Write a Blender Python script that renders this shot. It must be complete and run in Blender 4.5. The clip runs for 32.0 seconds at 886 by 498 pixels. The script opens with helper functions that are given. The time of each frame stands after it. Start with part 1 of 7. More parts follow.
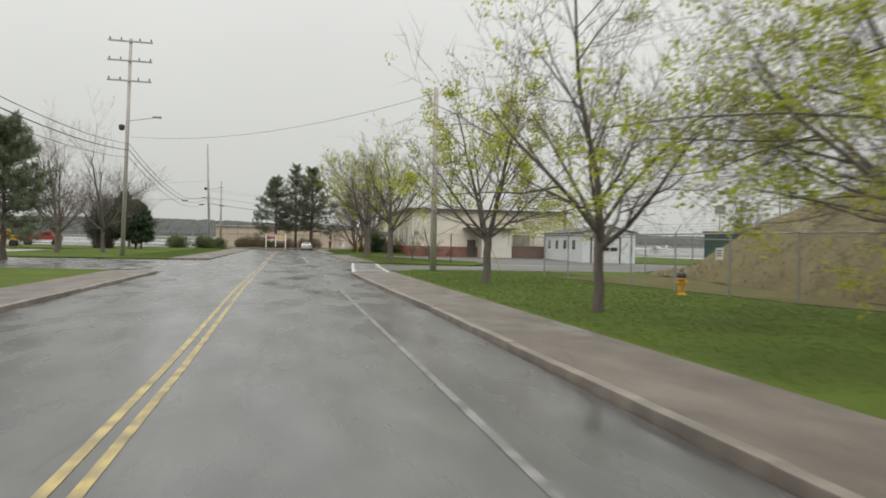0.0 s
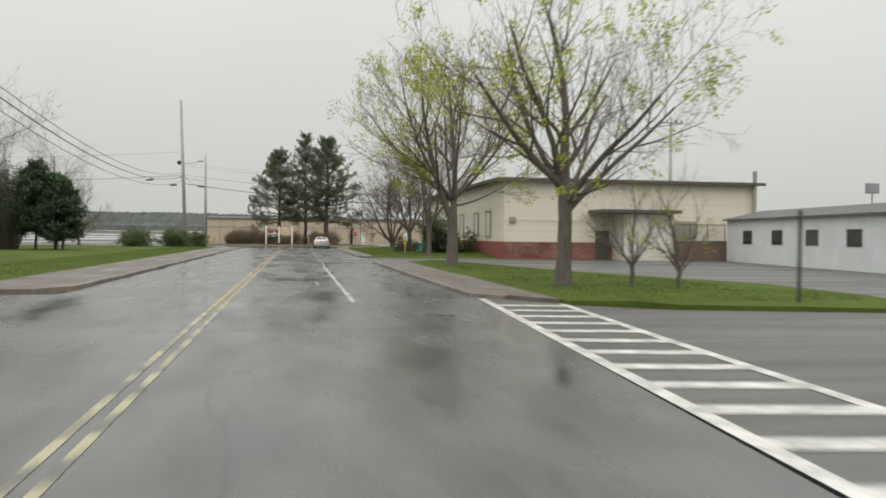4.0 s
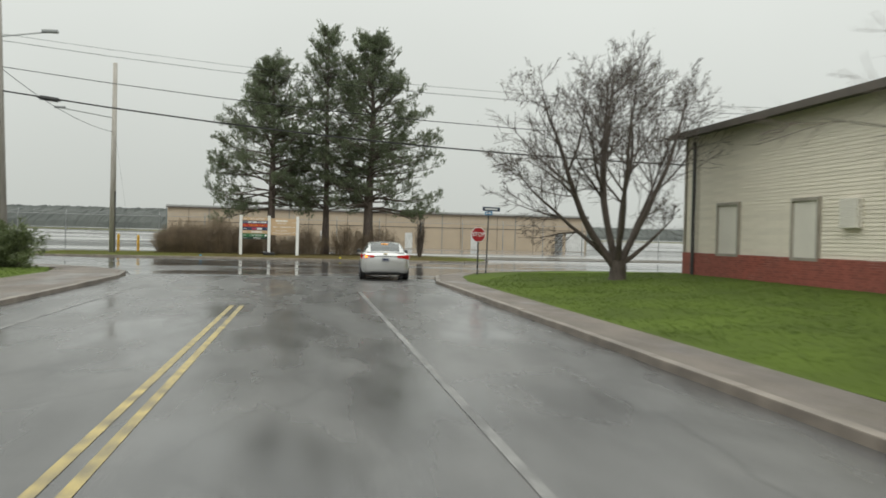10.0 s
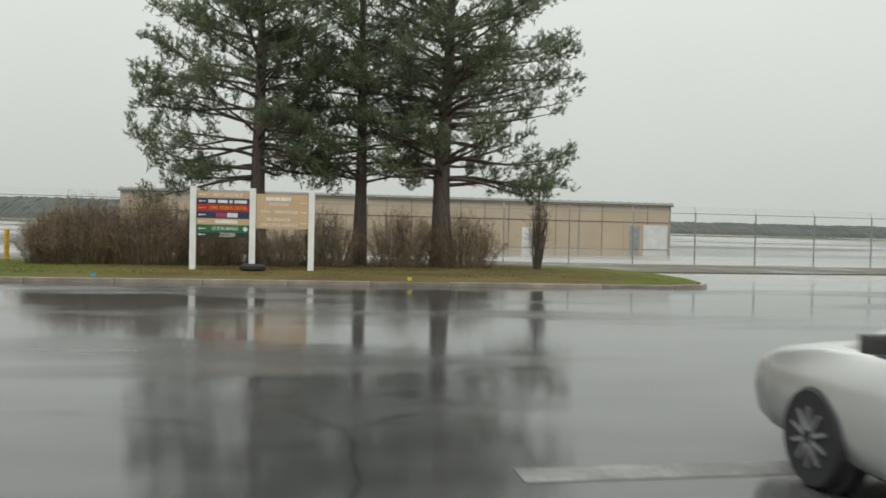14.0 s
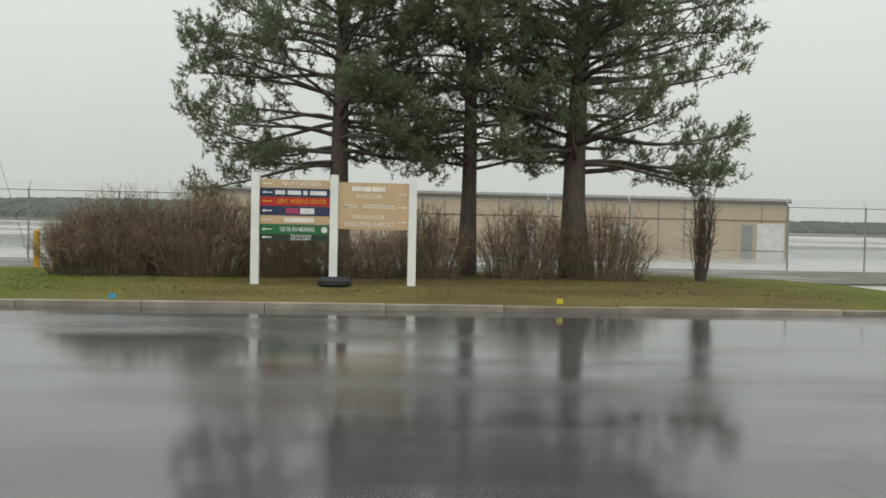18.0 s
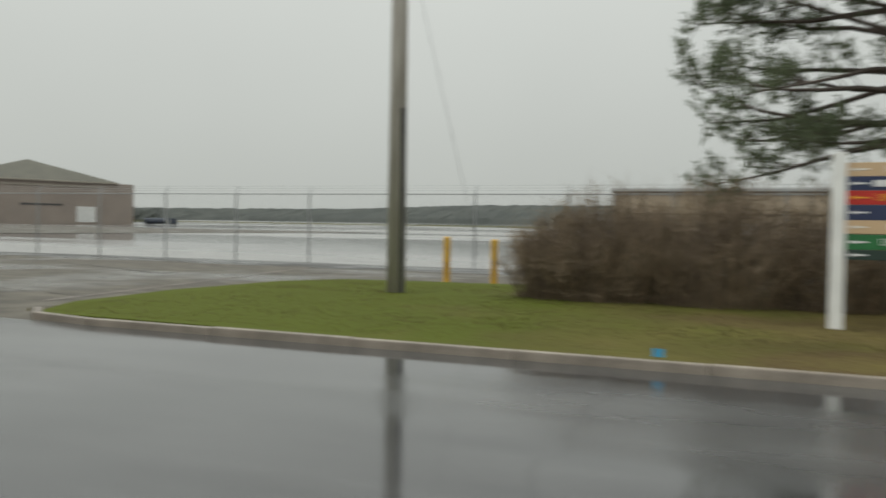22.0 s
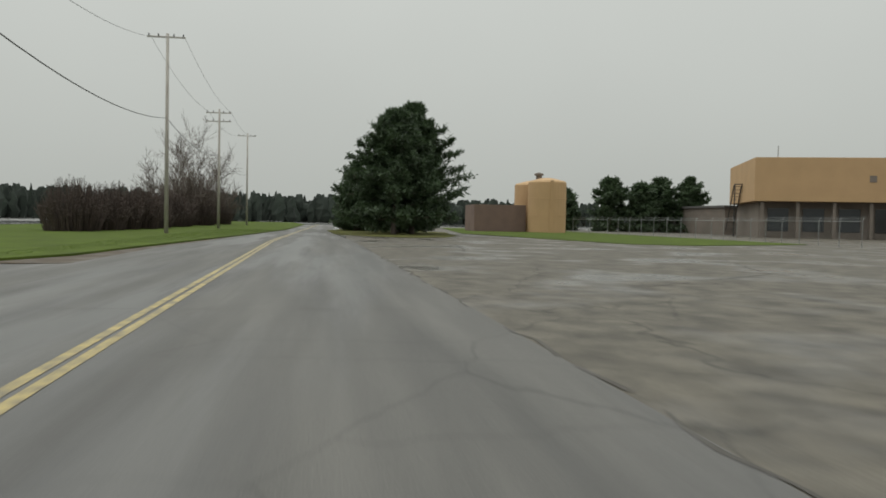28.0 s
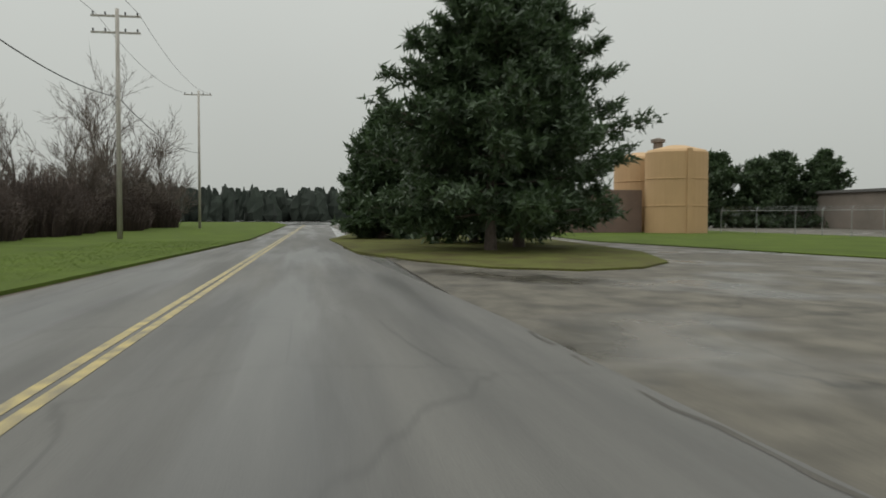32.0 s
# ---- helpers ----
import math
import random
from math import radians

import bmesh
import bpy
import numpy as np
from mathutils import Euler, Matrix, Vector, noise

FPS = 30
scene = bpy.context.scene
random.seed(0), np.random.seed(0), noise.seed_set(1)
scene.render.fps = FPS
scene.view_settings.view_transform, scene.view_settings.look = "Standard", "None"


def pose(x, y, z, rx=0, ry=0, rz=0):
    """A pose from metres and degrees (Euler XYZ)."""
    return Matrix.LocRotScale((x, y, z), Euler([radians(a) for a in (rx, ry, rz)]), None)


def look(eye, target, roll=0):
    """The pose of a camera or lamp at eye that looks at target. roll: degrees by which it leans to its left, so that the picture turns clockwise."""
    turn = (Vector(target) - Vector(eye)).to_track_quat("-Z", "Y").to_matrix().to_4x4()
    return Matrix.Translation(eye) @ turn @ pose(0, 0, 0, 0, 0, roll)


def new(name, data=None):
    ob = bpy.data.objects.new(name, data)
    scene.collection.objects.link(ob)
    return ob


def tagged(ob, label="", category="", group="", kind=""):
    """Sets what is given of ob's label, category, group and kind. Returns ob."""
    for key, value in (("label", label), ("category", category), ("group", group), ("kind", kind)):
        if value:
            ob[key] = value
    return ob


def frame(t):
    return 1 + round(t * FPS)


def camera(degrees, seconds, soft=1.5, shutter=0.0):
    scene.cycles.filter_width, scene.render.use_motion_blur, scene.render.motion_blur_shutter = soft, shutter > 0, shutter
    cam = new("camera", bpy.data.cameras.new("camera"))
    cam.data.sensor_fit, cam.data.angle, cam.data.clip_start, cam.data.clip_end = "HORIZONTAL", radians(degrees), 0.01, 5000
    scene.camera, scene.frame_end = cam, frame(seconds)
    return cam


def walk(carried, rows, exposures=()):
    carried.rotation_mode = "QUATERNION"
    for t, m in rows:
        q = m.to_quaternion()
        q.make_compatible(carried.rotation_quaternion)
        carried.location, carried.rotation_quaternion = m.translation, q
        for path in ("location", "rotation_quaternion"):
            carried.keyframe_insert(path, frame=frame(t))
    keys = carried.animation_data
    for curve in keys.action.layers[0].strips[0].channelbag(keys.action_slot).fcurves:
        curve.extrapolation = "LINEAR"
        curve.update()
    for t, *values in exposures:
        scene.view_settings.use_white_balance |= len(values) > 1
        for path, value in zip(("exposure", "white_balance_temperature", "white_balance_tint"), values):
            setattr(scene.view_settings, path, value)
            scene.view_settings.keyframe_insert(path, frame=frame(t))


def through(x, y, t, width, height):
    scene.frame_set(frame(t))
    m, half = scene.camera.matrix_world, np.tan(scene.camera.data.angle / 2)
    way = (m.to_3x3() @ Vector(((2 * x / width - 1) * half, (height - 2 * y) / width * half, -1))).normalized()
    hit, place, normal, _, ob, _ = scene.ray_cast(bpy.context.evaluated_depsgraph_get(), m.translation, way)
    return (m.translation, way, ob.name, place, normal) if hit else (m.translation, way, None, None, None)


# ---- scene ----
cam = camera(56.4, 32.0, soft=1.7, shutter=0.5)
PATH = [
    (0, (0.000, -0.000, 1.666), (1.839, 9.829, 1.599), 1.11),
    (0.5, (0.085, 5.218, 1.662), (1.889, 15.054, 1.600), 1.15),
    (1, (0.165, 10.627, 1.645), (1.991, 20.459, 1.596), 1.30),
    (1.5, (0.231, 16.036, 1.652), (2.040, 25.871, 1.590), 1.62),
    (2, (0.282, 21.189, 1.645), (2.004, 31.039, 1.568), 1.44),
    (2.5, (0.319, 26.273, 1.635), (2.077, 36.117, 1.535), 1.37),
    (4.5, (0.024, 49.263, 1.679), (1.755, 59.111, 1.517), 0.51),
    (5, (-0.017, 54.663, 1.619), (1.738, 64.507, 1.469), 0.78),
    (5.5, (-0.045, 60.120, 1.629), (1.663, 69.973, 1.509), 1.00),
    (6, (-0.062, 65.805, 1.634), (1.612, 75.663, 1.512), 1.34),
    (6.5, (-0.070, 71.455, 1.645), (1.627, 81.309, 1.519), 1.55),
    (7, (-0.071, 77.241, 1.646), (1.615, 87.097, 1.518), 1.35),
    (7.5, (-0.060, 82.934, 1.661), (1.595, 92.795, 1.526), 1.30),
    (8, (-0.041, 88.765, 1.667), (1.528, 98.640, 1.542), 1.33),
    (8.5, (-0.020, 94.788, 1.655), (1.564, 104.661, 1.528), 1.18),
    (9, (-0.000, 100.651, 1.659), (1.576, 110.526, 1.554), 1.27),
    (9.5, (0.012, 106.264, 1.666), (1.630, 116.132, 1.535), 1.32),
    (10, (0.010, 111.708, 1.651), (1.642, 121.573, 1.517), 1.36),
    (10.5, (-0.007, 116.777, 1.682), (1.606, 126.645, 1.545), 1.51),
    (11, (-0.156, 121.520, 1.642), (1.558, 131.371, 1.490), 1.39),
    (11.5, (-0.339, 125.744, 1.657), (1.383, 135.593, 1.493), 1.45),
    (12, (-0.649, 129.495, 1.666), (1.055, 139.347, 1.496), 1.48),
    (12.5, (-0.798, 133.121, 1.613), (0.939, 142.967, 1.414), 1.40),
    (13, (-0.870, 136.465, 1.644), (0.875, 146.309, 1.437), 1.44),
    (13.5, (-1.007, 139.395, 1.629), (0.778, 149.232, 1.416), 1.35),
    (15.5, (-1.308, 146.955, 1.657), (0.091, 156.853, 1.403), 1.24),
    (16, (-1.463, 148.017, 1.656), (-0.193, 157.933, 1.405), 1.24),
    (16.5, (-1.547, 148.814, 1.629), (-0.426, 158.747, 1.382), 1.04),
    (17, (-1.620, 149.315, 1.639), (-0.546, 159.254, 1.382), 1.17),
    (17.5, (-1.638, 149.483, 1.641), (-0.745, 159.440, 1.383), 1.19),
    (18, (-1.658, 149.503, 1.623), (-0.776, 159.461, 1.379), 1.17),
    (19, (-1.678, 149.599, 1.637), (-0.807, 159.558, 1.395), 1.18),
    (20, (-1.817, 150.237, 1.637), (-1.113, 160.209, 1.402), 0.91),
    (20.5, (-2.117, 150.996, 1.642), (-1.927, 160.992, 1.400), 0.68),
    (21, (-2.568, 152.404, 1.655), (-3.249, 162.377, 1.391), 0.36),
    (21.5, (-3.699, 154.334, 1.684), (-5.792, 164.109, 1.409), 0.36),
    (22, (-5.333, 155.865, 1.665), (-9.067, 165.138, 1.392), 0.97),
    (22.5, (-7.251, 157.161, 1.646), (-12.598, 165.606, 1.358), 1.19),
    (23, (-9.596, 158.249, 1.574), (-16.290, 165.671, 1.245), 0.79),
    (23.5, (-12.337, 159.471, 1.637), (-20.157, 165.695, 1.299), 0.98),
    (24, (-15.497, 160.399, 1.639), (-24.208, 165.296, 1.286), 0.35),
    (24.5, (-19.108, 160.995, 1.629), (-28.332, 164.840, 1.273), -0.21),
    (25, (-23.243, 161.340, 1.663), (-32.879, 163.994, 1.317), -0.53),
    (25.5, (-27.734, 161.330, 1.635), (-37.543, 163.251, 1.302), -0.02),
    (26, (-32.540, 161.195, 1.669), (-42.421, 162.698, 1.342), 0.70),
    (26.5, (-37.489, 160.985, 1.640), (-47.394, 162.316, 1.313), 1.20),
    (28.5, (-61.378, 160.591, 1.647), (-71.272, 162.004, 1.300), 1.10),
    (29, (-67.449, 160.338, 1.639), (-77.348, 161.709, 1.282), 0.97),
    (29.5, (-73.499, 159.923, 1.653), (-83.383, 161.401, 1.286), 0.78),
    (30, (-79.853, 159.590, 1.649), (-89.732, 161.100, 1.301), 0.74),
    (30.5, (-86.512, 159.425, 1.641), (-96.394, 160.909, 1.272), 0.58),
    (31, (-93.219, 159.407, 1.652), (-103.093, 160.949, 1.295), 0.55),
    (31.5, (-99.977, 159.413, 1.653), (-109.842, 161.011, 1.296), 0.47),
    (32, (-106.991, 159.467, 1.654), (-116.855, 161.058, 1.260), 0.12),
]
walk(cam, [(t, look(eye, target, roll)) for t, eye, target, roll in PATH], exposures=((0, 0.0, 6560, 10), (4.0, 0.0, 6560, 9), (9.0, 0.0, 6530, 6), (19.5, 0.0, 6520, 5), (23.0, -0.32, 6520, 6), (32.0, -0.36, 6540, 6)))

# ---------------------------------------------------------------- world and light
world = bpy.data.worlds.new("overcast_sky")
scene.world = world
world.use_nodes = True
wn, wl = world.node_tree.nodes, world.node_tree.links
wn.clear()
w_out = wn.new("ShaderNodeOutputWorld")
w_bg = wn.new("ShaderNodeBackground")
w_bg.inputs["Strength"].default_value = 1.0
sky = wn.new("ShaderNodeTexSky")
sky.sky_type = 'NISHITA'
sky.sun_disc = False
sky.sun_elevation = radians(48)
sky.sun_rotation = radians(160)
sky.dust_density = 5.0
dim = wn.new("ShaderNodeMixRGB")
dim.blend_type = 'MULTIPLY'
dim.inputs[0].default_value = 1.0
dim.inputs[2].default_value = (0.06, 0.06, 0.06, 1)
grey = wn.new("ShaderNodeHueSaturation")
grey.inputs["Saturation"].default_value = 0.25
wl.new(sky.outputs[0], dim.inputs[1])
wl.new(dim.outputs[0], grey.inputs["Color"])
# cloud deck: twice as bright overhead as at the horizon
tc = wn.new("ShaderNodeTexCoord")
sep = wn.new("ShaderNodeSeparateXYZ")
wl.new(tc.outputs["Generated"], sep.inputs[0])
ramp = wn.new("ShaderNodeValToRGB")
ramp.color_ramp.elements[0].position, ramp.color_ramp.elements[0].color = 0.0, (0.62, 0.635, 0.61, 1)
ramp.color_ramp.elements[1].position, ramp.color_ramp.elements[1].color = 1.0, (1.95, 1.98, 1.95, 1)
e = ramp.color_ramp.elements.new(0.30)
e.color = (0.84, 0.855, 0.83, 1)
e = ramp.color_ramp.elements.new(0.55)
e.color = (1.5, 1.53, 1.5, 1)
wl.new(sep.outputs[2], ramp.inputs[0])
cl = wn.new("ShaderNodeTexNoise")
cl.inputs["Scale"].default_value = 2.2
cl.inputs["Detail"].default_value = 3.0
clr = wn.new("ShaderNodeMapRange")
clr.inputs[3].default_value, clr.inputs[4].default_value = 0.92, 1.08
wl.new(tc.outputs["Generated"], cl.inputs[0])
wl.new(cl.outputs[0], clr.inputs[0])
cm = wn.new("ShaderNodeMixRGB")
cm.blend_type = 'MULTIPLY'
cm.inputs[0].default_value = 1.0
wl.new(ramp.outputs[0], cm.inputs[1])
wl.new(clr.outputs[0], cm.inputs[2])
mixw = wn.new("ShaderNodeMixRGB")
mixw.inputs[0].default_value = 0.9
wl.new(grey.outputs[0], mixw.inputs[1])
wl.new(cm.outputs[0], mixw.inputs[2])
wl.new(mixw.outputs[0], w_bg.inputs["Color"])
wl.new(w_bg.outputs[0], w_out.inputs[0])

sun = new("sun", bpy.data.lights.new("sun", 'SUN'))
sun.data.energy = 0.7
sun.data.angle = radians(40)
sun.data.color = (1.0, 0.97, 0.93)
sun.matrix_world = look((0, 0, 60), (25, 40, 0))


# ---------------------------------------------------------------- materials
def mat(name, col, col2=None, rough=0.7, metal=0.0, scale=4.0, fine=40.0, bump=0.2, spread=0.5, rough2=None, vary=0.0, spec=0.5, axis=None, bump_dist=0.02, island=0.0):
    """A surface of two tones: large patches and fine grain, with relief."""
    m = bpy.data.materials.new(name)
    m.use_nodes = True
    n, l = m.node_tree.nodes, m.node_tree.links
    b = n["Principled BSDF"]
    b.inputs["Metallic"].default_value = metal
    b.inputs["Specular IOR Level"].default_value = spec
    col2 = col2 or tuple(c * 0.72 for c in col)
    t = n.new("ShaderNodeTexCoord")
    mp = n.new("ShaderNodeMapping")
    if axis:
        mp.inputs["Scale"].default_value = axis
    l.new(t.outputs["Object"], mp.inputs[0])
    a, f = n.new("ShaderNodeTexNoise"), n.new("ShaderNodeTexNoise")
    a.inputs["Scale"].default_value, a.inputs["Detail"].default_value = scale, 5
    f.inputs["Scale"].default_value, f.inputs["Detail"].default_value = fine, 4
    l.new(mp.outputs[0], a.inputs[0])
    l.new(mp.outputs[0], f.inputs[0])
    add = n.new("ShaderNodeMath")
    add.operation = 'MULTIPLY_ADD'
    add.inputs[1].default_value = 0.45
    l.new(f.outputs[0], add.inputs[0])
    l.new(a.outputs[0], add.inputs[2])
    r = n.new("ShaderNodeValToRGB")
    r.color_ramp.elements[0].position, r.color_ramp.elements[0].color = 0.72 - spread / 2, (*col2, 1)
    r.color_ramp.elements[1].position, r.color_ramp.elements[1].color = 0.72 + spread / 2, (*col, 1)
    l.new(add.outputs[0], r.inputs[0])
    out = r.outputs[0]
    if vary or island:
        hs = n.new("ShaderNodeHueSaturation")
        mr = n.new("ShaderNodeMapRange")
        k = vary or island
        mr.inputs[3].default_value, mr.inputs[4].default_value = 1 - k, 1 + k
        if island:
            g = n.new("ShaderNodeNewGeometry")
            l.new(g.outputs["Random Per Island"], mr.inputs[0])
        else:
            g = n.new("ShaderNodeObjectInfo")
            l.new(g.outputs["Random"], mr.inputs[0])
        l.new(mr.outputs[0], hs.inputs["Value"])
        l.new(out, hs.inputs["Color"])
        out = hs.outputs[0]
    l.new(out, b.inputs["Base Color"])
    if rough2 is None:
        b.inputs["Roughness"].default_value = rough
    else:
        q = n.new("ShaderNodeMapRange")
        q.inputs[1].default_value, q.inputs[2].default_value = 0.38, 0.62
        q.inputs[3].default_value, q.inputs[4].default_value = rough2, rough
        l.new(a.outputs[0], q.inputs[0])
        l.new(q.outputs[0], b.inputs["Roughness"])
    if bump:
        bp = n.new("ShaderNodeBump")
        bp.inputs["Strength"].default_value = bump
        bp.inputs["Distance"].default_value = bump_dist
        l.new(f.outputs[0], bp.inputs["Height"])
        l.new(bp.outputs[0], b.inputs["Normal"])
    return m


def glow(name, col, strength):
    m = bpy.data.materials.new(name)
    m.use_nodes = True
    b = m.node_tree.nodes["Principled BSDF"]
    b.inputs["Base Color"].default_value = (*col, 1)
    b.inputs["Roughness"].default_value = 0.25
    b.inputs["Emission Color"].default_value = (*col, 1)
    b.inputs["Emission Strength"].default_value = strength
    return m


def leafy(name, col, col2, through=0.35):
    """Thin leaves that let some light through."""
    m = mat(name, col, col2, rough=0.55, scale=0.6, fine=6, bump=0, island=0.3)
    n, l = m.node_tree.nodes, m.node_tree.links
    b, o = n["Principled BSDF"], n["Material Output"]
    tr = n.new("ShaderNodeBsdfTranslucent")
    tr.inputs[0].default_value = (*[min(1, c * 1.6) for c in col], 1)
    mx = n.new("ShaderNodeMixShader")
    mx.inputs[0].default_value = through
    l.new(b.outputs[0], mx.inputs[1])
    l.new(tr.outputs[0], mx.inputs[2])
    l.new(mx.outputs[0], o.inputs[0])
    return m


def wet(name, col, col2, dry_rough, puddle_rough, pscale, stretch=(1, 1, 1), level=(0.42, 0.6), crack=0.0, spec=0.5, fade=None):
    """A wet pavement: aggregate grain, darker worn tracks, patches of standing water that shine."""
    m = bpy.data.materials.new(name)
    m.use_nodes = True
    n, l = m.node_tree.nodes, m.node_tree.links
    b = n["Principled BSDF"]
    b.inputs["Specular IOR Level"].default_value = spec
    t = n.new("ShaderNodeTexCoord")
    mp = n.new("ShaderNodeMapping")
    mp.inputs["Scale"].default_value = stretch
    l.new(t.outputs["Object"], mp.inputs[0])
    big, mid, fine = (n.new("ShaderNodeTexNoise") for _ in range(3))
    big.inputs["Scale"].default_value, big.inputs["Detail"].default_value = pscale, 5
    mid.inputs["Scale"].default_value, mid.inputs["Detail"].default_value = 1.3, 6
    fine.inputs["Scale"].default_value, fine.inputs["Detail"].default_value = 70, 3
    l.new(mp.outputs[0], big.inputs[0])
    l.new(mp.outputs[0], mid.inputs[0])
    l.new(t.outputs["Object"], fine.inputs[0])
    wetness = n.new("ShaderNodeMapRange")
    wetness.inputs[1].default_value, wetness.inputs[2].default_value = level
    l.new(big.outputs[0], wetness.inputs[0])
    c1 = n.new("ShaderNodeMixRGB")
    c1.inputs[1].default_value, c1.inputs[2].default_value = (*col2, 1), (*col, 1)
    mr = n.new("ShaderNodeMapRange")
    mr.inputs[1].default_value, mr.inputs[2].default_value = 0.33, 0.67
    l.new(mid.outputs[0], mr.inputs[0])
    l.new(mr.outputs[0], c1.inputs[0])
    c2 = n.new("ShaderNodeMixRGB")
    c2.blend_type = 'MULTIPLY'
    c2.inputs[2].default_value = (0.78, 0.78, 0.8, 1)
    l.new(c1.outputs[0], c2.inputs[1])
    l.new(wetness.outputs[0], c2.inputs[0])
    gr = n.new("ShaderNodeMapRange")
    gr.inputs[1].default_value, gr.inputs[2].default_value, gr.inputs[3].default_value, gr.inputs[4].default_value = 0.3, 0.7, 0.6, 1.4
    l.new(fine.outputs[0], gr.inputs[0])
    c3 = n.new("ShaderNodeMixRGB")
    c3.blend_type = 'MULTIPLY'
    c3.inputs[0].default_value = 1
    l.new(c2.outputs[0], c3.inputs[1])
    l.new(gr.outputs[0], c3.inputs[2])
    last = c3.outputs[0]
    if crack:
        vo = n.new("ShaderNodeTexVoronoi")
        vo.feature = 'DISTANCE_TO_EDGE'
        vo.inputs["Scale"].default_value = 0.31
        wob = n.new("ShaderNodeMixRGB")
        wob.inputs[0].default_value = 0.35
        l.new(t.outputs["Object"], wob.inputs[1])
        l.new(mid.outputs[1], wob.inputs[2])
        l.new(wob.outputs[0], vo.inputs["Vector"])
        ck = n.new("ShaderNodeMapRange")
        ck.inputs[1].default_value, ck.inputs[2].default_value = 0.001, 0.006
        ck.inputs[3].default_value, ck.inputs[4].default_value = 1 - crack, 1
        l.new(vo.outputs[0], ck.inputs[0])
        c4 = n.new("ShaderNodeMixRGB")
        c4.blend_type = 'MULTIPLY'
        c4.inputs[0].default_value = 1
        l.new(last, c4.inputs[1])
        l.new(ck.outputs[0], c4.inputs[2])
        last = c4.outputs[0]
    rg = n.new("ShaderNodeMapRange")
    rg.inputs[3].default_value, rg.inputs[4].default_value = dry_rough, puddle_rough
    l.new(wetness.outputs[0], rg.inputs[0])
    rough = rg.outputs[0]
    if fade:
        # the standing water drains off along the road, from the first x to the second
        sep = n.new("ShaderNodeSeparateXYZ")
        l.new(t.outputs["Object"], sep.inputs[0])
        ragged = n.new("ShaderNodeMath")
        ragged.operation = 'MULTIPLY_ADD'
        ragged.inputs[1].default_value = 9.0
        l.new(big.outputs[0], ragged.inputs[0])
        l.new(sep.outputs[0], ragged.inputs[2])
        fr = n.new("ShaderNodeMapRange")
        fr.inputs[1].default_value, fr.inputs[2].default_value = fade[0] + 4.5, fade[1] + 4.5
        l.new(ragged.outputs[0], fr.inputs[0])
        fc = n.new("ShaderNodeMixRGB")
        fc.blend_type = 'MULTIPLY'
        l.new(fr.outputs[0], fc.inputs[0])
        l.new(last, fc.inputs[1])
        fc.inputs[2].default_value = (*fade[2], 1)
        last = fc.outputs[0]
        fm = n.new("ShaderNodeMix")
        l.new(fr.outputs[0], fm.inputs[0])
        l.new(rough, fm.inputs[2])
        fm.inputs[3].default_value = fade[3]
        rough = fm.outputs[0]
    l.new(last, b.inputs["Base Color"])
    l.new(rough, b.inputs["Roughness"])
    inv = n.new("ShaderNodeMapRange")
    inv.inputs[3].default_value, inv.inputs[4].default_value = 0.3, 0.03
    l.new(wetness.outputs[0], inv.inputs[0])
    bp = n.new("ShaderNodeBump")
    bp.inputs["Distance"].default_value = 0.008
    l.new(inv.outputs[0], bp.inputs["Strength"])
    l.new(fine.outputs[0], bp.inputs["Height"])
    l.new(bp.outputs[0], b.inputs["Normal"])
    return m


M_ROAD = wet("wet_asphalt", (0.115, 0.112, 0.108), (0.06, 0.058, 0.056), 0.34, 0.14, 0.7, (1.0, 0.3, 1), (0.40, 0.66), 0.3)
M_CROSS = wet("wet_asphalt_crossing", (0.10, 0.10, 0.098), (0.06, 0.06, 0.06), 0.36, 0.08, 0.3, (0.3, 1.0, 1), (0.30, 0.52), 0.35, fade=(-12, -27, (1.25, 1.2, 1.12), 0.6))
M_LOT = wet("worn_wet_lot", (0.135, 0.121, 0.096), (0.064, 0.057, 0.046), 0.75, 0.26, 0.24, (0.8, 1, 1), (0.48, 0.64), 0.5, 0.3)
M_LOTDARK = wet("dark_wet_lot_asphalt", (0.075, 0.073, 0.068), (0.045, 0.044, 0.042), 0.55, 0.16, 0.4, (0.5, 1, 1), (0.42, 0.6), 0.3, 0.4)
M_WEST = wet("damp_worn_asphalt", (0.125, 0.12, 0.11), (0.08, 0.077, 0.072), 0.7, 0.36, 0.5, (0.08, 1, 1), (0.44, 0.6), 0.25, 0.35)
M_APRON = wet("wet_airfield_concrete", (0.30, 0.295, 0.28), (0.2, 0.195, 0.19), 0.32, 0.08, 0.03, (0.25, 1, 1), (0.38, 0.55))
M_WALK = wet("wet_sidewalk", (0.165, 0.138, 0.115), (0.10, 0.083, 0.068), 0.65, 0.3, 0.6, (1, 0.5, 1), (0.5, 0.66), 0.2, 0.35)
M_KERB = mat("granite_kerb", (0.235, 0.2, 0.165), (0.105, 0.088, 0.074), rough=0.5, scale=2.5, fine=50, bump=0.3, vary=0.2)
M_KERBPALE = mat("pale_granite_kerb", (0.33, 0.285, 0.235), (0.16, 0.135, 0.11), rough=0.55, scale=2.0, fine=40, bump=0.3, vary=0.25)
M_GRASS = mat("spring_lawn", (0.085, 0.122, 0.018), (0.055, 0.076, 0.015), rough=0.95, spec=0.12, scale=0.35, fine=9, bump=0.6, spread=0.4, bump_dist=0.05)
M_GRASS2 = mat("thin_brownish_lawn", (0.105, 0.115, 0.03), (0.07, 0.06, 0.025), rough=0.95, spec=0.12, scale=0.5, fine=8, bump=0.6, spread=0.35, bump_dist=0.05)
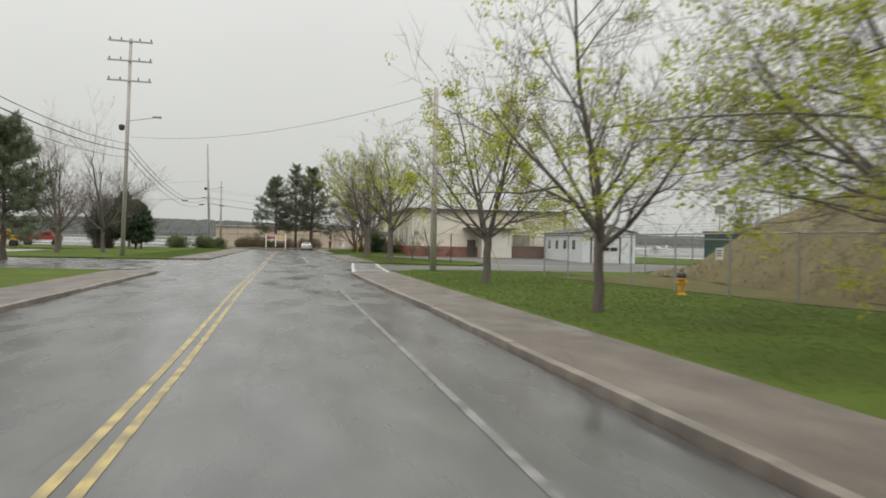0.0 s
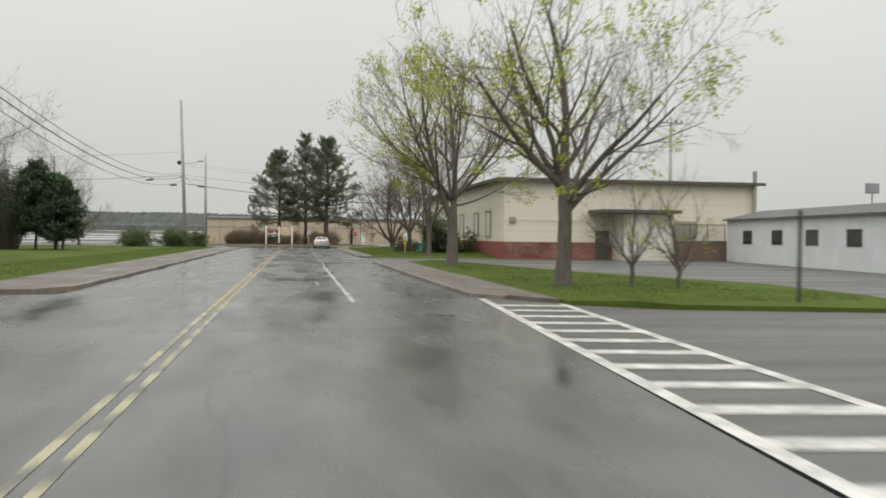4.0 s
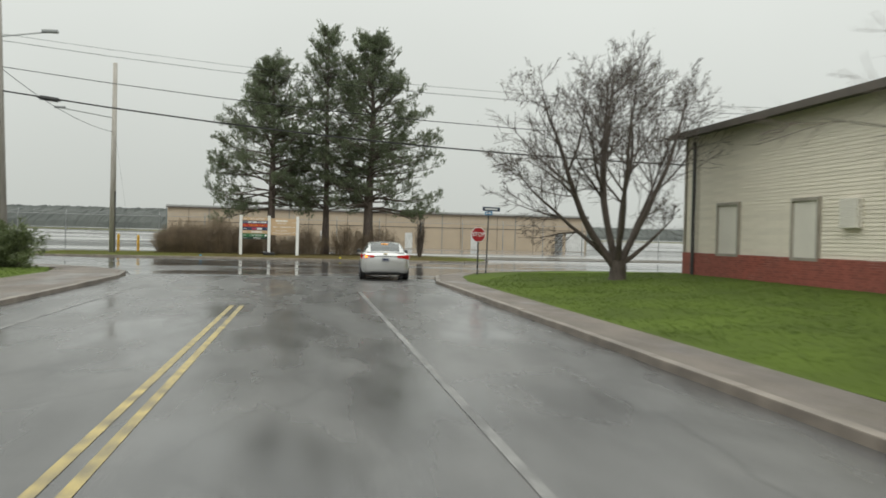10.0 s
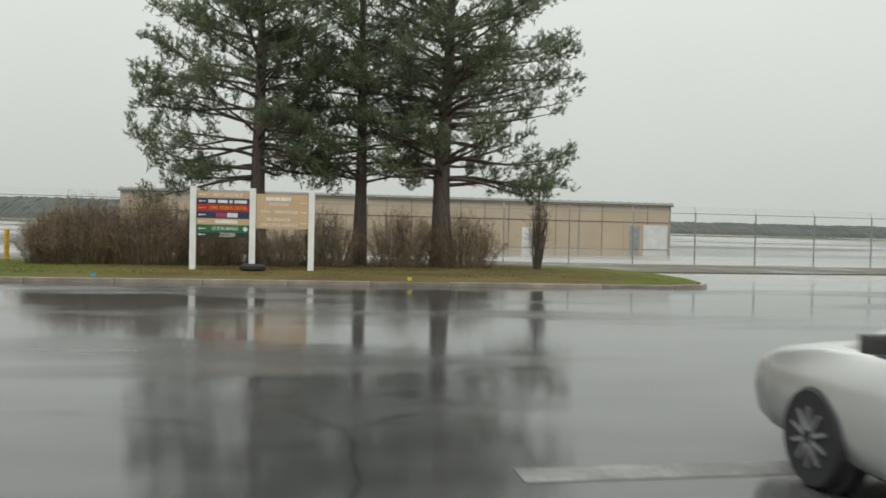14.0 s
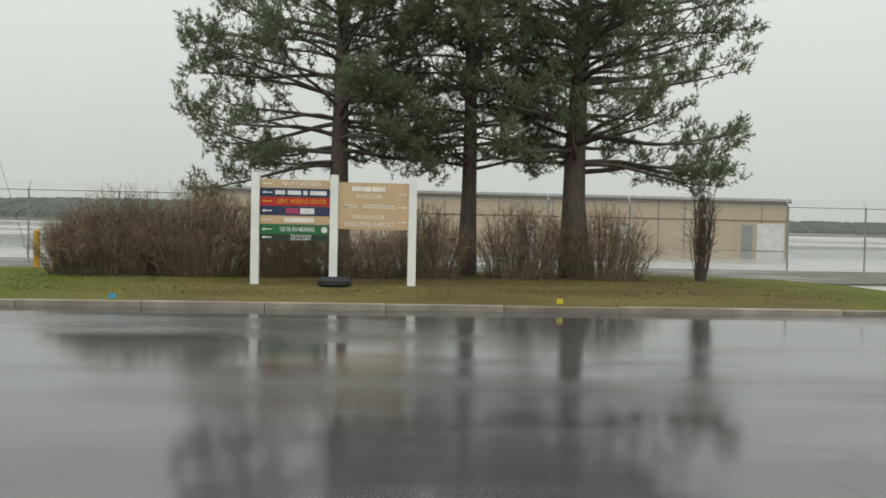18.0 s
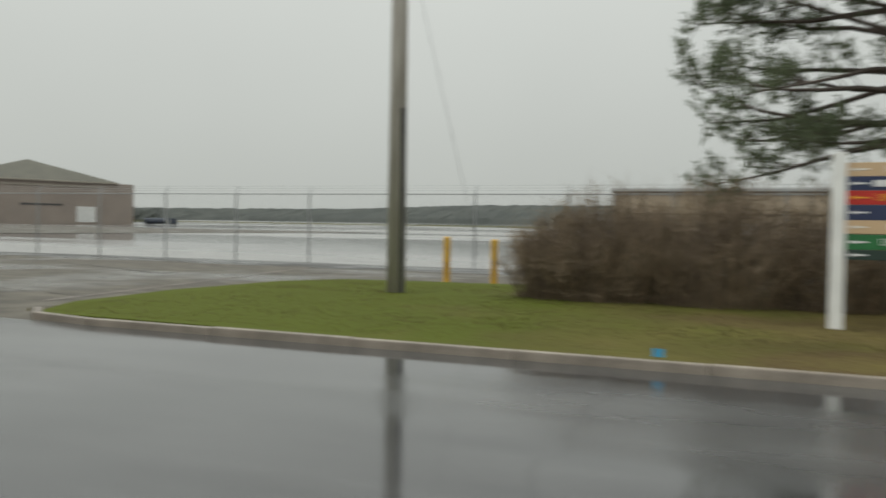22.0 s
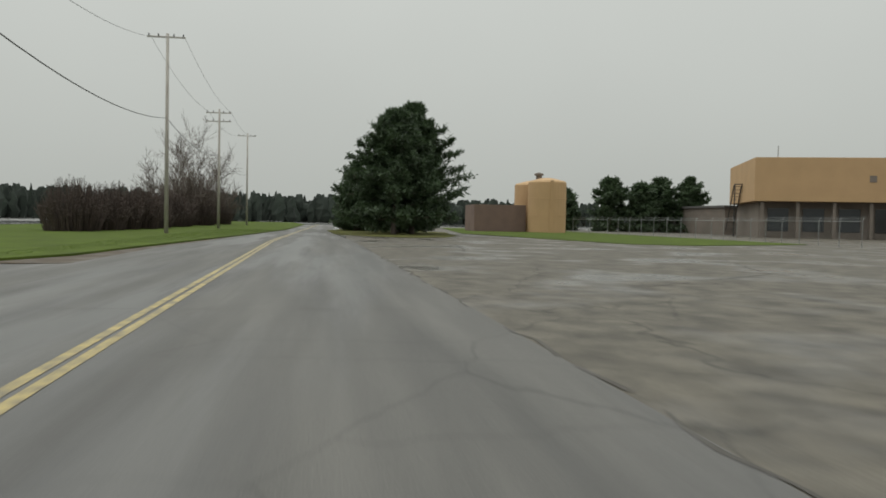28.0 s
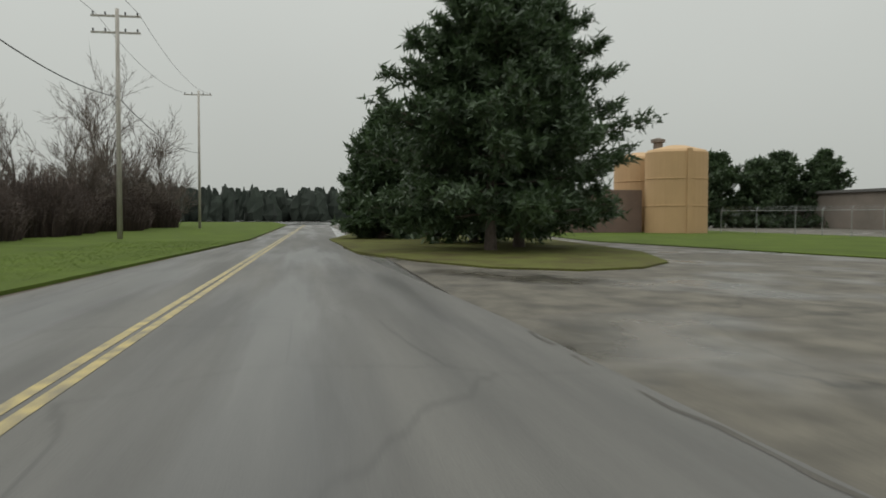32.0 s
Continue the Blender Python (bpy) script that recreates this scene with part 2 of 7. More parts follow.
M_FIELD = mat("dry_brown_field", (0.125, 0.11, 0.045), (0.075, 0.068, 0.03), rough=0.95, spec=0.12, scale=0.5, fine=8, bump=0.6, spread=0.4, bump_dist=0.05)
M_BLADE = leafy("grass_blades", (0.088, 0.13, 0.02), (0.058, 0.085, 0.016), 0.35)
def patchy_lawn():
    m = mat("patchy_green_and_brown_lawn", (0.135, 0.11, 0.038), (0.085, 0.06, 0.028), rough=0.95, spec=0.12, scale=0.5, fine=8, bump=0.6, spread=0.35, bump_dist=0.05)
    n, l = m.node_tree.nodes, m.node_tree.links
    b = n["Principled BSDF"]
    src = b.inputs["Base Color"].links[0].from_socket
    tc_ = n.new("ShaderNodeTexCoord")
    sp = n.new("ShaderNodeSeparateXYZ")
    l.new(tc_.outputs["Object"], sp.inputs[0])
    off = n.new("ShaderNodeMath")
    off.operation = 'ADD'
    off.inputs[1].default_value = -1.0
    ab = n.new("ShaderNodeMath")
    ab.operation = 'ABSOLUTE'
    l.new(sp.outputs[0], off.inputs[0])
    l.new(off.outputs[0], ab.inputs[0])
    nz = n.new("ShaderNodeTexNoise")
    nz.inputs["Scale"].default_value, nz.inputs["Detail"].default_value = 0.45, 6
    l.new(tc_.outputs["Object"], nz.inputs[0])
    ma = n.new("ShaderNodeMath")
    ma.operation = 'MULTIPLY_ADD'
    ma.inputs[1].default_value = 14.0
    l.new(nz.outputs[0], ma.inputs[0])
    l.new(ab.outputs[0], ma.inputs[2])
    mr = n.new("ShaderNodeMapRange")
    mr.inputs[1].default_value, mr.inputs[2].default_value = 12.5, 18.5
    l.new(ma.outputs[0], mr.inputs[0])
    gr = n.new("ShaderNodeMixRGB")
    gr.inputs[2].default_value = (0.082, 0.098, 0.014, 1)
    l.new(mr.outputs[0], gr.inputs[0])
    l.new(src, gr.inputs[1])
    l.new(gr.outputs[0], b.inputs["Base Color"])
    return m


M_ISLAND = patchy_lawn()
M_BLADE2 = leafy("thin_grass_blades", (0.118, 0.1, 0.034), (0.08, 0.062, 0.025), 0.3)
M_YELLOW = mat("yellow_road_paint", (0.43, 0.33, 0.11), (0.15, 0.125, 0.07), rough=0.45, scale=3, fine=22, spread=0.3)
M_WHITE = mat("worn_white_road_paint", (0.5, 0.48, 0.45), (0.12, 0.115, 0.11), rough=0.45, scale=2.5, fine=20, spread=0.3)
M_POLE = mat("weathered_wood_pole", (0.46, 0.432, 0.392), (0.27, 0.245, 0.215), rough=0.8, scale=3, fine=30, axis=(4, 4, 0.25), bump=0.4)
M_WIRE = mat("black_cable", (0.03, 0.03, 0.03), rough=0.6, bump=0)
M_GALV = mat("galvanised_steel", (0.36, 0.37, 0.37), (0.24, 0.25, 0.25), rough=0.45, metal=0.7, scale=3, bump=0)
M_DARKMET = mat("dark_painted_metal", (0.05, 0.05, 0.05), rough=0.5, bump=0.05)
M_WORN = mat("mostly_gone_white_paint", (0.21, 0.205, 0.195), (0.085, 0.083, 0.08), rough=0.42, scale=1.6, fine=18, spread=0.25)
M_TYRE = mat("tyre_rubber", (0.02, 0.02, 0.022), rough=0.75, bump=0.1)
M_LADDER = mat("white_crossing_paint", (0.66, 0.64, 0.6), (0.3, 0.29, 0.275), rough=0.4, scale=2.5, fine=20, spread=0.3)
M_WORNYEL = mat("worn_off_yellow_paint", (0.36, 0.32, 0.2), (0.1, 0.097, 0.085), rough=0.42, scale=1.3, fine=14, spread=0.2)
M_YELMET = mat("yellow_painted_steel", (0.62, 0.36, 0.03), (0.40, 0.22, 0.03), rough=0.45, scale=3, spread=0.3)
M_SIDING = mat("cream_clapboard", (0.71, 0.655, 0.55), (0.60, 0.55, 0.455), rough=0.6, scale=0.7, fine=25, bump=0.1, vary=0.04)
M_ANNEX = mat("cream_painted_panel", (0.66, 0.63, 0.56), (0.56, 0.53, 0.47), rough=0.6, scale=0.8, fine=25, bump=0.1)
M_WHITEWALL = mat("white_painted_block", (0.68, 0.70, 0.70), (0.56, 0.58, 0.58), rough=0.6, scale=0.8, fine=20, bump=0.15)
M_FASCIA = mat("brown_fascia", (0.10, 0.085, 0.07), rough=0.6, scale=2)
M_ROOF = mat("dark_roofing", (0.12, 0.115, 0.11), rough=0.8, scale=1)
M_TRIM = mat("tan_trim", (0.33, 0.30, 0.25), rough=0.6, scale=2, bump=0)
M_GLASSD = mat("dark_window_glass", (0.035, 0.04, 0.045), rough=0.08, bump=0, scale=1)
M_TAN = mat("tan_metal_siding", (0.46, 0.37, 0.27), (0.40, 0.32, 0.23), rough=0.5, scale=0.4, fine=12, bump=0.05, vary=0.03)
M_TANROOF = mat("pale_metal_roof", (0.42, 0.42, 0.41), rough=0.4, metal=0.3, scale=0.5)
M_DOORW = mat("white_steel_door", (0.66, 0.66, 0.64), rough=0.5, scale=1)
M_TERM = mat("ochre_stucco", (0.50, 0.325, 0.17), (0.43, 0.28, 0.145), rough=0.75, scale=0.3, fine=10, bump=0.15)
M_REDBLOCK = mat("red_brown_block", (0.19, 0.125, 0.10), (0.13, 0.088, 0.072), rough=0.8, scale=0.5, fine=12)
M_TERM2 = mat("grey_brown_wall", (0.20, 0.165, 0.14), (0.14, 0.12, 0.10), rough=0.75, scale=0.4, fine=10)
M_HANG = mat("grey_brown_cladding", (0.27, 0.225, 0.19), (0.21, 0.175, 0.15), rough=0.7, scale=0.15, fine=3)
M_HROOF = mat("olive_grey_roof", (0.115, 0.11, 0.085), (0.085, 0.082, 0.065), rough=0.7, scale=0.2, fine=4)
M_BARK = mat("grey_bark", (0.16, 0.135, 0.115), (0.075, 0.062, 0.053), rough=0.85, scale=4, fine=30, axis=(3, 3, 0.6), bump=0.7)
M_TWIG = mat("grey_brown_twigs", (0.15, 0.12, 0.10), (0.09, 0.07, 0.06), rough=0.85, scale=3, bump=0, island=0.2)
M_PBARK = mat("dark_pine_bark", (0.165, 0.13, 0.11), (0.075, 0.06, 0.052), rough=0.9, scale=5, fine=25, axis=(3, 3, 0.7), bump=0.8)
M_CBARK = mat("dark_wet_bark", (0.1, 0.077, 0.062), (0.045, 0.036, 0.03), rough=0.8, scale=5, fine=25, axis=(3, 3, 0.7), bump=0.8)
M_LEAF = leafy("young_yellow_green_leaves", (0.34, 0.36, 0.035), (0.22, 0.26, 0.03), 0.45)
M_NEEDLE = leafy("pine_needles", (0.145, 0.175, 0.097), (0.077, 0.1, 0.058), 0.36)
M_NEEDLE2 = leafy("dense_conifer_needles", (0.054, 0.088, 0.036), (0.027, 0.047, 0.02), 0.17)
M_EVERG = leafy("evergreen_shrub_leaves", (0.04, 0.062, 0.024), (0.02, 0.032, 0.015), 0.12)
M_DIRT = wet("damp_brown_gravel", (0.12, 0.095, 0.068), (0.065, 0.05, 0.038), 0.85, 0.5, 0.6, (1, 1, 1), (0.46, 0.66), 0.0, 0.25)
M_BROWNJ = leafy("browning_juniper", (0.13, 0.135, 0.055), (0.075, 0.075, 0.035), 0.25)
M_OLIVEJ = leafy("olive_feathery_juniper", (0.125, 0.155, 0.06), (0.05, 0.066, 0.03), 0.25)
M_BRUSH = mat("brown_bare_brush", (0.27, 0.205, 0.13), (0.125, 0.092, 0.066), rough=0.85, scale=0.9, bump=0, island=0.5)
M_THICK = mat("dark_bare_thicket", (0.085, 0.062, 0.05), (0.05, 0.036, 0.03), rough=0.85, scale=0.8, bump=0, island=0.35)
M_BUD = leafy("brownish_leaf_buds", (0.13, 0.12, 0.075), (0.09, 0.075, 0.05), 0.25)
M_TAR = wet("black_tar_seam", (0.105, 0.097, 0.085), (0.07, 0.065, 0.058), 0.9, 0.6, 0.8, spec=0.2)
# distance haze is put into this colour: paler and greyer than nearer woods
M_WOODS = mat("distant_hazy_woods", (0.078, 0.084, 0.076), (0.054, 0.06, 0.056), rough=1, scale=0.05, fine=0.6, bump=0, island=0.2)
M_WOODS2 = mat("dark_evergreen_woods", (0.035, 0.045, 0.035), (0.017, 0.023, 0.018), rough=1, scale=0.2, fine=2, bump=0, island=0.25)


# ---------------------------------------------------------------- builders
def mesh_of(name, verts, faces, material, smooth=False):
    me = bpy.data.meshes.new(name)
    me.from_pydata([tuple(v) for v in verts], [], faces)
    me.materials.append(material)
    if smooth:
        me.shade_smooth()
    me.update()
    return me


def part(name, bm, material, parent=None, label="", smooth=False):
    """Links a bmesh, or a mesh, as one object under a thing or a part."""
    if isinstance(bm, bpy.types.Mesh):
        me = bm
    else:
        me = bpy.data.meshes.new(name)
        bmesh.ops.recalc_face_normals(bm, faces=bm.faces)
        bm.to_mesh(me)
        bm.free()
        me.materials.append(material)
        if smooth:
            me.shade_smooth()
    ob = new(name, me)
    if parent is not None:
        ob.parent = parent
    if label:
        ob["label"] = label
    return ob


def thing(name, place, label, category, group="", kind="", turn=0.0):
    ob = new(name)
    ob.empty_display_size = 0.2
    ob.matrix_basis = pose(*place, 0, 0, turn)
    return tagged(ob, label, category, group, kind)


def box(bm, x0, x1, y0, y1, z0, z1, bevel=0.0):
    vs = [bm.verts.new(p) for p in ((x0, y0, z0), (x1, y0, z0), (x1, y1, z0), (x0, y1, z0), (x0, y0, z1), (x1, y0, z1), (x1, y1, z1), (x0, y1, z1))]
    fs = [bm.faces.new([vs[i] for i in q]) for q in ((3, 2, 1, 0), (4, 5, 6, 7), (0, 1, 5, 4), (1, 2, 6, 5), (2, 3, 7, 6), (3, 0, 4, 7))]
    if bevel:
        es = list({ed for f in fs for ed in f.edges})
        bmesh.ops.bevel(bm, geom=es, offset=bevel, segments=2, affect='EDGES', profile=0.7)
    return bm


def boxed(x0, x1, y0, y1, z0, z1, bevel=0.0):
    return box(bmesh.new(), x0, x1, y0, y1, z0, z1, bevel)


def slab(points, z0, z1, bm=None):
    """An upright prism over a plan outline."""
    bm = bm or bmesh.new()
    lo = [bm.verts.new((x, y, z0)) for x, y in points]
    hi = [bm.verts.new((x, y, z1)) for x, y in points]
    bm.faces.new(hi)
    bm.faces.new(lo[::-1])
    k = len(points)
    for i in range(k):
        j = (i + 1) % k
        bm.faces.new((lo[i], lo[j], hi[j], hi[i]))
    return bm


def tube(bm, a, b, r0, r1=None, n=8, cap=True):
    """A tapered rod from a to b."""
    r1 = r0 if r1 is None else r1
    a, b = Vector(a), Vector(b)
    d = (b - a).normalized()
    u = d.orthogonal().normalized()
    w = d.cross(u)
    rings = []
    for c, r in ((a, r0), (b, r1)):
        rings.append([bm.verts.new(c + r * (math.cos(2 * math.pi * i / n) * u + math.sin(2 * math.pi * i / n) * w)) for i in range(n)])
    for i in range(n):
        j = (i + 1) % n
        bm.faces.new((rings[0][i], rings[0][j], rings[1][j], rings[1][i]))
    if cap:
        bm.faces.new(rings[0][::-1])
        bm.faces.new(rings[1])
    return bm


def rod(a, b, r0, r1=None, n=8):
    return tube(bmesh.new(), a, b, r0, r1, n)


def lathe(profile, n=16):
    """A turned shape from (radius, height) pairs."""
    bm = bmesh.new()
    rings = [[bm.verts.new((r * math.cos(2 * math.pi * i / n), r * math.sin(2 * math.pi * i / n), z)) for i in range(n)] for r, z in profile]
    for a, b in zip(rings, rings[1:]):
        for i in range(n):
            j = (i + 1) % n
            bm.faces.new((a[i], a[j], b[j], b[i]))
    bm.faces.new(rings[0][::-1])
    bm.faces.new(rings[-1])
    return bm


def sagging(a, b, sag, r=0.012, n=14, k=4):
    """A hanging cable, in one piece."""
    bm = bmesh.new()
    a, b = Vector(a), Vector(b)
    d = (b - a).normalized()
    u = d.orthogonal().normalized()
    w = d.cross(u)
    rings = []
    for i in range(n + 1):
        p = a.lerp(b, i / n) - Vector((0, 0, 4 * sag * (i / n) * (1 - i / n)))
        rings.append([bm.verts.new(p + r * (math.cos(2 * math.pi * q / k) * u + math.sin(2 * math.pi * q / k) * w)) for q in range(k)])
    for p, q in zip(rings, rings[1:]):
        for i in range(k):
            bm.faces.new((p[i], p[(i + 1) % k], q[(i + 1) % k], q[i]))
    return bm


def strip(points, half, z):
    """A painted line along a plan path."""
    bm = bmesh.new()
    left, right = [], []
    for i, (x, y) in enumerate(points):
        a, b = points[max(i - 1, 0)], points[min(i + 1, len(points) - 1)]
        d = Vector((b[0] - a[0], b[1] - a[1])).normalized()
        left.append(bm.verts.new((x - d.y * half, y + d.x * half, z)))
        right.append(bm.verts.new((x + d.y * half, y - d.x * half, z)))
    for i in range(len(points) - 1):
        bm.faces.new((right[i], right[i + 1], left[i + 1], left[i]))
    return bm


def loft(stations, half_pts):
    """A closed skin over left-right symmetric sections: stations of (y, [(x, z), ...])."""
    b = bmesh.new()
    rings = []
    for y, sec in stations:
        full = [(x, z) for x, z in sec] + [(-x, z) for x, z in sec[::-1]]
        rings.append([b.verts.new((x, y, z)) for x, z in full])
    k = len(rings[0])
    for r0, r1 in zip(rings, rings[1:]):
        for i in range(k):
            j = (i + 1) % k
            b.faces.new((r0[i], r0[j], r1[j], r1[i]))
    b.faces.new(rings[0][::-1])
    b.faces.new(rings[-1])
    return b


# ---------------------------------------------------------------- ground and roads
bm = bmesh.new()
rows = []
for y, z in ((-2400, -0.06), (380, -0.06), (470, 0.5), (560, 1.7), (640, 2.9), (700, 3.5), (2800, 3.6)):
    rows.append([bm.verts.new((x, y, z)) for x in (-2700, -1300, -600, 0, 600, 1300, 2600)])
for ra, rb in zip(rows, rows[1:]):
    for i in range(6):
        bm.faces.new((ra[i], ra[i + 1], rb[i + 1], rb[i]))
tagged(part("ground", bm, M_APRON), "wide wet pale concrete airfield ground", "ground", kind="structure")


def along(x, knots):
    """Straight runs between plan knots (x, y), x falling."""
    for (xa, ya), (xb, yb) in zip(knots, knots[1:]):
        if x >= xb:
            break
    return ya + (yb - ya) * (x - xa) / (xb - xa)


def mid_line(x):
    return along(x, ((-20, 159.1), (-44, 158.43), (-61.5, 157.95), (-91.7, 157.38), (-113, 156.97), (-135, 157.2), (-265, 158.6)))


def centre_line(y):
    return along(-y, ((60, -1.42), (-12, -1.42), (-28, -1.6), (-78, -1.69), (-104, -1.68), (-116, -1.54), (-140, -1.5)))


tagged(part("road", slab([(-6.1, -60), (3.4, -60), (3.4, 46), (5.0, 66), (5.0, 144), (-6.4, 144), (-6.1, 60)], -0.05, 0.0), M_ROAD), "wet grey asphalt two-lane road with double yellow line", "road", kind="structure")
tagged(part("road_crossing", slab([(-6.4, 144), (5.0, 144), (6.0, 148), (9.5, 150.5), (60, 151.5), (120, 151.5), (120, 165.5), (11, 165.5), (-17.6, 166.0), (-18.6, 164.4), (-31, 164.18), (-31, 152.15), (-12, 152.2), (-9.5, 150.0), (-7.2, 147)], -0.05, 0.002), M_CROSS), "wet glossy asphalt crossing road with standing water", "road", kind="structure")
tagged(part("road_west", slab([(-31, 164.18), (-120, 162.6), (-150, 161.2), (-260, 163), (-260, 155.6), (-165, 155.6), (-128, 153.5), (-97, 152.2), (-66, 152.6), (-31, 152.15)], -0.05, 0.001), M_WEST), "damp worn grey asphalt road with faded yellow line", "road", kind="structure")
tagged(part("road_driveway", slab([(3.3, 43.0), (5.5, 43.0), (6.0, 45.6), (8.9, 48.3), (60, 49.5), (60, 106), (15.3, 106), (12, 104.5), (5.02, 104.5), (5.02, 66), ], -0.05, -0.004), M_WEST), "wet asphalt driveway and parking area", "driveway", kind="structure")
tagged(part("road_driveway_west", slab([(-60, 43), (-6.12, 43), (-6.12, 67), (-60, 67)], -0.05, -0.003), M_ROAD), "wet asphalt side driveway", "driveway", kind="structure")
tagged(part("pavement_lot", slab([(-18.7, 164.2), (-120, 162.4), (-260, 163.2), (-260, 330), (-90, 330), (-90, 199), (-72, 187.4), (-66, 185.9), (-28, 187.2), (-17, 186.8), (60, 186.4), (60, 181), (11, 176.5), (-10.0, 176.5), (-11, 167.4)], -0.05, -0.006), M_LOT), "worn wet grey-brown concrete parking lot", "lot", kind="structure")


rl = random.Random(61)
edge = [(x, along(x, ((14, 186.9), (-28, 187.1), (-66, 185.8)))) for x in (12, -28, -64)]
edge += [(x, along(x, ((14, 184.0), (-20, 183.4), (-34, 184.2), (-50, 182.4), (-66, 183.2))) + rl.uniform(-0.5, 0.5)) for x in range(-65, 13, 2)]
tagged(part("pavement_fence_side", slab(edge, -0.05, -0.002), M_LOTDARK), "dark wet asphalt strip along the airfield fence", "lot", kind="structure")
tagged(part("pavement_lot_seam", strip([(-19.3, 168.6), (-20.2, 174.2), (-21.4, 180.2), (-22.0, 183.4)], 0.13, 0.001), M_WALK), "pale concrete joint across the parking lot", "lot", kind="structure")
tagged(part("road_driveway_south", slab([(-72.2, 120), (-76.8, 120), (-76.8, 138), (-78.4, 144.8), (-82, 149.2), (-84, 152.6), (-64, 152.9), (-68, 150), (-72.2, 145.2)], -0.05, -0.005), M_WEST), "worn asphalt driveway mouth between the lawns", "driveway", kind="structure")
tagged(part("ground_verge", slab([(-84, 149), (-84, 153.0), (-128, 154.2), (-165, 156.2), (-260, 156.2), (-260, 154), (-128, 152), (-97, 149.5)], -0.055, -0.012), M_DIRT), "damp brown gravel verge beside the road", "verge", kind="structure")


def lawn(name, points, material, label, z=0.1, relief=None, cell=1.6):
    bm = slab(points, -0.05, z)
    if relief:
        for axis in (0, 1):
            lo, hi = min(p[axis] for p in points), max(p[axis] for p in points)
            k = max(2, round((hi - lo) / cell))
            for i in range(1, k):
                at, way = [0, 0, 0], [0, 0, 0]
                at[axis], way[axis] = lo + (hi - lo) * i / k, 1
                bmesh.ops.bisect_plane(bm, geom=bm.verts[:] + bm.edges[:] + bm.faces[:], plane_co=at, plane_no=way)
        for v in bm.verts:
            if v.co.z > 0.01:
                v.co.z = relief(v.co.x, v.co.y)
    return tagged(part(name, bm, material, smooth=False), label, "lawn", kind="structure")


def ramp01(a, b, x):
    """Smooth rise from 0 at a to 1 at b."""
    u = min(1.0, max(0.0, (x - a) / (b - a)))
    return u * u * (3 - 2 * u)


def corner_z(x, y):
    """The corner lawn climbs gently from the sidewalk to the wall."""
    return 0.015 + 0.085 * ramp01(104.8, 107.5, y) + 0.036 * min(9.6, max(0.0, x - 5.9)) * (0.45 + 0.55 * ramp01(102, 124, y)) * ramp01(104.8, 108, y) * (1 - ramp01(143, 150, y)) + 0.02 * noise.noise(Vector((x * 0.5, y * 0.5, 4)))


def strip_z(x, y):
    return 0.1 + 0.1 * ramp01(6.7, 8.4, x) * ramp01(60.6, 63.5, y) + 0.015 * noise.noise(Vector((x * 0.6, y * 0.6, 9)))


def island_z(x, y):
    return 0.1 + 0.085 * ramp01(166.0, 169.2, y) * ramp01(-13.5, -8, x) * (1 - 0.6 * ramp01(7, 11, x)) + 0.018 * noise.noise(Vector((x * 0.45, y * 0.6, 2)))


lawn("ground_lawn_east", [(5.5, -60), (40, -60), (40, 48.8), (9, 48.4), (7.0, 47.4), (5.9, 45.4), (5.5, 43.2)], M_GRASS, "bright green spring lawn beside the sidewalk")
lawn("ground_lawn_strip", [(6.7, 63.2), (9, 61.6), (13.6, 60.6), (15.2, 62.5), (15.4, 68.5), (11.4, 80), (8.7, 92.5), (7.2, 94.2), (6.7, 93.4)], M_GRASS, "narrow green lawn strip with trees", relief=strip_z)
lawn("ground_lawn_corner", [(5.8, 105), (15.25, 104.8), (15.25, 143.6), (40, 143.6), (40, 153), (13.4, 152.9), (9.2, 149.6), (7.2, 146.9), (6.3, 144.7), (5.8, 141)], M_GRASS, "green corner lawn beside the cream building", relief=corner_z)
lawn("ground_lawn_garage", [(34.75, 79.0), (37.2, 74.0), (60, 68), (60, 130), (37.5, 130), (37.55, 100.6)], M_GRASS, "green lawn beside the white garage", 0.05)
lawn("ground_field", [(12.7, 39.1), (13.45, 34.5), (14.6, 21.4), (15.4, 18), (16.1, -60), (60, -60), (60, 46), (24, 41), (13.2, 39.6)], M_FIELD, "dry brown grass behind the chain-link fence", 0.125)
lawn("ground_lawn_west", [(-8.3, -60), (-8.3, 42), (-12, 43.2), (-60, 43.2), (-60, -60)], M_GRASS, "green lawn beside the west sidewalk")
lawn("ground_lawn_west_far", [(-9.2, 67.5), (-9.2, 143.5), (-10.2, 147.2), (-14, 149.6), (-26, 149.8), (-27, 72), (-24, 67.5)], M_GRASS, "green lawn with bare trees and shrubs")
lawn("ground_lawn_island", [(10.4, 165.8), (11.4, 166.3), (12.1, 167.4), (12.6, 169.4), (12.9, 173.5), (12.0, 176.4), (9.5, 177.6), (-8, 177.7), (-14.5, 177.5), (-16.8, 176.9), (-17.9, 175.2), (-18.2, 171.2), (-17.9, 168.0), (-17.0, 166.3), (-8, 165.9)], M_ISLAND, "patchy green and brown lawn behind the far kerb", relief=island_z)
lawn("ground_lawn_south", [(-72, 145), (-69.0, 149.5), (-66, 150.58), (-30, 150.58), (-27.2, 149.6), (-27.2, 120), (-72, 120)], M_GRASS, "green lawn along the crossing road", 0.08)
lawn("ground_lawn_southwest", [(-77.0, 138), (-78.6, 144.6), (-82, 148.9), (-89, 150.9), (-97, 151.3), (-128, 153.3), (-165, 155.4), (-260, 155.4), (-330, 150), (-330, 120), (-77, 120)], M_GRASS, "green verge with utility poles", 0.08)
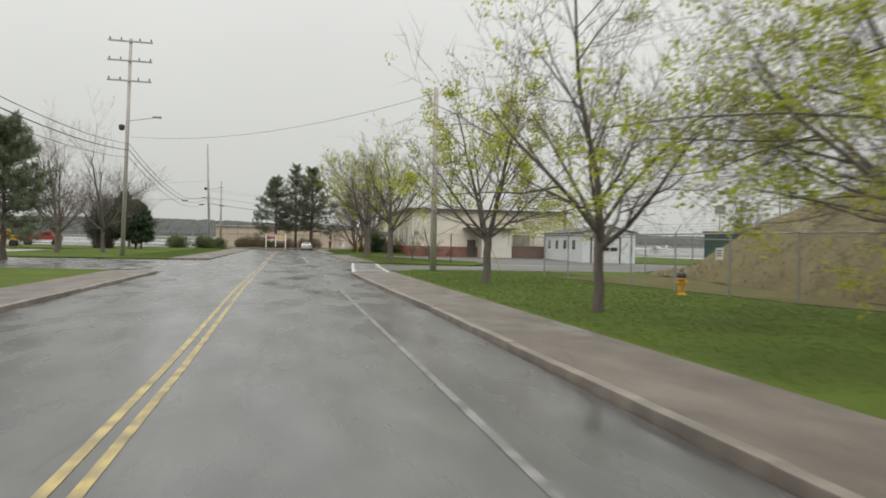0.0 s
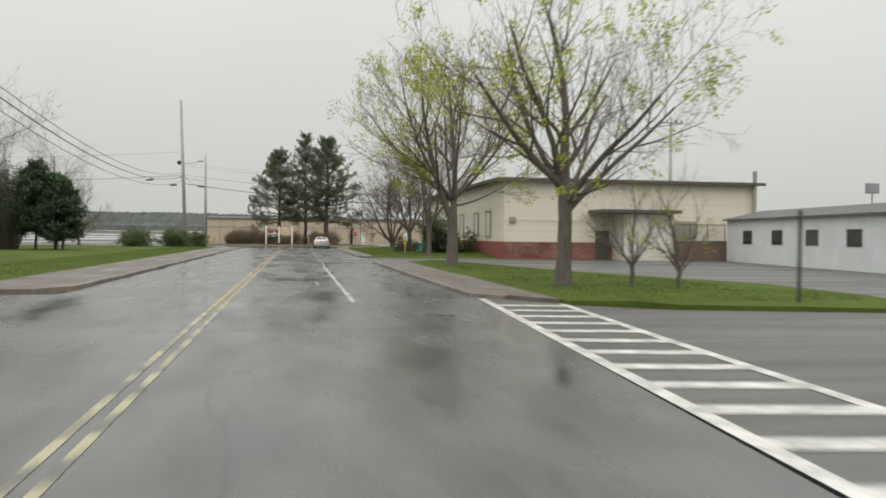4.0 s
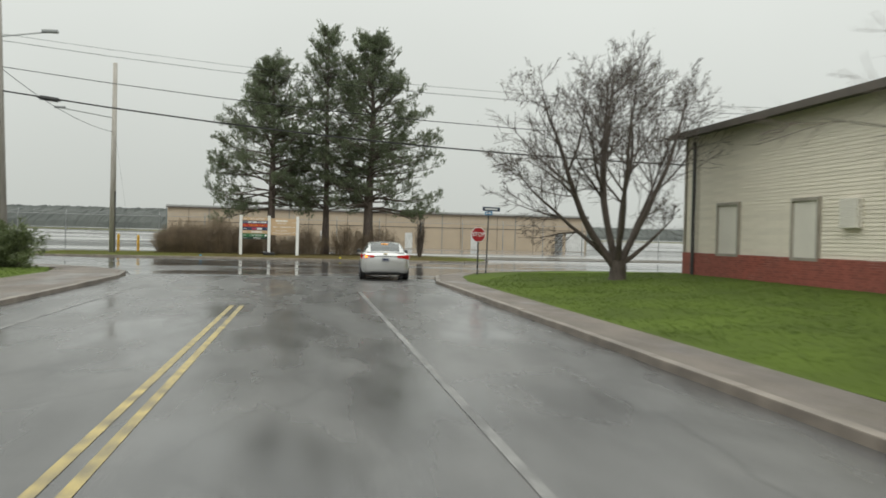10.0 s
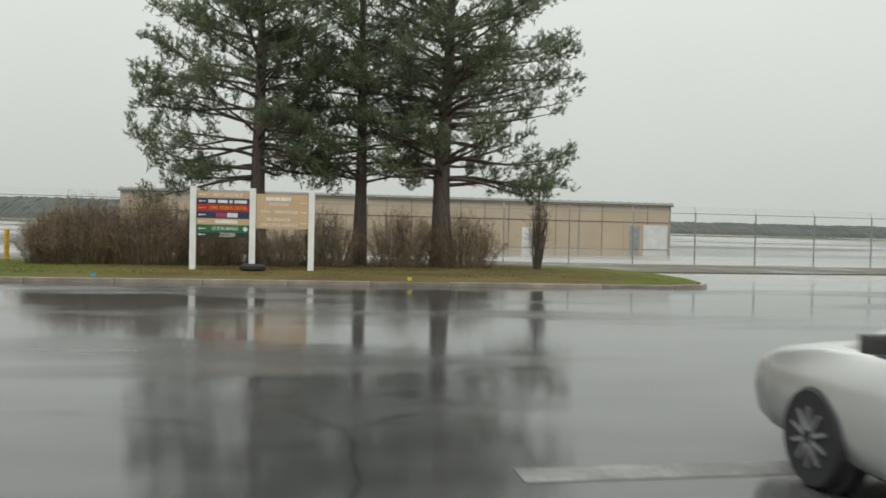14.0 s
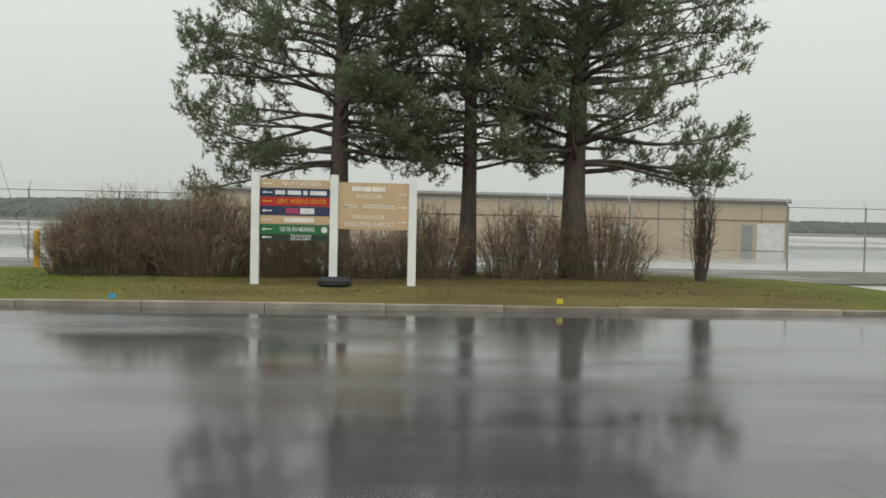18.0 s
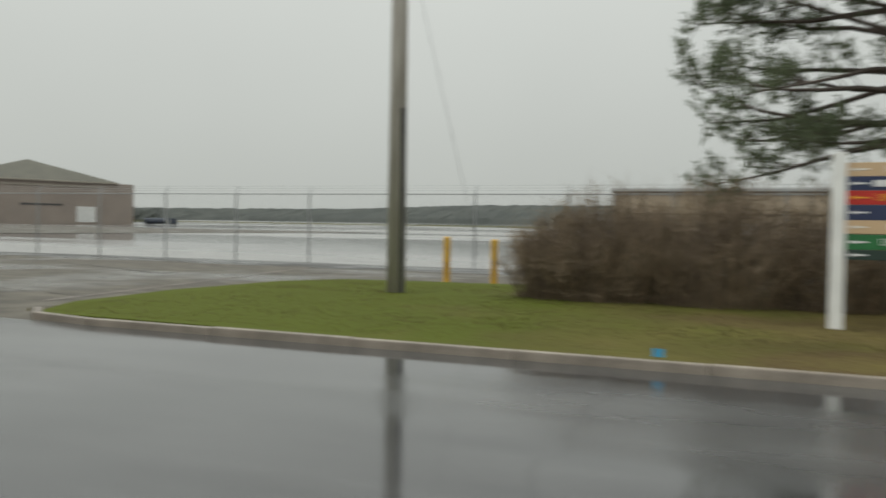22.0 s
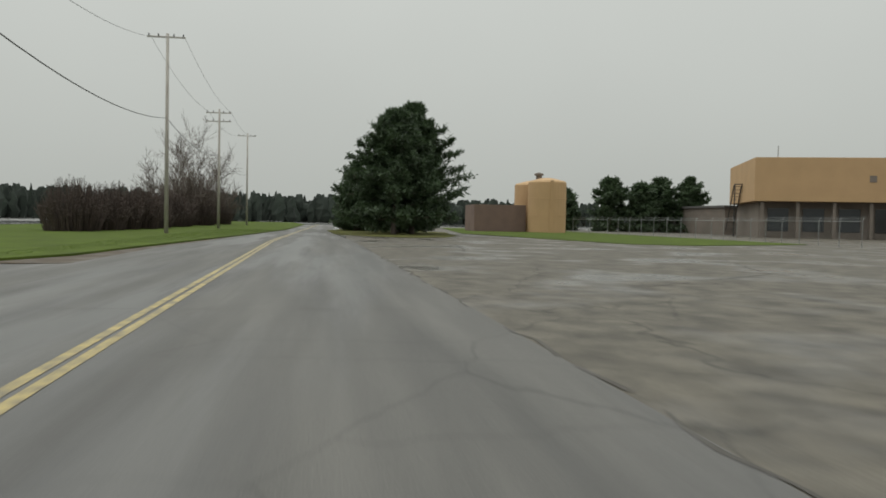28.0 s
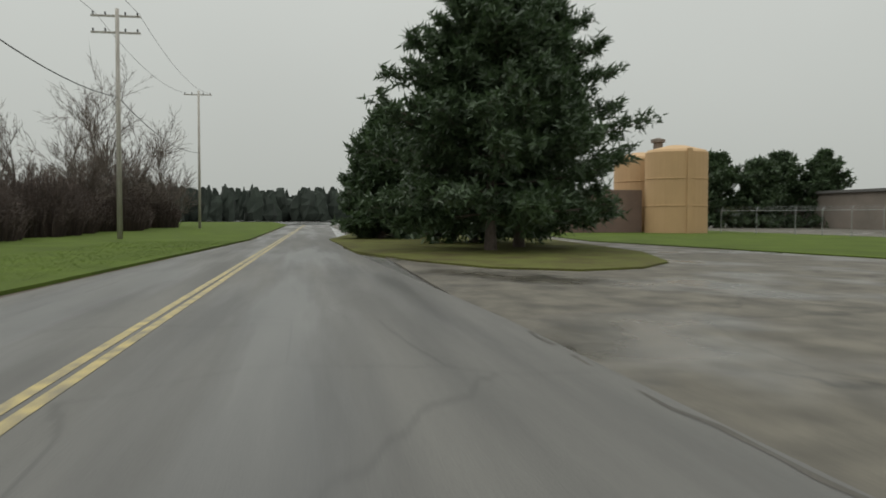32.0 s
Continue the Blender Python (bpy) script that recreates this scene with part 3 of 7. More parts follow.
lawn("ground_lawn_tree_island", [(-131, 167.6), (-132.6, 165.2), (-137, 163.3), (-145, 161.5), (-165, 160.8), (-185, 163.4), (-188, 172), (-165, 176.5), (-143, 174.6), (-135, 172.2), (-132, 170)], M_GRASS2, "thin grass island under the conifers", 0.06)
lawn("ground_lawn_tank", [(-160, 178), (-120, 185), (-118, 190), (-128, 206), (-210, 206), (-240, 186)], M_GRASS, "green grass round the tan tower", 0.05)
lawn("ground_airfield_grass", [(-900, 560), (900, 560), (900, 600), (-900, 600)], M_GRASS2, "far strip of airfield grass", 1.73, relief=lambda x, y: 1.73 + 0.015 * (y - 560), cell=40)


def kerb_run(points, parent, length=2.4, width=0.16, top=0.115, stone=None):
    """Kerb stones along a plan path."""
    for (ax, ay), (bx, by) in zip(points, points[1:]):
        d = math.hypot(bx - ax, by - ay)
        k = max(1, round(d / length))
        yaw = math.degrees(math.atan2(by - ay, bx - ax))
        size = round(d / k, 2)
        key = (size, stone)
        if key not in KERBS:
            b = boxed(-size / 2 + 0.008, size / 2 - 0.008, -width / 2, width / 2, -0.06, top, 0.018)
            me = bpy.data.meshes.new("kerb_stone")
            bmesh.ops.recalc_face_normals(b, faces=b.faces)
            b.to_mesh(me)
            b.free()
            me.materials.append(stone or M_KERB)
            KERBS[key] = me
        for i in range(k):
            f = (i + 0.5) / k
            ob = new("kerb_stone", KERBS[key])
            ob.parent = parent
            ob.matrix_basis = pose(ax + (bx - ax) * f, ay + (by - ay) * f, random.uniform(-0.012, 0.008), 0, 0, yaw + random.uniform(-0.5, 0.5))


KERBS = {}


def kerb(name, points, label, stone=None):
    k = thing(name, (0, 0, 0), label, "kerb", kind="structure")
    kerb_run(points, k, stone=stone)
    return k


kerb("kerb_east", [(3.55, -14), (3.52, 20), (3.28, 33), (3.24, 41), (3.28, 43.2)], "worn granite kerb stones along the road")
kerb("kerb_east_strip", [(5.6, 64.9), (4.9, 66.0), (4.8, 69), (4.70, 88), (4.62, 92.3), (5.2, 93.8)], "worn granite kerb stones along the road")
kerb("kerb_east_corner", [(5.3, 104.9), (4.72, 106), (4.72, 141), (5.25, 144.7), (6.85, 148.0), (9.4, 150.3), (13.6, 152.9)], "worn granite kerb stones round the corner")
kerb("kerb_west", [(-6.15, -14), (-6.15, 40.5), (-6.9, 42.2)], "worn granite kerb stones along the road")
kerb("kerb_west_far", [(-7.0, 67.6), (-6.3, 69), (-6.4, 141.5), (-6.9, 145), (-8.6, 148), (-11, 149.9), (-14, 150.8)], "worn granite kerb stones along the road")
kerb("kerb_island", [(12.75, 169.4), (12.25, 167.3), (11.5, 166.15), (10.4, 165.72), (-15.4, 165.95), (-16.9, 166.25), (-17.6, 166.9)], "pale worn kerb of the far lawn", M_KERBPALE)
kerb("kerb_south", [(-14, 150.8), (-30, 151.6), (-45, 153.0), (-53, 153.75), (-61, 153.5), (-65, 152.9), (-67.5, 151.6), (-69.5, 149.6)], "worn kerb along the crossing road")


def walkway(name, points, label):
    return tagged(part(name, slab(points, -0.05, 0.105), M_WALK), label, "sidewalk", kind="structure")


walkway("pavement_east", [(3.63, -60), (5.48, -60), (5.48, 43.2), (3.37, 43.2), (3.32, 41), (3.36, 33), (3.6, 20)], "wet brown-grey asphalt sidewalk")
walkway("pavement_east_strip", [(4.98, 66.1), (5.65, 65.0), (6.68, 63.6), (6.68, 93.3), (5.25, 93.7), (4.7, 92.2), (4.78, 88), (4.88, 69)], "wet brown-grey asphalt sidewalk")
walkway("pavement_east_corner", [(4.80, 106.1), (5.35, 105), (5.79, 105), (5.79, 141), (6.29, 144.7), (7.19, 146.9), (7.4, 147.4), (6.95, 147.9), (5.33, 144.6), (4.80, 140.9)], "wet brown-grey asphalt sidewalk")
walkway("pavement_west", [(-8.28, -60), (-6.23, -60), (-6.23, 40.4), (-6.95, 42), (-8.28, 42)], "wet brown-grey asphalt sidewalk")
walkway("pavement_west_far", [(-9.18, 67.6), (-7.05, 67.6), (-6.38, 69), (-6.48, 141.4), (-6.98, 144.9), (-8.66, 147.9), (-9.9, 147), (-9.18, 143.4)], "wet brown-grey asphalt sidewalk")
walkway("pavement_south", [(-14, 150.72), (-30, 151.52), (-45, 152.92), (-53, 153.67), (-61, 153.42), (-64.95, 152.82), (-67.42, 151.54), (-69.4, 149.6), (-66, 150.62), (-30, 150.62), (-14, 149.7), (-10.3, 147.3), (-8.8, 148.0), (-11, 149.8)], "wet asphalt sidewalk along the crossing road")

# painted lines
lines = thing("road_marking", (0, 0, 0), "worn yellow and white painted road lines", "road marking", kind="structure")
for dx in (-0.11, 0.11):
    part("yellow_line", strip([(centre_line(y) + dx, y) for y in range(-58, 38, 3)], 0.05, 0.005), M_YELLOW, lines)
    part("yellow_line", strip([(centre_line(y) + dx, y) for y in range(35, 63, 3)], 0.05, 0.005), M_WORNYEL, lines, "nearly worn-off yellow line")
    part("yellow_line", strip([(centre_line(y) + dx, y) for y in range(62, 133, 3)], 0.05, 0.005), M_YELLOW, lines)
part("white_line", strip([(1.78, y) for y in range(-60, 44, 3)], 0.05, 0.005), M_WORN, lines)
part("white_line", strip([(1.5, y) for y in range(64, 90, 3)], 0.06, 0.005), M_WHITE, lines)
part("white_line", strip([(1.58, y) for y in range(88, 139, 3)], 0.05, 0.0055), M_WORN, lines)
part("white_line", strip([(-4.9, y) for y in range(66, 140, 3)], 0.045, 0.005), M_WORN, lines)
for dx in (-0.115, 0.115):
    part("yellow_line", strip([(x, mid_line(x) + dx) for x in range(-36, -262, -3)], 0.075, 0.007), M_YELLOW, lines)
# ladder crossing over the driveway mouth
part("white_line", strip([(3.4, 43.5), (4.3, 56), (5.0, 65.2)], 0.1, 0.006), M_LADDER, lines)
part("white_line", strip([(5.4, 43.6), (6.1, 56), (6.65, 63.4)], 0.1, 0.006), M_LADDER, lines)
for i in range(15):
    f = (i + 0.5) / 15
    y = 43.7 + f * 20.0
    part("white_bar", strip([(3.5 + 1.45 * f, y), (5.3 + 1.25 * f, y - 0.25)], 0.2, 0.0055), M_LADDER, lines)
for xa, ya, xb, yb in ((-8.2, 51.6, -7.2, 56.2), (-6.35, 52.6, -5.85, 58.6), (-8.6, 46.0, -8.4, 49.0)):
    part("white_line", strip([(xa, ya), (xb, yb)], 0.13, 0.006), M_WHITE, lines)
# arrows of the two lanes
for cx, side in ((0.25, -1), (2.95, 1)):
    for y in (73.0, 109.2):
        bm = slab([(cx - side * 0.55 - 0.08, y - 1.7), (cx - side * 0.55 + 0.08, y - 1.7), (cx - side * 0.55 + 0.08, y), (cx - side * 0.55 - 0.08, y)], 0.001, 0.005)
        slab([(cx + side * a, y + b) for a, b in ((-0.55, -0.12), (0.3, -0.05), (0.3, 0.12), (-0.55, 0.12))][::side], 0.001, 0.0052, bm)
        slab([(cx + side * a, y + b) for a, b in ((0.25, -0.42), (0.9, 0.05), (0.25, 0.55))][::side], 0.001, 0.0054, bm)
        part("turn_arrow", bm, M_WORN, lines)
part("stop_line", strip([(-0.9, 142.2), (1.2, 141.9)], 0.1, 0.006), M_WORN, lines)
part("stop_line", strip([(0.4, 147.2), (3.6, 147.2)], 0.16, 0.006), M_WORN, lines)


def tar_seam(points, half, seed, parent):
    """A ragged crack filler line, wandering a little and uneven in width."""
    rng = random.Random(seed)
    bm = bmesh.new()
    fine = []
    for (ax, ay), (bx, by) in zip(points, points[1:]):
        k = max(2, int(math.hypot(bx - ax, by - ay) / 0.7))
        fine += [(ax + (bx - ax) * i / k + rng.uniform(-0.1, 0.1), ay + (by - ay) * i / k + rng.uniform(-0.1, 0.1)) for i in range(k)]
    prev = None
    for i, (x, y) in enumerate(fine):
        a, b = fine[max(i - 1, 0)], fine[min(i + 1, len(fine) - 1)]
        d = Vector((b[0] - a[0], b[1] - a[1])).normalized()
        w = half * rng.uniform(0.45, 1.5)
        pair = (bm.verts.new((x - d.y * w, y + d.x * w, 0.004)), bm.verts.new((x + d.y * w, y - d.x * w, 0.004)))
        if prev and rng.random() < 0.72:
            bm.faces.new((prev[1], pair[1], pair[0], prev[0]))
        prev = pair
    part("tar_seam", bm, M_TAR, parent)


seams = thing("road_seams", (0, 0, 0), "dark tar-filled cracks across the worn pavement", "road marking", kind="structure")
for i, (pts, half) in enumerate((([(-24, 164.2), (-60, 163.7), (-92, 163.1), (-120, 162.5)], 0.12), ([(-64, 166.8), (-55.2, 167.5), (-48.9, 166.2), (-40, 167.0)], 0.14),
                                 ([(-48, 174.5), (-52, 169.9), (-49, 166.2)], 0.06), ([(-41.2, 179.5), (-33, 181.0), (-24.3, 177.4), (-18.5, 179.7)], 0.16), ([(-37.7, 186), (-28, 184.4), (-17, 184.5)], 0.3),
                                 ([(-19.4, 169.8), (-30, 171.5), (-44, 171.8)], 0.08), ([(-75, 168), (-82, 176), (-96, 181)], 0.09), ([(-92, 166.2), (-101, 168.5), (-116, 170)], 0.13), ([(-62, 184), (-74, 186), (-92, 190)], 0.2),
                                 ([(-96, 163.2), (-97.5, 172), (-95, 182)], 0.05), ([(-36, 153), (-35.6, 163.8)], 0.04), ([(-70, 153), (-70.3, 163)], 0.04), ([(-103, 153.2), (-102.7, 162.5)], 0.04),
                                 ([(-5.8, 58), (4.6, 58.5)], 0.035), ([(-6, 98), (4.8, 98.6)], 0.035))):
    tar_seam(pts, half * 0.27, 300 + i, seams)


def patch(x, y, w, h, seed, parent):
    """A sunken dark repair with a ragged outline."""
    rng = random.Random(seed)
    bm = bmesh.new()
    k = 14
    bm.faces.new([bm.verts.new((x + w * math.cos(2 * math.pi * i / k) * rng.uniform(0.6, 1.1), y + h * math.sin(2 * math.pi * i / k) * rng.uniform(0.6, 1.1), 0.0035)) for i in range(k)])
    part("asphalt_patch", bm, M_PATCH, parent)


M_PATCH = wet("dark_asphalt_patch", (0.075, 0.073, 0.07), (0.04, 0.039, 0.038), 0.42, 0.2, 0.9, spec=0.45)
for i, (x, y, w, h) in enumerate(((0.39, 37.8, 0.4, 0.5), (0.3, 39.4, 0.35, 0.3), (0.16, 69.0, 0.55, 0.35), (-0.2, 82.0, 0.75, 0.3), (-0.77, 94.5, 0.22, 0.55), (-5.2, 45.4, 0.5, 0.45), (-3.4, 42.3, 0.45, 0.3), (-4.7, 34.2, 0.35, 1.1), (-5.0, 39.1, 0.3, 0.5),
                                  (-2.5, 45.6, 0.9, 0.12), (-1.24, 143.8, 0.4, 0.35), (3.1, 60.5, 0.4, 0.7), (3.9, 97.2, 0.5, 0.35), (4.2, 100.4, 0.4, 0.9))):
    patch(x, y, w, h, 400 + i, seams)


# ---------------------------------------------------------------- trees
class Soup:
    """Collects rods and leaf faces quickly for one mesh."""

    def __init__(self):
        self.v, self.f = [], []

    def rod(self, a, b, r0, r1, n=5):
        d = (b - a)
        if d.length < 1e-5:
            return
        d.normalize()
        u = d.orthogonal().normalized()
        w = d.cross(u)
        k = len(self.v)
        for c, r in ((a, r0), (b, r1)):
            for i in range(n):
                t = 2 * math.pi * i / n
                self.v.append(c + r * (math.cos(t) * u + math.sin(t) * w))
        for i in range(n):
            j = (i + 1) % n
            self.f.append((k + i, k + j, k + n + j, k + n + i))

    def pin(self, a, b, r):
        """A thin three-sided twig that runs to a point."""
        d = (b - a).normalized()
        u = d.orthogonal().normalized()
        w = d.cross(u)
        k = len(self.v)
        self.v += [a + u * r, a - u * r * 0.5 + w * r * 0.87, a - u * r * 0.5 - w * r * 0.87, b]
        self.f += [(k, k + 1, k + 3), (k + 1, k + 2, k + 3), (k + 2, k, k + 3)]

    def chain(self, pts, rad, n=12):
        k = len(self.v)
        for i, (c, r) in enumerate(zip(pts, rad)):
            for q in range(n):
                t = 2 * math.pi * q / n
                g = r * (1 + 0.07 * math.sin(3 * t + i * 0.4) + 0.04 * math.sin(7 * t - i * 0.7))
                self.v.append(c + Vector((g * math.cos(t), g * math.sin(t), 0)))
        for i in range(len(pts) - 1):
            for q in range(n):
                j = (q + 1) % n
                self.f.append((k + i * n + q, k + i * n + j, k + (i + 1) * n + j, k + (i + 1) * n + q))

    def leaf(self, p, d, side, length, width):
        k = len(self.v)
        self.v += [p, p + d * length * 0.5 + side * width, p + d * length, p + d * length * 0.5 - side * width]
        self.f.append((k, k + 1, k + 2, k + 3))

    def spike(self, p, d, side, length, width):
        k = len(self.v)
        self.v += [p - side * width, p + side * width, p + d * length]
        self.f.append((k, k + 1, k + 2))

    def mesh(self, name, material, smooth=False):
        return mesh_of(name, self.v, self.f, material, smooth)


def rand_dir(rng):
    while True:
        v = Vector((rng.uniform(-1, 1), rng.uniform(-1, 1), rng.uniform(-1, 1)))
        if 0.05 < v.length < 1:
            return v.normalized()


def grow(rng, wood, twigs, tips, p, d, length, r, level, deepest, droop, spread, segs=4, fork=1.7, fine=0.006, wiggle=0.15):
    """One limb and its side branches."""
    pts = [p]
    step = length / segs
    for i in range(segs):
        d = (d + rand_dir(rng) * (0.05 + wiggle if level else wiggle) + Vector((0, 0, droop * (i + 1) / segs))).normalized()
        q = pts[-1] + d * step
        a, b = r * (1 - 0.7 * i / segs), r * (1 - 0.7 * (i + 1) / segs)
        if level < deepest or level < 2:
            (wood if level < 2 else twigs).rod(pts[-1], q, a, b, 7 if level == 0 else 5 if level < 2 else 3)
        pts.append(q)
        if level < deepest:
            k = int(fork) + (rng.random() < fork % 1)
            if level == 0 and i == 0:
                k = 1
            for _ in range(k):
                side = d.cross(rand_dir(rng)).normalized()
                sp = spread * rng.uniform(0.75, 1.2)
                nd = (d * (1 - sp) + side * sp + Vector((0, 0, 0.1))).normalized()
                grow(rng, wood, twigs, tips, pts[-2].lerp(q, rng.uniform(0.25, 1)), nd, length * rng.uniform(0.45, 0.68), max(b * rng.uniform(0.5, 0.66), fine), level + 1, deepest, droop, spread, 3 if level < 2 else 2, fork, fine, wiggle)
    if level >= deepest and level >= 2:
        twigs.pin(p, pts[-1] + d * step * 0.2, r * 1.05)
    if level >= deepest - 1:
        tips.append((pts[-1], d))
        tips.append((pts[-2], d))
    return pts[-1]


def broadleaf(name, x, y, height, girth, seed, label, leaves=0, trunk_h=0.28, limbs=6, spread=0.55, reach=0.6, lean=0.0, leaf_size=0.16, deepest=5, z=0.08, fork=1.7, rise=1.0, share=1.0, leaf_mat=None, fine=0.006, wiggle=0.15, bark=None, clump=(5, 9), puff=0.17, leader=1.0, stout=1.0):
    """A spreading deciduous tree: bole, limbs, twigs and, if any, young leaves in loose bunches."""
    rng = random.Random(seed)
    t = thing(name, (x, y, z), label, "tree")
    wood, twigs, tips = Soup(), Soup(), []
    top = height * trunk_h
    n = 6
    pts = [Vector((lean * i / n + (rng.uniform(-0.03, 0.03) if i else 0), rng.uniform(-0.03, 0.03) if i else 0, -0.15 + (top + 0.15) * i / n)) for i in range(n + 1)]
    rad = [girth * (1.45 if i == 0 else 1.12 if i == 1 else 1.0 - 0.02 * i) for i in range(n + 1)]
    wood.chain(pts, rad, 14)
    p = pts[-1]
    for i in range(limbs):
        a = 2 * math.pi * (i + rng.uniform(-0.25, 0.25)) / limbs
        up = (rng.uniform(0.5, 0.95) if i % 2 else rng.uniform(0.9, 1.6)) * rise
        d = Vector((math.cos(a), math.sin(a), up * (1.25 - reach * 0.6))).normalized()
        start = p - Vector((0, 0, rng.uniform(0, height * 0.08)))
        grow(rng, wood, twigs, tips, start, d, height * reach * rng.uniform(0.62, 0.85), girth * stout * rng.uniform(0.42, 0.6), 0, deepest - 1, 0.09, spread, 4 if wiggle < 0.2 else 6, fork, fine, wiggle)
    grow(rng, wood, twigs, tips, p, Vector((lean * 0.1, 0.05, 1)).normalized(), height * (1 - trunk_h) * 0.7 * leader, girth * 0.75, 0, deepest - 1, 0.05, spread, 5, fork, fine, wiggle)
    part("trunk", wood.mesh("trunk", bark or M_BARK, True), None, t)
    tagged(part("branchwork", twigs.mesh("branchwork", bark or M_TWIG), None, t), kind="stuff")
    if leaves:
        crown = Soup()
        count = 0
        # whole sprays are in leaf, others still bare
        if share < 1:
            lit = [q for q in tips if noise.noise((q[0] + Vector((seed * 7.3, 0, 0))) * 0.55) > 0.28 - 0.56 * share]
            tips = lit or tips
        while count < leaves:
            p, d = tips[rng.randrange(len(tips))]
            bunch = rng.randint(*clump)
            c = p + rand_dir(rng) * 0.12
            for _ in range(bunch):
                nd = (rand_dir(rng) + Vector((0, 0, -0.2))).normalized()
                side = nd.cross(rand_dir(rng)).normalized()
                crown.leaf(c + rand_dir(rng) * puff * rng.random() ** 0.5, nd, side, leaf_size * rng.uniform(0.6, 1.25), leaf_size * 0.4)
            count += bunch
        tagged(part("crown", crown.mesh("crown", leaf_mat or M_LEAF), None, t), kind="stuff")
    return t


def bough(rng, wood, twigs, tips, p, d, length, r, level, bare, last, up, open_by, wiggle, fine, kids):
    """A stem that stays clear up to its bare share, then throws side branches that shorten towards the tip."""
    n = (9, 6, 4, 3, 2)[min(level, 4)]
    step = length / n
    pts, rad = [p], [r]
    for i in range(n):
        f = (i + 1) / n
        d = (d + rand_dir(rng) * wiggle * (1.0 if level else 0.6) + Vector((0, 0, up))).normalized()
        p = p + d * step
        pts.append(p)
        rad.append(max(fine, r * (1 - 0.82 * f)))
        if level < last and f > bare:
            k = kids * (1.35 if level else 1.0)
            for _ in range(int(k) + (rng.random() < k % 1)):
                side = d.cross(rand_dir(rng)).normalized()
                o = open_by * rng.uniform(0.7, 1.25)
                nd = (d * (1 - o * 0.5) + side * o).normalized()
                q = pts[-2].lerp(p, rng.random())
                bough(rng, wood, twigs, tips, q, nd, length * (0.78 - 0.5 * f) * rng.uniform(0.75, 1.15), max(fine, rad[-1] * rng.uniform(0.5, 0.72)), level + 1, 0.16, last, up * 0.9, open_by, wiggle, fine, kids)
    if level == last:
        twigs.pin(pts[0], pts[-1], max(fine, r))
    else:
        sides = (9, 6, 4, 3, 3)[min(level, 4)]
        soup = wood if level < 2 else twigs
        for a, b, ra, rb in zip(pts, pts[1:], rad, rad[1:]):
            soup.rod(a, b, ra, rb, sides)
    if level >= last - 1:
        tips += [(pts[-1], d), (pts[-2], d)]


def forked_tree(name, x, y, z, girth, fork_h, seed, label, stems, leaves=0, leaf_mat=None, leaf_size=0.08, bark=None, last=4, up=0.05, open_by=0.55, wiggle=0.16, fine=0.006, kids=1.3, clump=(5, 9), puff=0.17, share=1.0):
    """A tree whose short bole forks into stems: bearing, lean and length, stoutness, clear share, height of leaving."""
    rng = random.Random(seed)
    t = thing(name, (x, y, z), label, "tree")
    wood, twigs, tips = Soup(), Soup(), []
    n = 6
    pts = [Vector((rng.uniform(-0.03, 0.03) if i else 0, rng.uniform(-0.03, 0.03) if i else 0, -0.15 + (fork_h + 0.15) * i / n)) for i in range(n + 1)]
    wood.chain(pts, [girth * (1.4 if i == 0 else 1.1 if i == 1 else 1.0 - 0.01 * i) for i in range(n + 1)], 14)
    for bearing, lean, length, stout, clear, at in stems:
        a, b = math.radians(bearing), math.radians(lean)
        d = Vector((math.cos(a) * math.sin(b), math.sin(a) * math.sin(b), math.cos(b)))
        start = Vector((math.cos(a) * girth * 0.3, math.sin(a) * girth * 0.3, fork_h - 0.25 + at))
        bough(rng, wood, twigs, tips, start, d, length, girth * stout, 0, clear, last, up, open_by, wiggle, fine, kids)
    part("trunk", wood.mesh("trunk", bark or M_BARK, True), None, t)
    tagged(part("branchwork", twigs.mesh("branchwork", bark or M_TWIG), None, t), kind="stuff")
    if leaves:
        crown = Soup()
        lit = [q for q in tips if noise.noise((q[0] + Vector((seed * 7.3, 0, 0))) * 0.55) > 0.28 - 0.56 * share]
        count = 0
        while count < leaves:
            p, d = lit[rng.randrange(len(lit))]
            bunch = rng.randint(*clump)
            c = p + rand_dir(rng) * 0.12
            for _ in range(bunch):
                nd = (rand_dir(rng) + Vector((0, 0, -0.2))).normalized()
                side = nd.cross(rand_dir(rng)).normalized()
                crown.leaf(c + rand_dir(rng) * puff * rng.random() ** 0.5, nd, side, leaf_size * rng.uniform(0.6, 1.25), leaf_size * 0.4)
            count += bunch
        tagged(part("crown", crown.mesh("crown", leaf_mat or M_LEAF), None, t), kind="stuff")
    return t


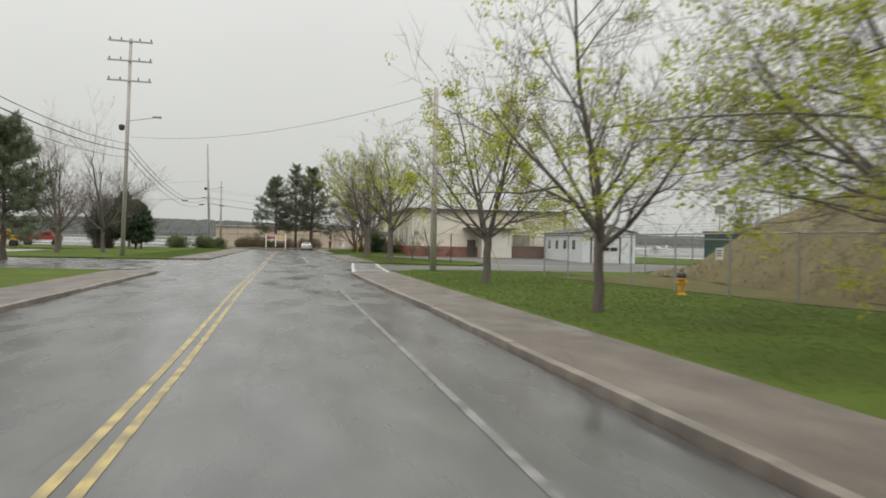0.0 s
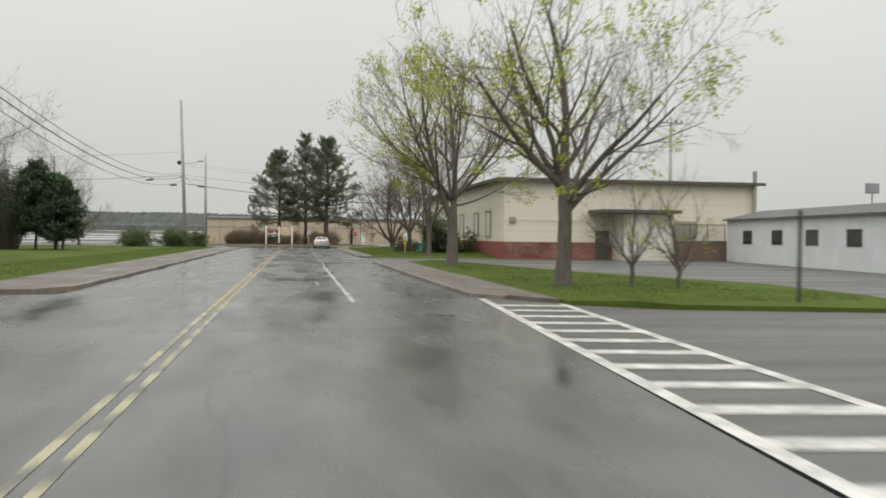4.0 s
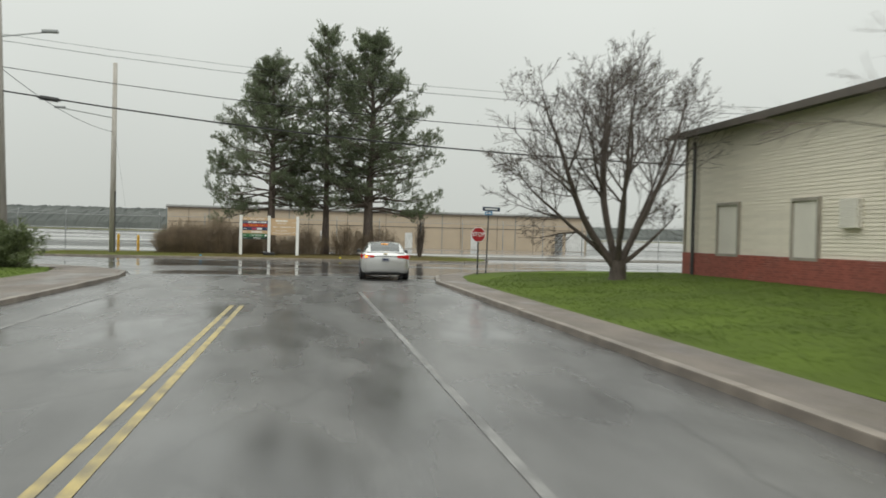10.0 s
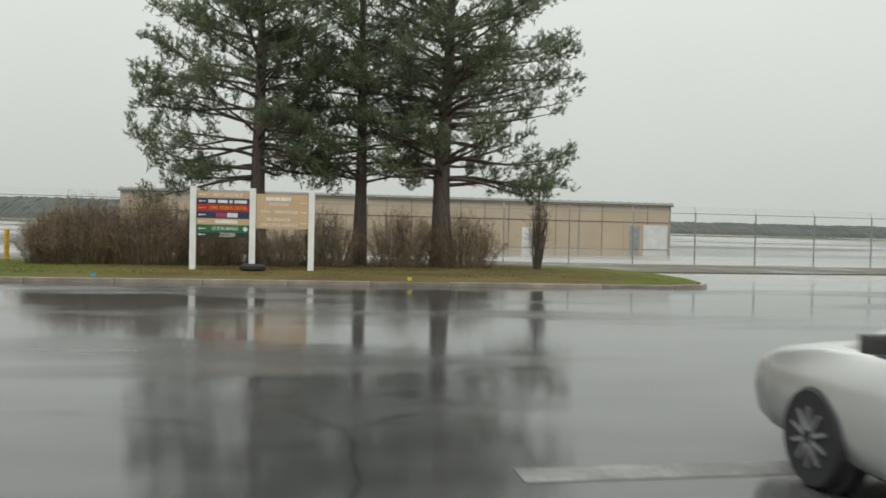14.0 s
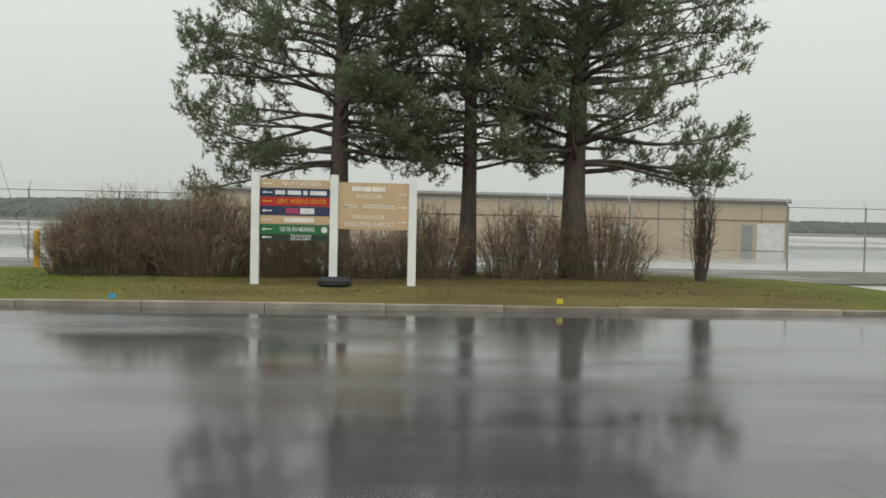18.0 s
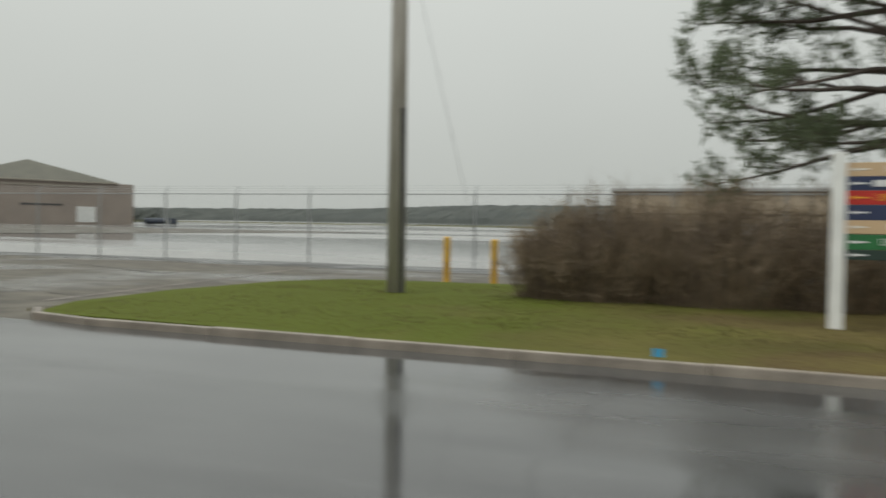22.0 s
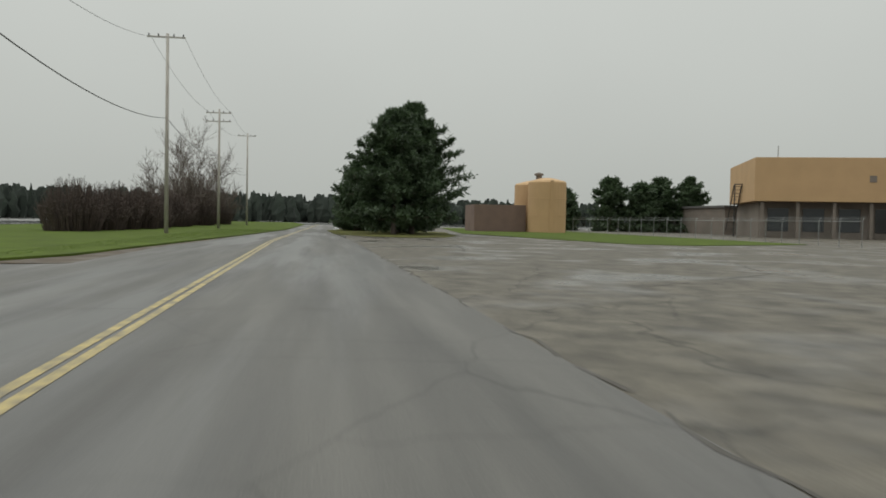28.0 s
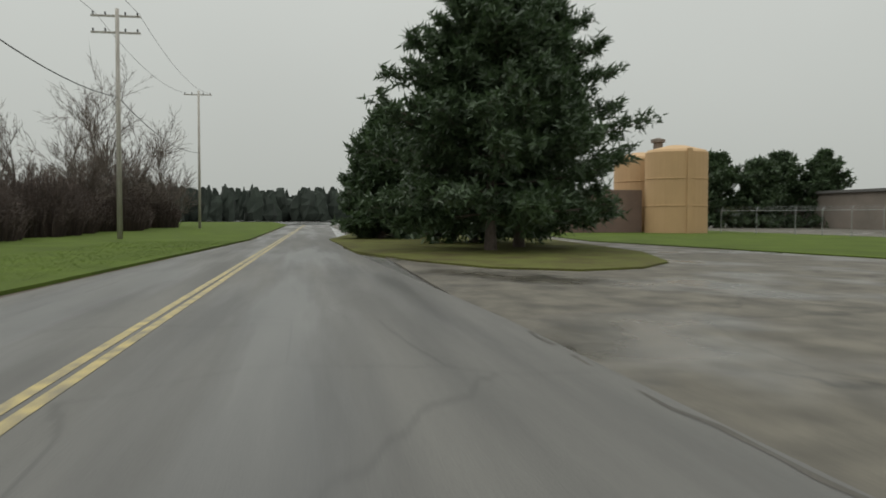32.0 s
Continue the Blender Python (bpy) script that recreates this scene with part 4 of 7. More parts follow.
def pine(name, x, y, height, girth, seed, label, bare=0.2, wide=0.3, keep=1.0, needles=16, material=None, tuft=0.27, width=0.03, z=0.1, cone=0.0, step=0.043, whorl=(4, 6), sub=5, extra=()):
    """A pine: straight bole, whorls of separate limbs, flat sprays of twigs ending in round needle tufts."""
    rng = random.Random(seed)
    material = material or M_NEEDLE
    t = thing(name, (x, y, z), label, "tree")
    wood, green = Soup(), Soup()
    n = 10
    pts = [Vector((rng.uniform(-0.08, 0.08) if i else 0, rng.uniform(-0.08, 0.08) if i else 0, -0.2 + height * 0.98 * i / n)) for i in range(n + 1)]
    rad = [girth * (1.3 if i == 0 else 1 - 0.93 * i / n) for i in range(n + 1)]
    wood.chain(pts, rad, 14)
    spots = []
    h = height * bare
    up = Vector((0, 0, 1))
    # some long low limbs are given by hand: bearing, height, length
    given = list(extra)
    while h < height * 0.99:
        f = (h / height - bare) / (1 - bare)
        k = rng.randint(*whorl)
        a0 = rng.uniform(0, 6.28)
        turns = [(a0 + 2 * math.pi * i / k + rng.uniform(-0.4, 0.4), h + rng.uniform(-0.3, 0.3), None) for i in range(k)]
        turns += [(radians(a), z_, L_) for a, z_, L_ in given]
        given = []
        for a, h0, fixed in turns:
            if cone:
                shape = 1.0 - 0.96 * f ** cone
            else:
                shape = (0.97 + 0.15 * f) if f < 0.2 else (1 - ((f - 0.2) / 0.8) ** 1.3 * 0.86)
            L = height * wide * shape * rng.uniform(0.62, 1.1)
            rise = rng.uniform(-0.16, 0.12) + 0.5 * f - (0.2 if f < 0.12 else 0)
            if fixed:
                L, rise = fixed, 0.02
            d = Vector((math.cos(a), math.sin(a), rise)).normalized()
            prev, m = Vector((0, 0, h0)), 7
            for j in range(m):
                d = (d + Vector((rng.uniform(-0.12, 0.12), rng.uniform(-0.12, 0.12), 0.045))).normalized()
                q = prev + d * L / m
                thick = girth * 0.19 * (1 - f * 0.6)
                wood.rod(prev, q, thick * (1 - j / m) + 0.012, thick * (1 - (j + 1) / m) + 0.009, 5)
                if j >= 2 or f > 0.45 or rng.random() < 0.35:
                    flat = d.cross(up).normalized()
                    for s in range(sub):
                        sd = (d * rng.uniform(0.5, 1.0) + flat * rng.choice((-1, 1)) * rng.uniform(0.1, 1.1) + up * rng.uniform(-0.55, 0.6)).normalized()
                        base = prev.lerp(q, rng.random())
                        reach = (0.38 + L * 0.17 * (1.2 - j / m)) * rng.uniform(0.5, 1.25)
                        e = base + sd * reach
                        wood.pin(base, e, 0.017)
                        spots.append((e, sd))
                        spots.append((base.lerp(e, 0.6) + up * 0.05, sd))
                        if reach > 0.9:
                            spots.append((base.lerp(e, 0.8) + flat * rng.uniform(-0.25, 0.25), sd))
                prev = q
            spots.append((prev, d))
        h += height * step * rng.uniform(0.8, 1.25)
    spots.append((Vector((0, 0, height)), up))
    for p, d in spots:
        if rng.random() > keep:
            continue
        size = tuft * rng.uniform(0.75, 1.3)
        axis = (d + up * 0.5).normalized()
        for _ in range(needles):
            nd = (axis * 0.45 + rand_dir(rng)).normalized()
            side = nd.cross(rand_dir(rng)).normalized()
            green.spike(p + axis * size * rng.uniform(-0.8, 0.8) + rand_dir(rng) * size * 0.25, nd, side, size * rng.uniform(0.75, 1.15), width * rng.uniform(0.7, 1.4))
    part("trunk", wood.mesh("trunk", M_PBARK, True), None, t)
    tagged(part("crown", green.mesh("crown", material), None, t), kind="stuff")
    return t


def bushy_pine(name, x, y, height, girth, seed, label, bare=0.2, wide=0.3, z=0.15, extra=(), step=0.55, shoots=6, needles=14, dense=0.13):
    """An old pine: straight bole, rising limbs, side branches crowded with upturned foxtail shoots, a full rounded top."""
    rng = random.Random(seed)
    t = thing(name, (x, y, z), label, "tree")
    wood, green = Soup(), Soup()
    up = Vector((0, 0, 1))
    n = 12
    sway = (rng.uniform(-0.12, 0.12), rng.uniform(-0.12, 0.12))
    pts = [Vector((sway[0] * math.sin(i * 0.6), sway[1] * math.sin(i * 0.5), -0.2 + height * 0.97 * i / n)) for i in range(n + 1)]
    rad = [girth * (1.35 if i == 0 else 1.08 if i == 1 else 1 - 0.92 * (i / n) ** 1.15) for i in range(n + 1)]
    wood.chain(pts, rad, 16)

    def foxtail(p, axis, size):
        wood.pin(p, p + axis * size, 0.009)
        for _ in range(needles):
            nd = (axis * 0.8 + rand_dir(rng) * 0.95).normalized()
            green.spike(p + axis * size * rng.random(), nd, nd.cross(rand_dir(rng)).normalized(), rng.uniform(0.11, 0.18), rng.uniform(0.011, 0.017))

    def limb(a, h0, L, f):
        out = Vector((math.cos(a), math.sin(a), 0))
        pitch = 0.16 + 0.6 * f + rng.uniform(-0.2, 0.25)
        d = (out + up * pitch).normalized()
        base = pts[min(n, max(0, int(h0 / height * n)))]
        prev, m = Vector((base.x, base.y, h0)), 6
        thick = max(0.02, girth * 0.20 * (1 - f * 0.65) * min(1, L / 2.5))
        for j in range(m):
            lift = -0.06 if j < 3 else 0.10
            d = (d + rand_dir(rng) * 0.13 + up * lift).normalized()
            q = prev + d * L / m
            wood.rod(prev, q, thick * (1 - j / m) + 0.012, thick * (1 - (j + 1) / m) + 0.010, 5)
            far = (j + 0.5) / m
            if far > 0.36 or f > 0.62 or (far > 0.2 and rng.random() < 0.3):
                side = d.cross(up).normalized()
                for s in range(6 if f < 0.55 and far > 0.6 else 4 if f < 0.75 else 3):
                    if noise.noise(prev * 0.55 + Vector((seed, s * 0.9, 0))) > dense:
                        continue
                    sgn = rng.choice((-1, 1))
                    sd = (d * rng.uniform(0.45, 0.95) + side * sgn * rng.uniform(0.15, 1.0) + up * rng.uniform(-0.5, 0.95)).normalized()
                    b = prev.lerp(q, rng.random())
                    reach = (0.45 + 0.15 * L * (1.35 - far)) * rng.uniform(0.6, 1.25)
                    e = b + sd * reach
                    wood.pin(b, e, 0.02)
                    for k in range(shoots):
                        c = b.lerp(e, rng.uniform(0.55, 1.0)) + rand_dir(rng) * 0.16
                        axis = (sd * 0.4 + up * rng.uniform(0.2, 0.8) + rand_dir(rng) * 0.75).normalized()
                        foxtail(c, axis, rng.uniform(0.17, 0.31))
            prev = q
        for k in range(4):
            foxtail(prev, (d + up * 0.5 + rand_dir(rng) * 0.5).normalized(), rng.uniform(0.25, 0.4))

    for a, h0, L in extra:
        limb(radians(a), h0, L, 0.0)
    h = height * bare
    while h < height * 0.985:
        f = (h / height - bare) / (1 - bare)
        k = rng.choice((5, 5, 6, 6))
        a0 = rng.uniform(0, 6.28)
        shape = 0.92 + 0.08 * f / 0.35 if f < 0.35 else 1 - ((f - 0.35) / 0.65) ** 1.35 * 0.84
        for i in range(k):
            if rng.random() < 0.07:
                continue
            limb(a0 + 2 * math.pi * i / k + rng.uniform(-0.4, 0.4), h + rng.uniform(-0.28, 0.28), height * wide * shape * rng.uniform(0.68, 1.08), f)
        h += step * rng.uniform(0.8, 1.2) * (0.9 if f < 0.45 else 1.0 if f < 0.75 else 1.1)
    for k in range(10):
        foxtail(Vector((0, 0, height * (0.94 + 0.006 * k))), (up + rand_dir(rng) * 0.6).normalized(), 0.35)
    part("trunk", wood.mesh("trunk", M_PBARK, True), None, t)
    tagged(part("crown", green.mesh("crown", M_NEEDLE), None, t), kind="stuff")
    return t


def juniper(name, x, y, height, reach, limbs, seed, label, material=None, tuft=0.2, low=0.15, lean=(0, 0), z=0.08):
    """A ragged spreading juniper: stems thrown out at many angles, with feathery tufts."""
    rng = random.Random(seed)
    t = thing(name, (x, y, z), label, "shrub")
    wood, green = Soup(), Soup()
    for i in range(limbs):
        a = 2 * math.pi * (i + rng.uniform(-0.4, 0.4)) / limbs
        up = rng.uniform(low, 1.0)
        L = (reach * (1 - up) + height * up) * rng.uniform(0.75, 1.1)
        d = Vector((math.cos(a) * (1.15 - up) + lean[0], math.sin(a) * (1.15 - up) + lean[1], up + 0.12)).normalized()
        p = Vector((rng.uniform(-0.25, 0.25), rng.uniform(-0.25, 0.25), -0.05))
        m = 6
        for j in range(m):
            d = (d + rand_dir(rng) * 0.2).normalized()
            q = p + d * L / m
            wood.rod(p, q, 0.05 * (1 - j / m) + 0.012, 0.05 * (1 - (j + 1) / m) + 0.01, 4)
            if j:
                for _ in range(9):
                    sd = (d * 0.7 + rand_dir(rng)).normalized()
                    e = p.lerp(q, rng.random()) + sd * rng.uniform(0.12, 0.5)
                    for _ in range(11):
                        nd = (sd * 0.8 + rand_dir(rng) + Vector((0, 0, 0.25))).normalized()
                        green.spike(e + rand_dir(rng) * tuft * 0.6, nd, nd.cross(rand_dir(rng)).normalized(), tuft * rng.uniform(0.6, 1.2), 0.024)
            p = q
    part("branchwork", wood.mesh("branchwork", M_PBARK), None, t)
    tagged(part("foliage", green.mesh("foliage", material or M_EVERG), None, t), kind="stuff")
    return t


def brush(name, x, y, rx, ry, height, stems, seed, label, material=None, leafs=0, leaf_mat=None, z=0.1, width=0.013, base=0.5, twigs=4, reach=0.5, bow=0.85):
    """A dense shrub of many arching stems, bare or in leaf."""
    rng = random.Random(seed)
    t = thing(name, (x, y, z), label, "shrub")
    wood, fine, green = Soup(), Soup(), Soup()
    for _ in range(stems):
        a, u = rng.uniform(0, 6.283), math.sqrt(rng.random())
        bx, by = rx * base * u * math.cos(a), ry * base * u * math.sin(a)
        hx, hy = rx * u * math.cos(a) * rng.uniform(0.8, 1.1), ry * u * math.sin(a) * rng.uniform(0.8, 1.1)
        hh = height * (1 - 0.55 * u ** 2.2) * rng.uniform(0.72, 1.08)
        p = Vector((bx, by, -0.05))
        for k in range(3):
            f = (k + 1) / 3
            q = Vector((bx + (hx - bx) * f, by + (hy - by) * f, hh * (f ** bow))) + rand_dir(rng) * 0.09
            wood.rod(p, q, width * (1.3 - 0.3 * k), width * (1.0 - 0.3 * k), 3)
            if k or width < 0.012:
                for _ in range(twigs):
                    s = p.lerp(q, rng.random())
                    fine.pin(s, s + (rand_dir(rng) + (q - p).normalized() * 0.5 + Vector((0, 0, 0.2))).normalized() * rng.uniform(0.4, 1.0) * reach, width * 0.6)
            if leafs and k:
                for _ in range(leafs):
                    d = (rand_dir(rng) + Vector((0, 0, 0.3))).normalized()
                    green.leaf(p.lerp(q, rng.random()) + rand_dir(rng) * 0.22, d, d.cross(rand_dir(rng)).normalized(), rng.uniform(0.12, 0.24), 0.045)
            p = q
    tagged(part("stemwork", wood.mesh("stemwork", material or M_BRUSH), None, t), kind="stuff")
    tagged(part("twigwork", fine.mesh("twigwork", material or M_BRUSH), None, t), kind="stuff")
    if leafs:
        tagged(part("foliage", green.mesh("foliage", leaf_mat or M_EVERG), None, t), kind="stuff")
    return t


def ridge(name, knots, depth, seed, material, label, cols=420, rows=9):
    """A far wooded ridge: a rolling canopy with a ragged, nearly level skyline. Knots are (x, y, top)."""
    rng = random.Random(seed)
    v, f = [], []
    xs = [k[0] for k in knots]
    for i in range(cols + 1):
        x = xs[0] + (xs[-1] - xs[0]) * i / cols
        for (xa, ya, za), (xb, yb, zb) in zip(knots, knots[1:]):
            if x <= xb:
                break
        u = (x - xa) / (xb - xa)
        y, top = ya + (yb - ya) * u, za + (zb - za) * u
        for j in range(rows + 1):
            w = j / rows
            n1 = noise.noise(Vector((x * 0.09, j * 1.7, seed)))
            n2 = noise.noise(Vector((x * 0.31, j * 2.3, seed + 5)))
            v.append((x + n2 * 1.5, y + depth * w + n1 * 3, -0.5 if j == 0 else 2.0 + (top - 2.0) * min(1, w * 1.1) ** 0.6 + n1 * 0.5 + n2 * 0.4 + rng.uniform(-0.75, 0.75)))
    for i in range(cols):
        for j in range(rows):
            a = i * (rows + 1) + j
            f.append((a, a + rows + 1, a + rows + 2, a + 1))
    return tagged(part(name, mesh_of(name, v, f, material), None), label, "woods", kind="structure")


def woods(name, x0, y0, x1, y1, depth, height, count, seed, material, label, crown=3.0, bank=0.0):
    """A far belt of trees: many small uneven crowns, on a rise if bank is given."""
    rng = random.Random(seed)
    s = Soup()
    d = Vector((x1 - x0, y1 - y0, 0))
    across = Vector((-d.y, d.x, 0)).normalized()
    for i in range(count):
        u, v = rng.random(), rng.random()
        base = bank * v * (0.7 + 0.3 * math.sin(u * 9.0) * math.cos(u * 23.0))
        c = Vector((x0, y0, base)) + d * u + across * depth * v
        h = height * rng.uniform(0.7, 1.1) * (0.92 + 0.16 * noise.noise(Vector((u * 22, seed, 0))))
        r = crown * rng.uniform(0.6, 1.3)
        spiky = rng.random() < 0.35
        k0 = len(s.v)
        rows, cols = 5, 6
        for a in range(rows):
            f = a / (rows - 1)
            rad = r * (1.05 - f * 0.95 if spiky else (math.sin(math.pi * (0.2 + 0.72 * f)) ** 0.7))
            for b in range(cols):
                th = 2 * math.pi * (b + rng.uniform(-0.25, 0.25)) / cols
                q = rad * rng.uniform(0.65, 1.3)
                s.v.append(c + Vector((q * math.cos(th), q * math.sin(th), h * (0.05 + 0.95 * f) * rng.uniform(0.93, 1.06) - 0.3)))
        for a in range(rows - 1):
            for b in range(cols):
                e = (b + 1) % cols
                s.f.append((k0 + a * cols + b, k0 + a * cols + e, k0 + (a + 1) * cols + e, k0 + (a + 1) * cols + b))
        s.f.append(tuple(k0 + (rows - 1) * cols + b for b in range(cols)))
    ob = part(name, s.mesh(name, material), None)
    return tagged(ob, label, "woods", kind="stuff")


# ---------------------------------------------------------------- cream building with brick base
BX, BY0, BY1, BH = 15.3, 103.6, 143.6, 5.95
BXE = 35.9
M_BRICK = mat("painted_red_brick", (0.33, 0.085, 0.06), (0.2, 0.07, 0.05), rough=0.75, scale=0.6, fine=14, bump=0.4)
n, l = M_BRICK.node_tree.nodes, M_BRICK.node_tree.links
bt = n.new("ShaderNodeTexBrick")
bt.inputs["Scale"].default_value = 1.0
bt.inputs["Brick Width"].default_value, bt.inputs["Row Height"].default_value, bt.inputs["Mortar Size"].default_value = 0.21, 0.075, 0.008
bt.inputs["Color1"].default_value, bt.inputs["Color2"].default_value, bt.inputs["Mortar"].default_value = (0.9, 0.9, 0.9, 1), (0.55, 0.55, 0.55, 1), (1.4, 1.5, 1.5, 1)
tcb = n.new("ShaderNodeTexCoord")
sx = n.new("ShaderNodeSeparateXYZ")
cx_ = n.new("ShaderNodeCombineXYZ")
ad = n.new("ShaderNodeMath")
l.new(tcb.outputs["Object"], sx.inputs[0])
l.new(sx.outputs[0], ad.inputs[0])
l.new(sx.outputs[1], ad.inputs[1])
l.new(ad.outputs[0], cx_.inputs[0])
l.new(sx.outputs[2], cx_.inputs[1])
l.new(cx_.outputs[0], bt.inputs["Vector"])
mm = n.new("ShaderNodeMixRGB")
mm.blend_type = 'MULTIPLY'
mm.inputs[0].default_value = 1
b_ = n["Principled BSDF"]
src = b_.inputs["Base Color"].links[0].from_socket
l.new(src, mm.inputs[1])
l.new(bt.outputs[0], mm.inputs[2])
l.new(mm.outputs[0], b_.inputs["Base Color"])

bloom = n.new("ShaderNodeTexNoise")
bloom.inputs["Scale"].default_value, bloom.inputs["Detail"].default_value = 1.1, 6
bmr = n.new("ShaderNodeMapRange")
bmr.inputs[1].default_value, bmr.inputs[2].default_value, bmr.inputs[4].default_value = 0.58, 0.68, 0.55
bmx = n.new("ShaderNodeMixRGB")
bmx.inputs[2].default_value = (0.42, 0.33, 0.29, 1)
M_BRICK.node_tree.links.new(tcb.outputs["Object"], bloom.inputs[0])
M_BRICK.node_tree.links.new(bloom.outputs[0], bmr.inputs[0])
M_BRICK.node_tree.links.new(bmr.outputs[0], bmx.inputs[0])
M_BRICK.node_tree.links.new(b_.inputs["Base Color"].links[0].from_socket, bmx.inputs[1])
M_BRICK.node_tree.links.new(bmx.outputs[0], b_.inputs["Base Color"])
hall = thing("building", (0, 0, 0), "long low cream clapboard building on a red brick base", "building")
part("wall", boxed(BX + 0.06, BXE, BY0 + 0.06, BY1, -0.05, BH), M_SIDING, hall)
part("brick_base", boxed(BX - 0.04, BX + 0.05, BY0 - 0.04, BY1, -0.05, 1.3), M_BRICK, hall, "weathered red brick base")
part("brick_base", boxed(BX + 0.052, 23.85, BY0 - 0.04, BY0 + 0.05, -0.05, 1.3), M_BRICK, hall, "weathered red brick base")
part("roof", slab([(BX - 0.55, BY0 - 0.5), (BXE + 0.4, BY0 - 0.5), (BXE + 0.4, BY1 + 0.4), (BX - 0.55, BY1 + 0.4)], BH + 0.002, BH + 0.12), M_ROOF, hall)
part("fascia", boxed(BX - 0.6, BX - 0.552, BY0 - 0.55, BY1 + 0.4, BH - 0.1, BH + 0.14), M_FASCIA, hall, "dark brown roof edge")
part("fascia", boxed(BX - 0.55, BXE + 0.4, BY0 - 0.56, BY0 - 0.502, BH - 0.1, BH + 0.14), M_FASCIA, hall, "dark brown roof edge")
part("corner_board", boxed(BX - 0.02, BX + 0.1, BY1 - 0.12, BY1 + 0.01, 1.3, BH - 0.002), M_TRIM, hall)
part("downspout", rod((BX - 0.1, 142.6, 0.15), (BX - 0.1, 142.6, 5.7), 0.075, 0.075, 8), M_DARKMET, hall, "grey downspout")
# lapped clapboards, butt-jointed at random
BOARD = {}
STEP = 0.1175


def clapboard(length):
    if length not in BOARD:
        v = [(0, -length / 2 + 0.003, 0), (-0.022, -length / 2 + 0.003, 0), (-0.007, -length / 2 + 0.003, STEP), (0, -length / 2 + 0.003, STEP)]
        v += [(x, -y, z) for x, y, z in v]
        BOARD[length] = mesh_of("clapboard", v, [(0, 1, 2, 3), (7, 6, 5, 4), (0, 4, 5, 1), (1, 5, 6, 2), (2, 6, 7, 3), (3, 7, 4, 0)], M_SIDING)
    return BOARD[length]


for r in range(40):
    z = 1.305 + STEP * r
    cuts = [BY0, BY0 + (7.0, 8.5, 10.0)[r % 3], BY0 + (16.0, 18.0, 19.5)[r % 3], BY0 + (24.5, 26.0, 27.5)[r % 3], BY0 + (32.0, 34.0, 35.5)[r % 3], BY1]
    for a, b in zip(cuts, cuts[1:]):
        ob = new("clapboard", clapboard(round(b - a, 2)))
        ob.parent = hall
        ob.location = (BX + 0.06, (a + b) / 2, z)
    mid = BX + 0.06 + (7.0, 8.5)[r % 2]
    for a, b in ((BX + 0.06, mid), (mid, BXE)):
        ob = new("clapboard", clapboard(round(b - a, 2)))
        ob.parent = hall
        ob.matrix_basis = pose((a + b) / 2, BY0 + 0.06, z, 0, 0, 90)
# painted bricks of the base: those by the corner singly, the rest together
M_BRICKV = mat("painted_brick", (0.31, 0.085, 0.06), (0.22, 0.075, 0.058), rough=0.75, scale=3, fine=40, bump=0.4, vary=0.18)
M_BRICKR = mat("painted_brick_run", (0.31, 0.085, 0.06), (0.22, 0.075, 0.058), rough=0.75, scale=0.8, fine=14, bump=0.4, island=0.18)
M_BRICKS = mat("bare_weathered_brick", (0.30, 0.16, 0.125), (0.13, 0.06, 0.048), rough=0.8, scale=0.7, fine=9, bump=0.4, island=0.25, spread=0.25)


def brick_box(x0, x1, y0, y1, z0, z1):
    return [(x0, y0, z0), (x1, y0, z0), (x1, y1, z0), (x0, y1, z0), (x0, y0, z1), (x1, y0, z1), (x1, y1, z1), (x0, y1, z1)]


BOXF = ((3, 2, 1, 0), (4, 5, 6, 7), (0, 1, 5, 4), (1, 2, 6, 5), (2, 3, 7, 6), (3, 0, 4, 7))
brick_mesh = mesh_of("brick", brick_box(-0.012, 0.01, -0.095, 0.095, 0, 0.062), BOXF, M_BRICKV)
west, south_face = Soup(), Soup()
for r in range(16):
    z = 0.09 + 0.0745 * r
    k = 0
    y = BY1 - 0.12 - (0.1 if r % 2 else 0)
    while y > BY0 + 0.1:
        if y > BY1 - 3.9:
            ob = new("brick", brick_mesh)
            ob.parent = hall
            ob.location = (BX - 0.04 + random.uniform(-0.002, 0.001), y, z)
        else:
            q = len(west.v)
            e = random.uniform(-0.002, 0.001)
            west.v += brick_box(BX - 0.052 + e, BX - 0.035, y - 0.095, y + 0.095, z, z + 0.062)
            west.f += [tuple(q + c for c in fc) for fc in BOXF]
        y -= 0.203
    x = BX + 0.07 + (0.1 if r % 2 else 0)
    while x < 23.7:
        q = len(south_face.v)
        e = random.uniform(-0.002, 0.002)
        south_face.v += brick_box(x - 0.095, x + 0.095, BY0 - 0.052 + e, BY0 - 0.035, z, z + 0.062)
        south_face.f += [tuple(q + c for c in fc) for fc in BOXF]
        x += 0.203
tagged(part("bricks", west.mesh("bricks", M_BRICKR), None, hall), kind="stuff")
tagged(part("bricks", south_face.mesh("bricks", M_BRICKS), None, hall), kind="stuff")
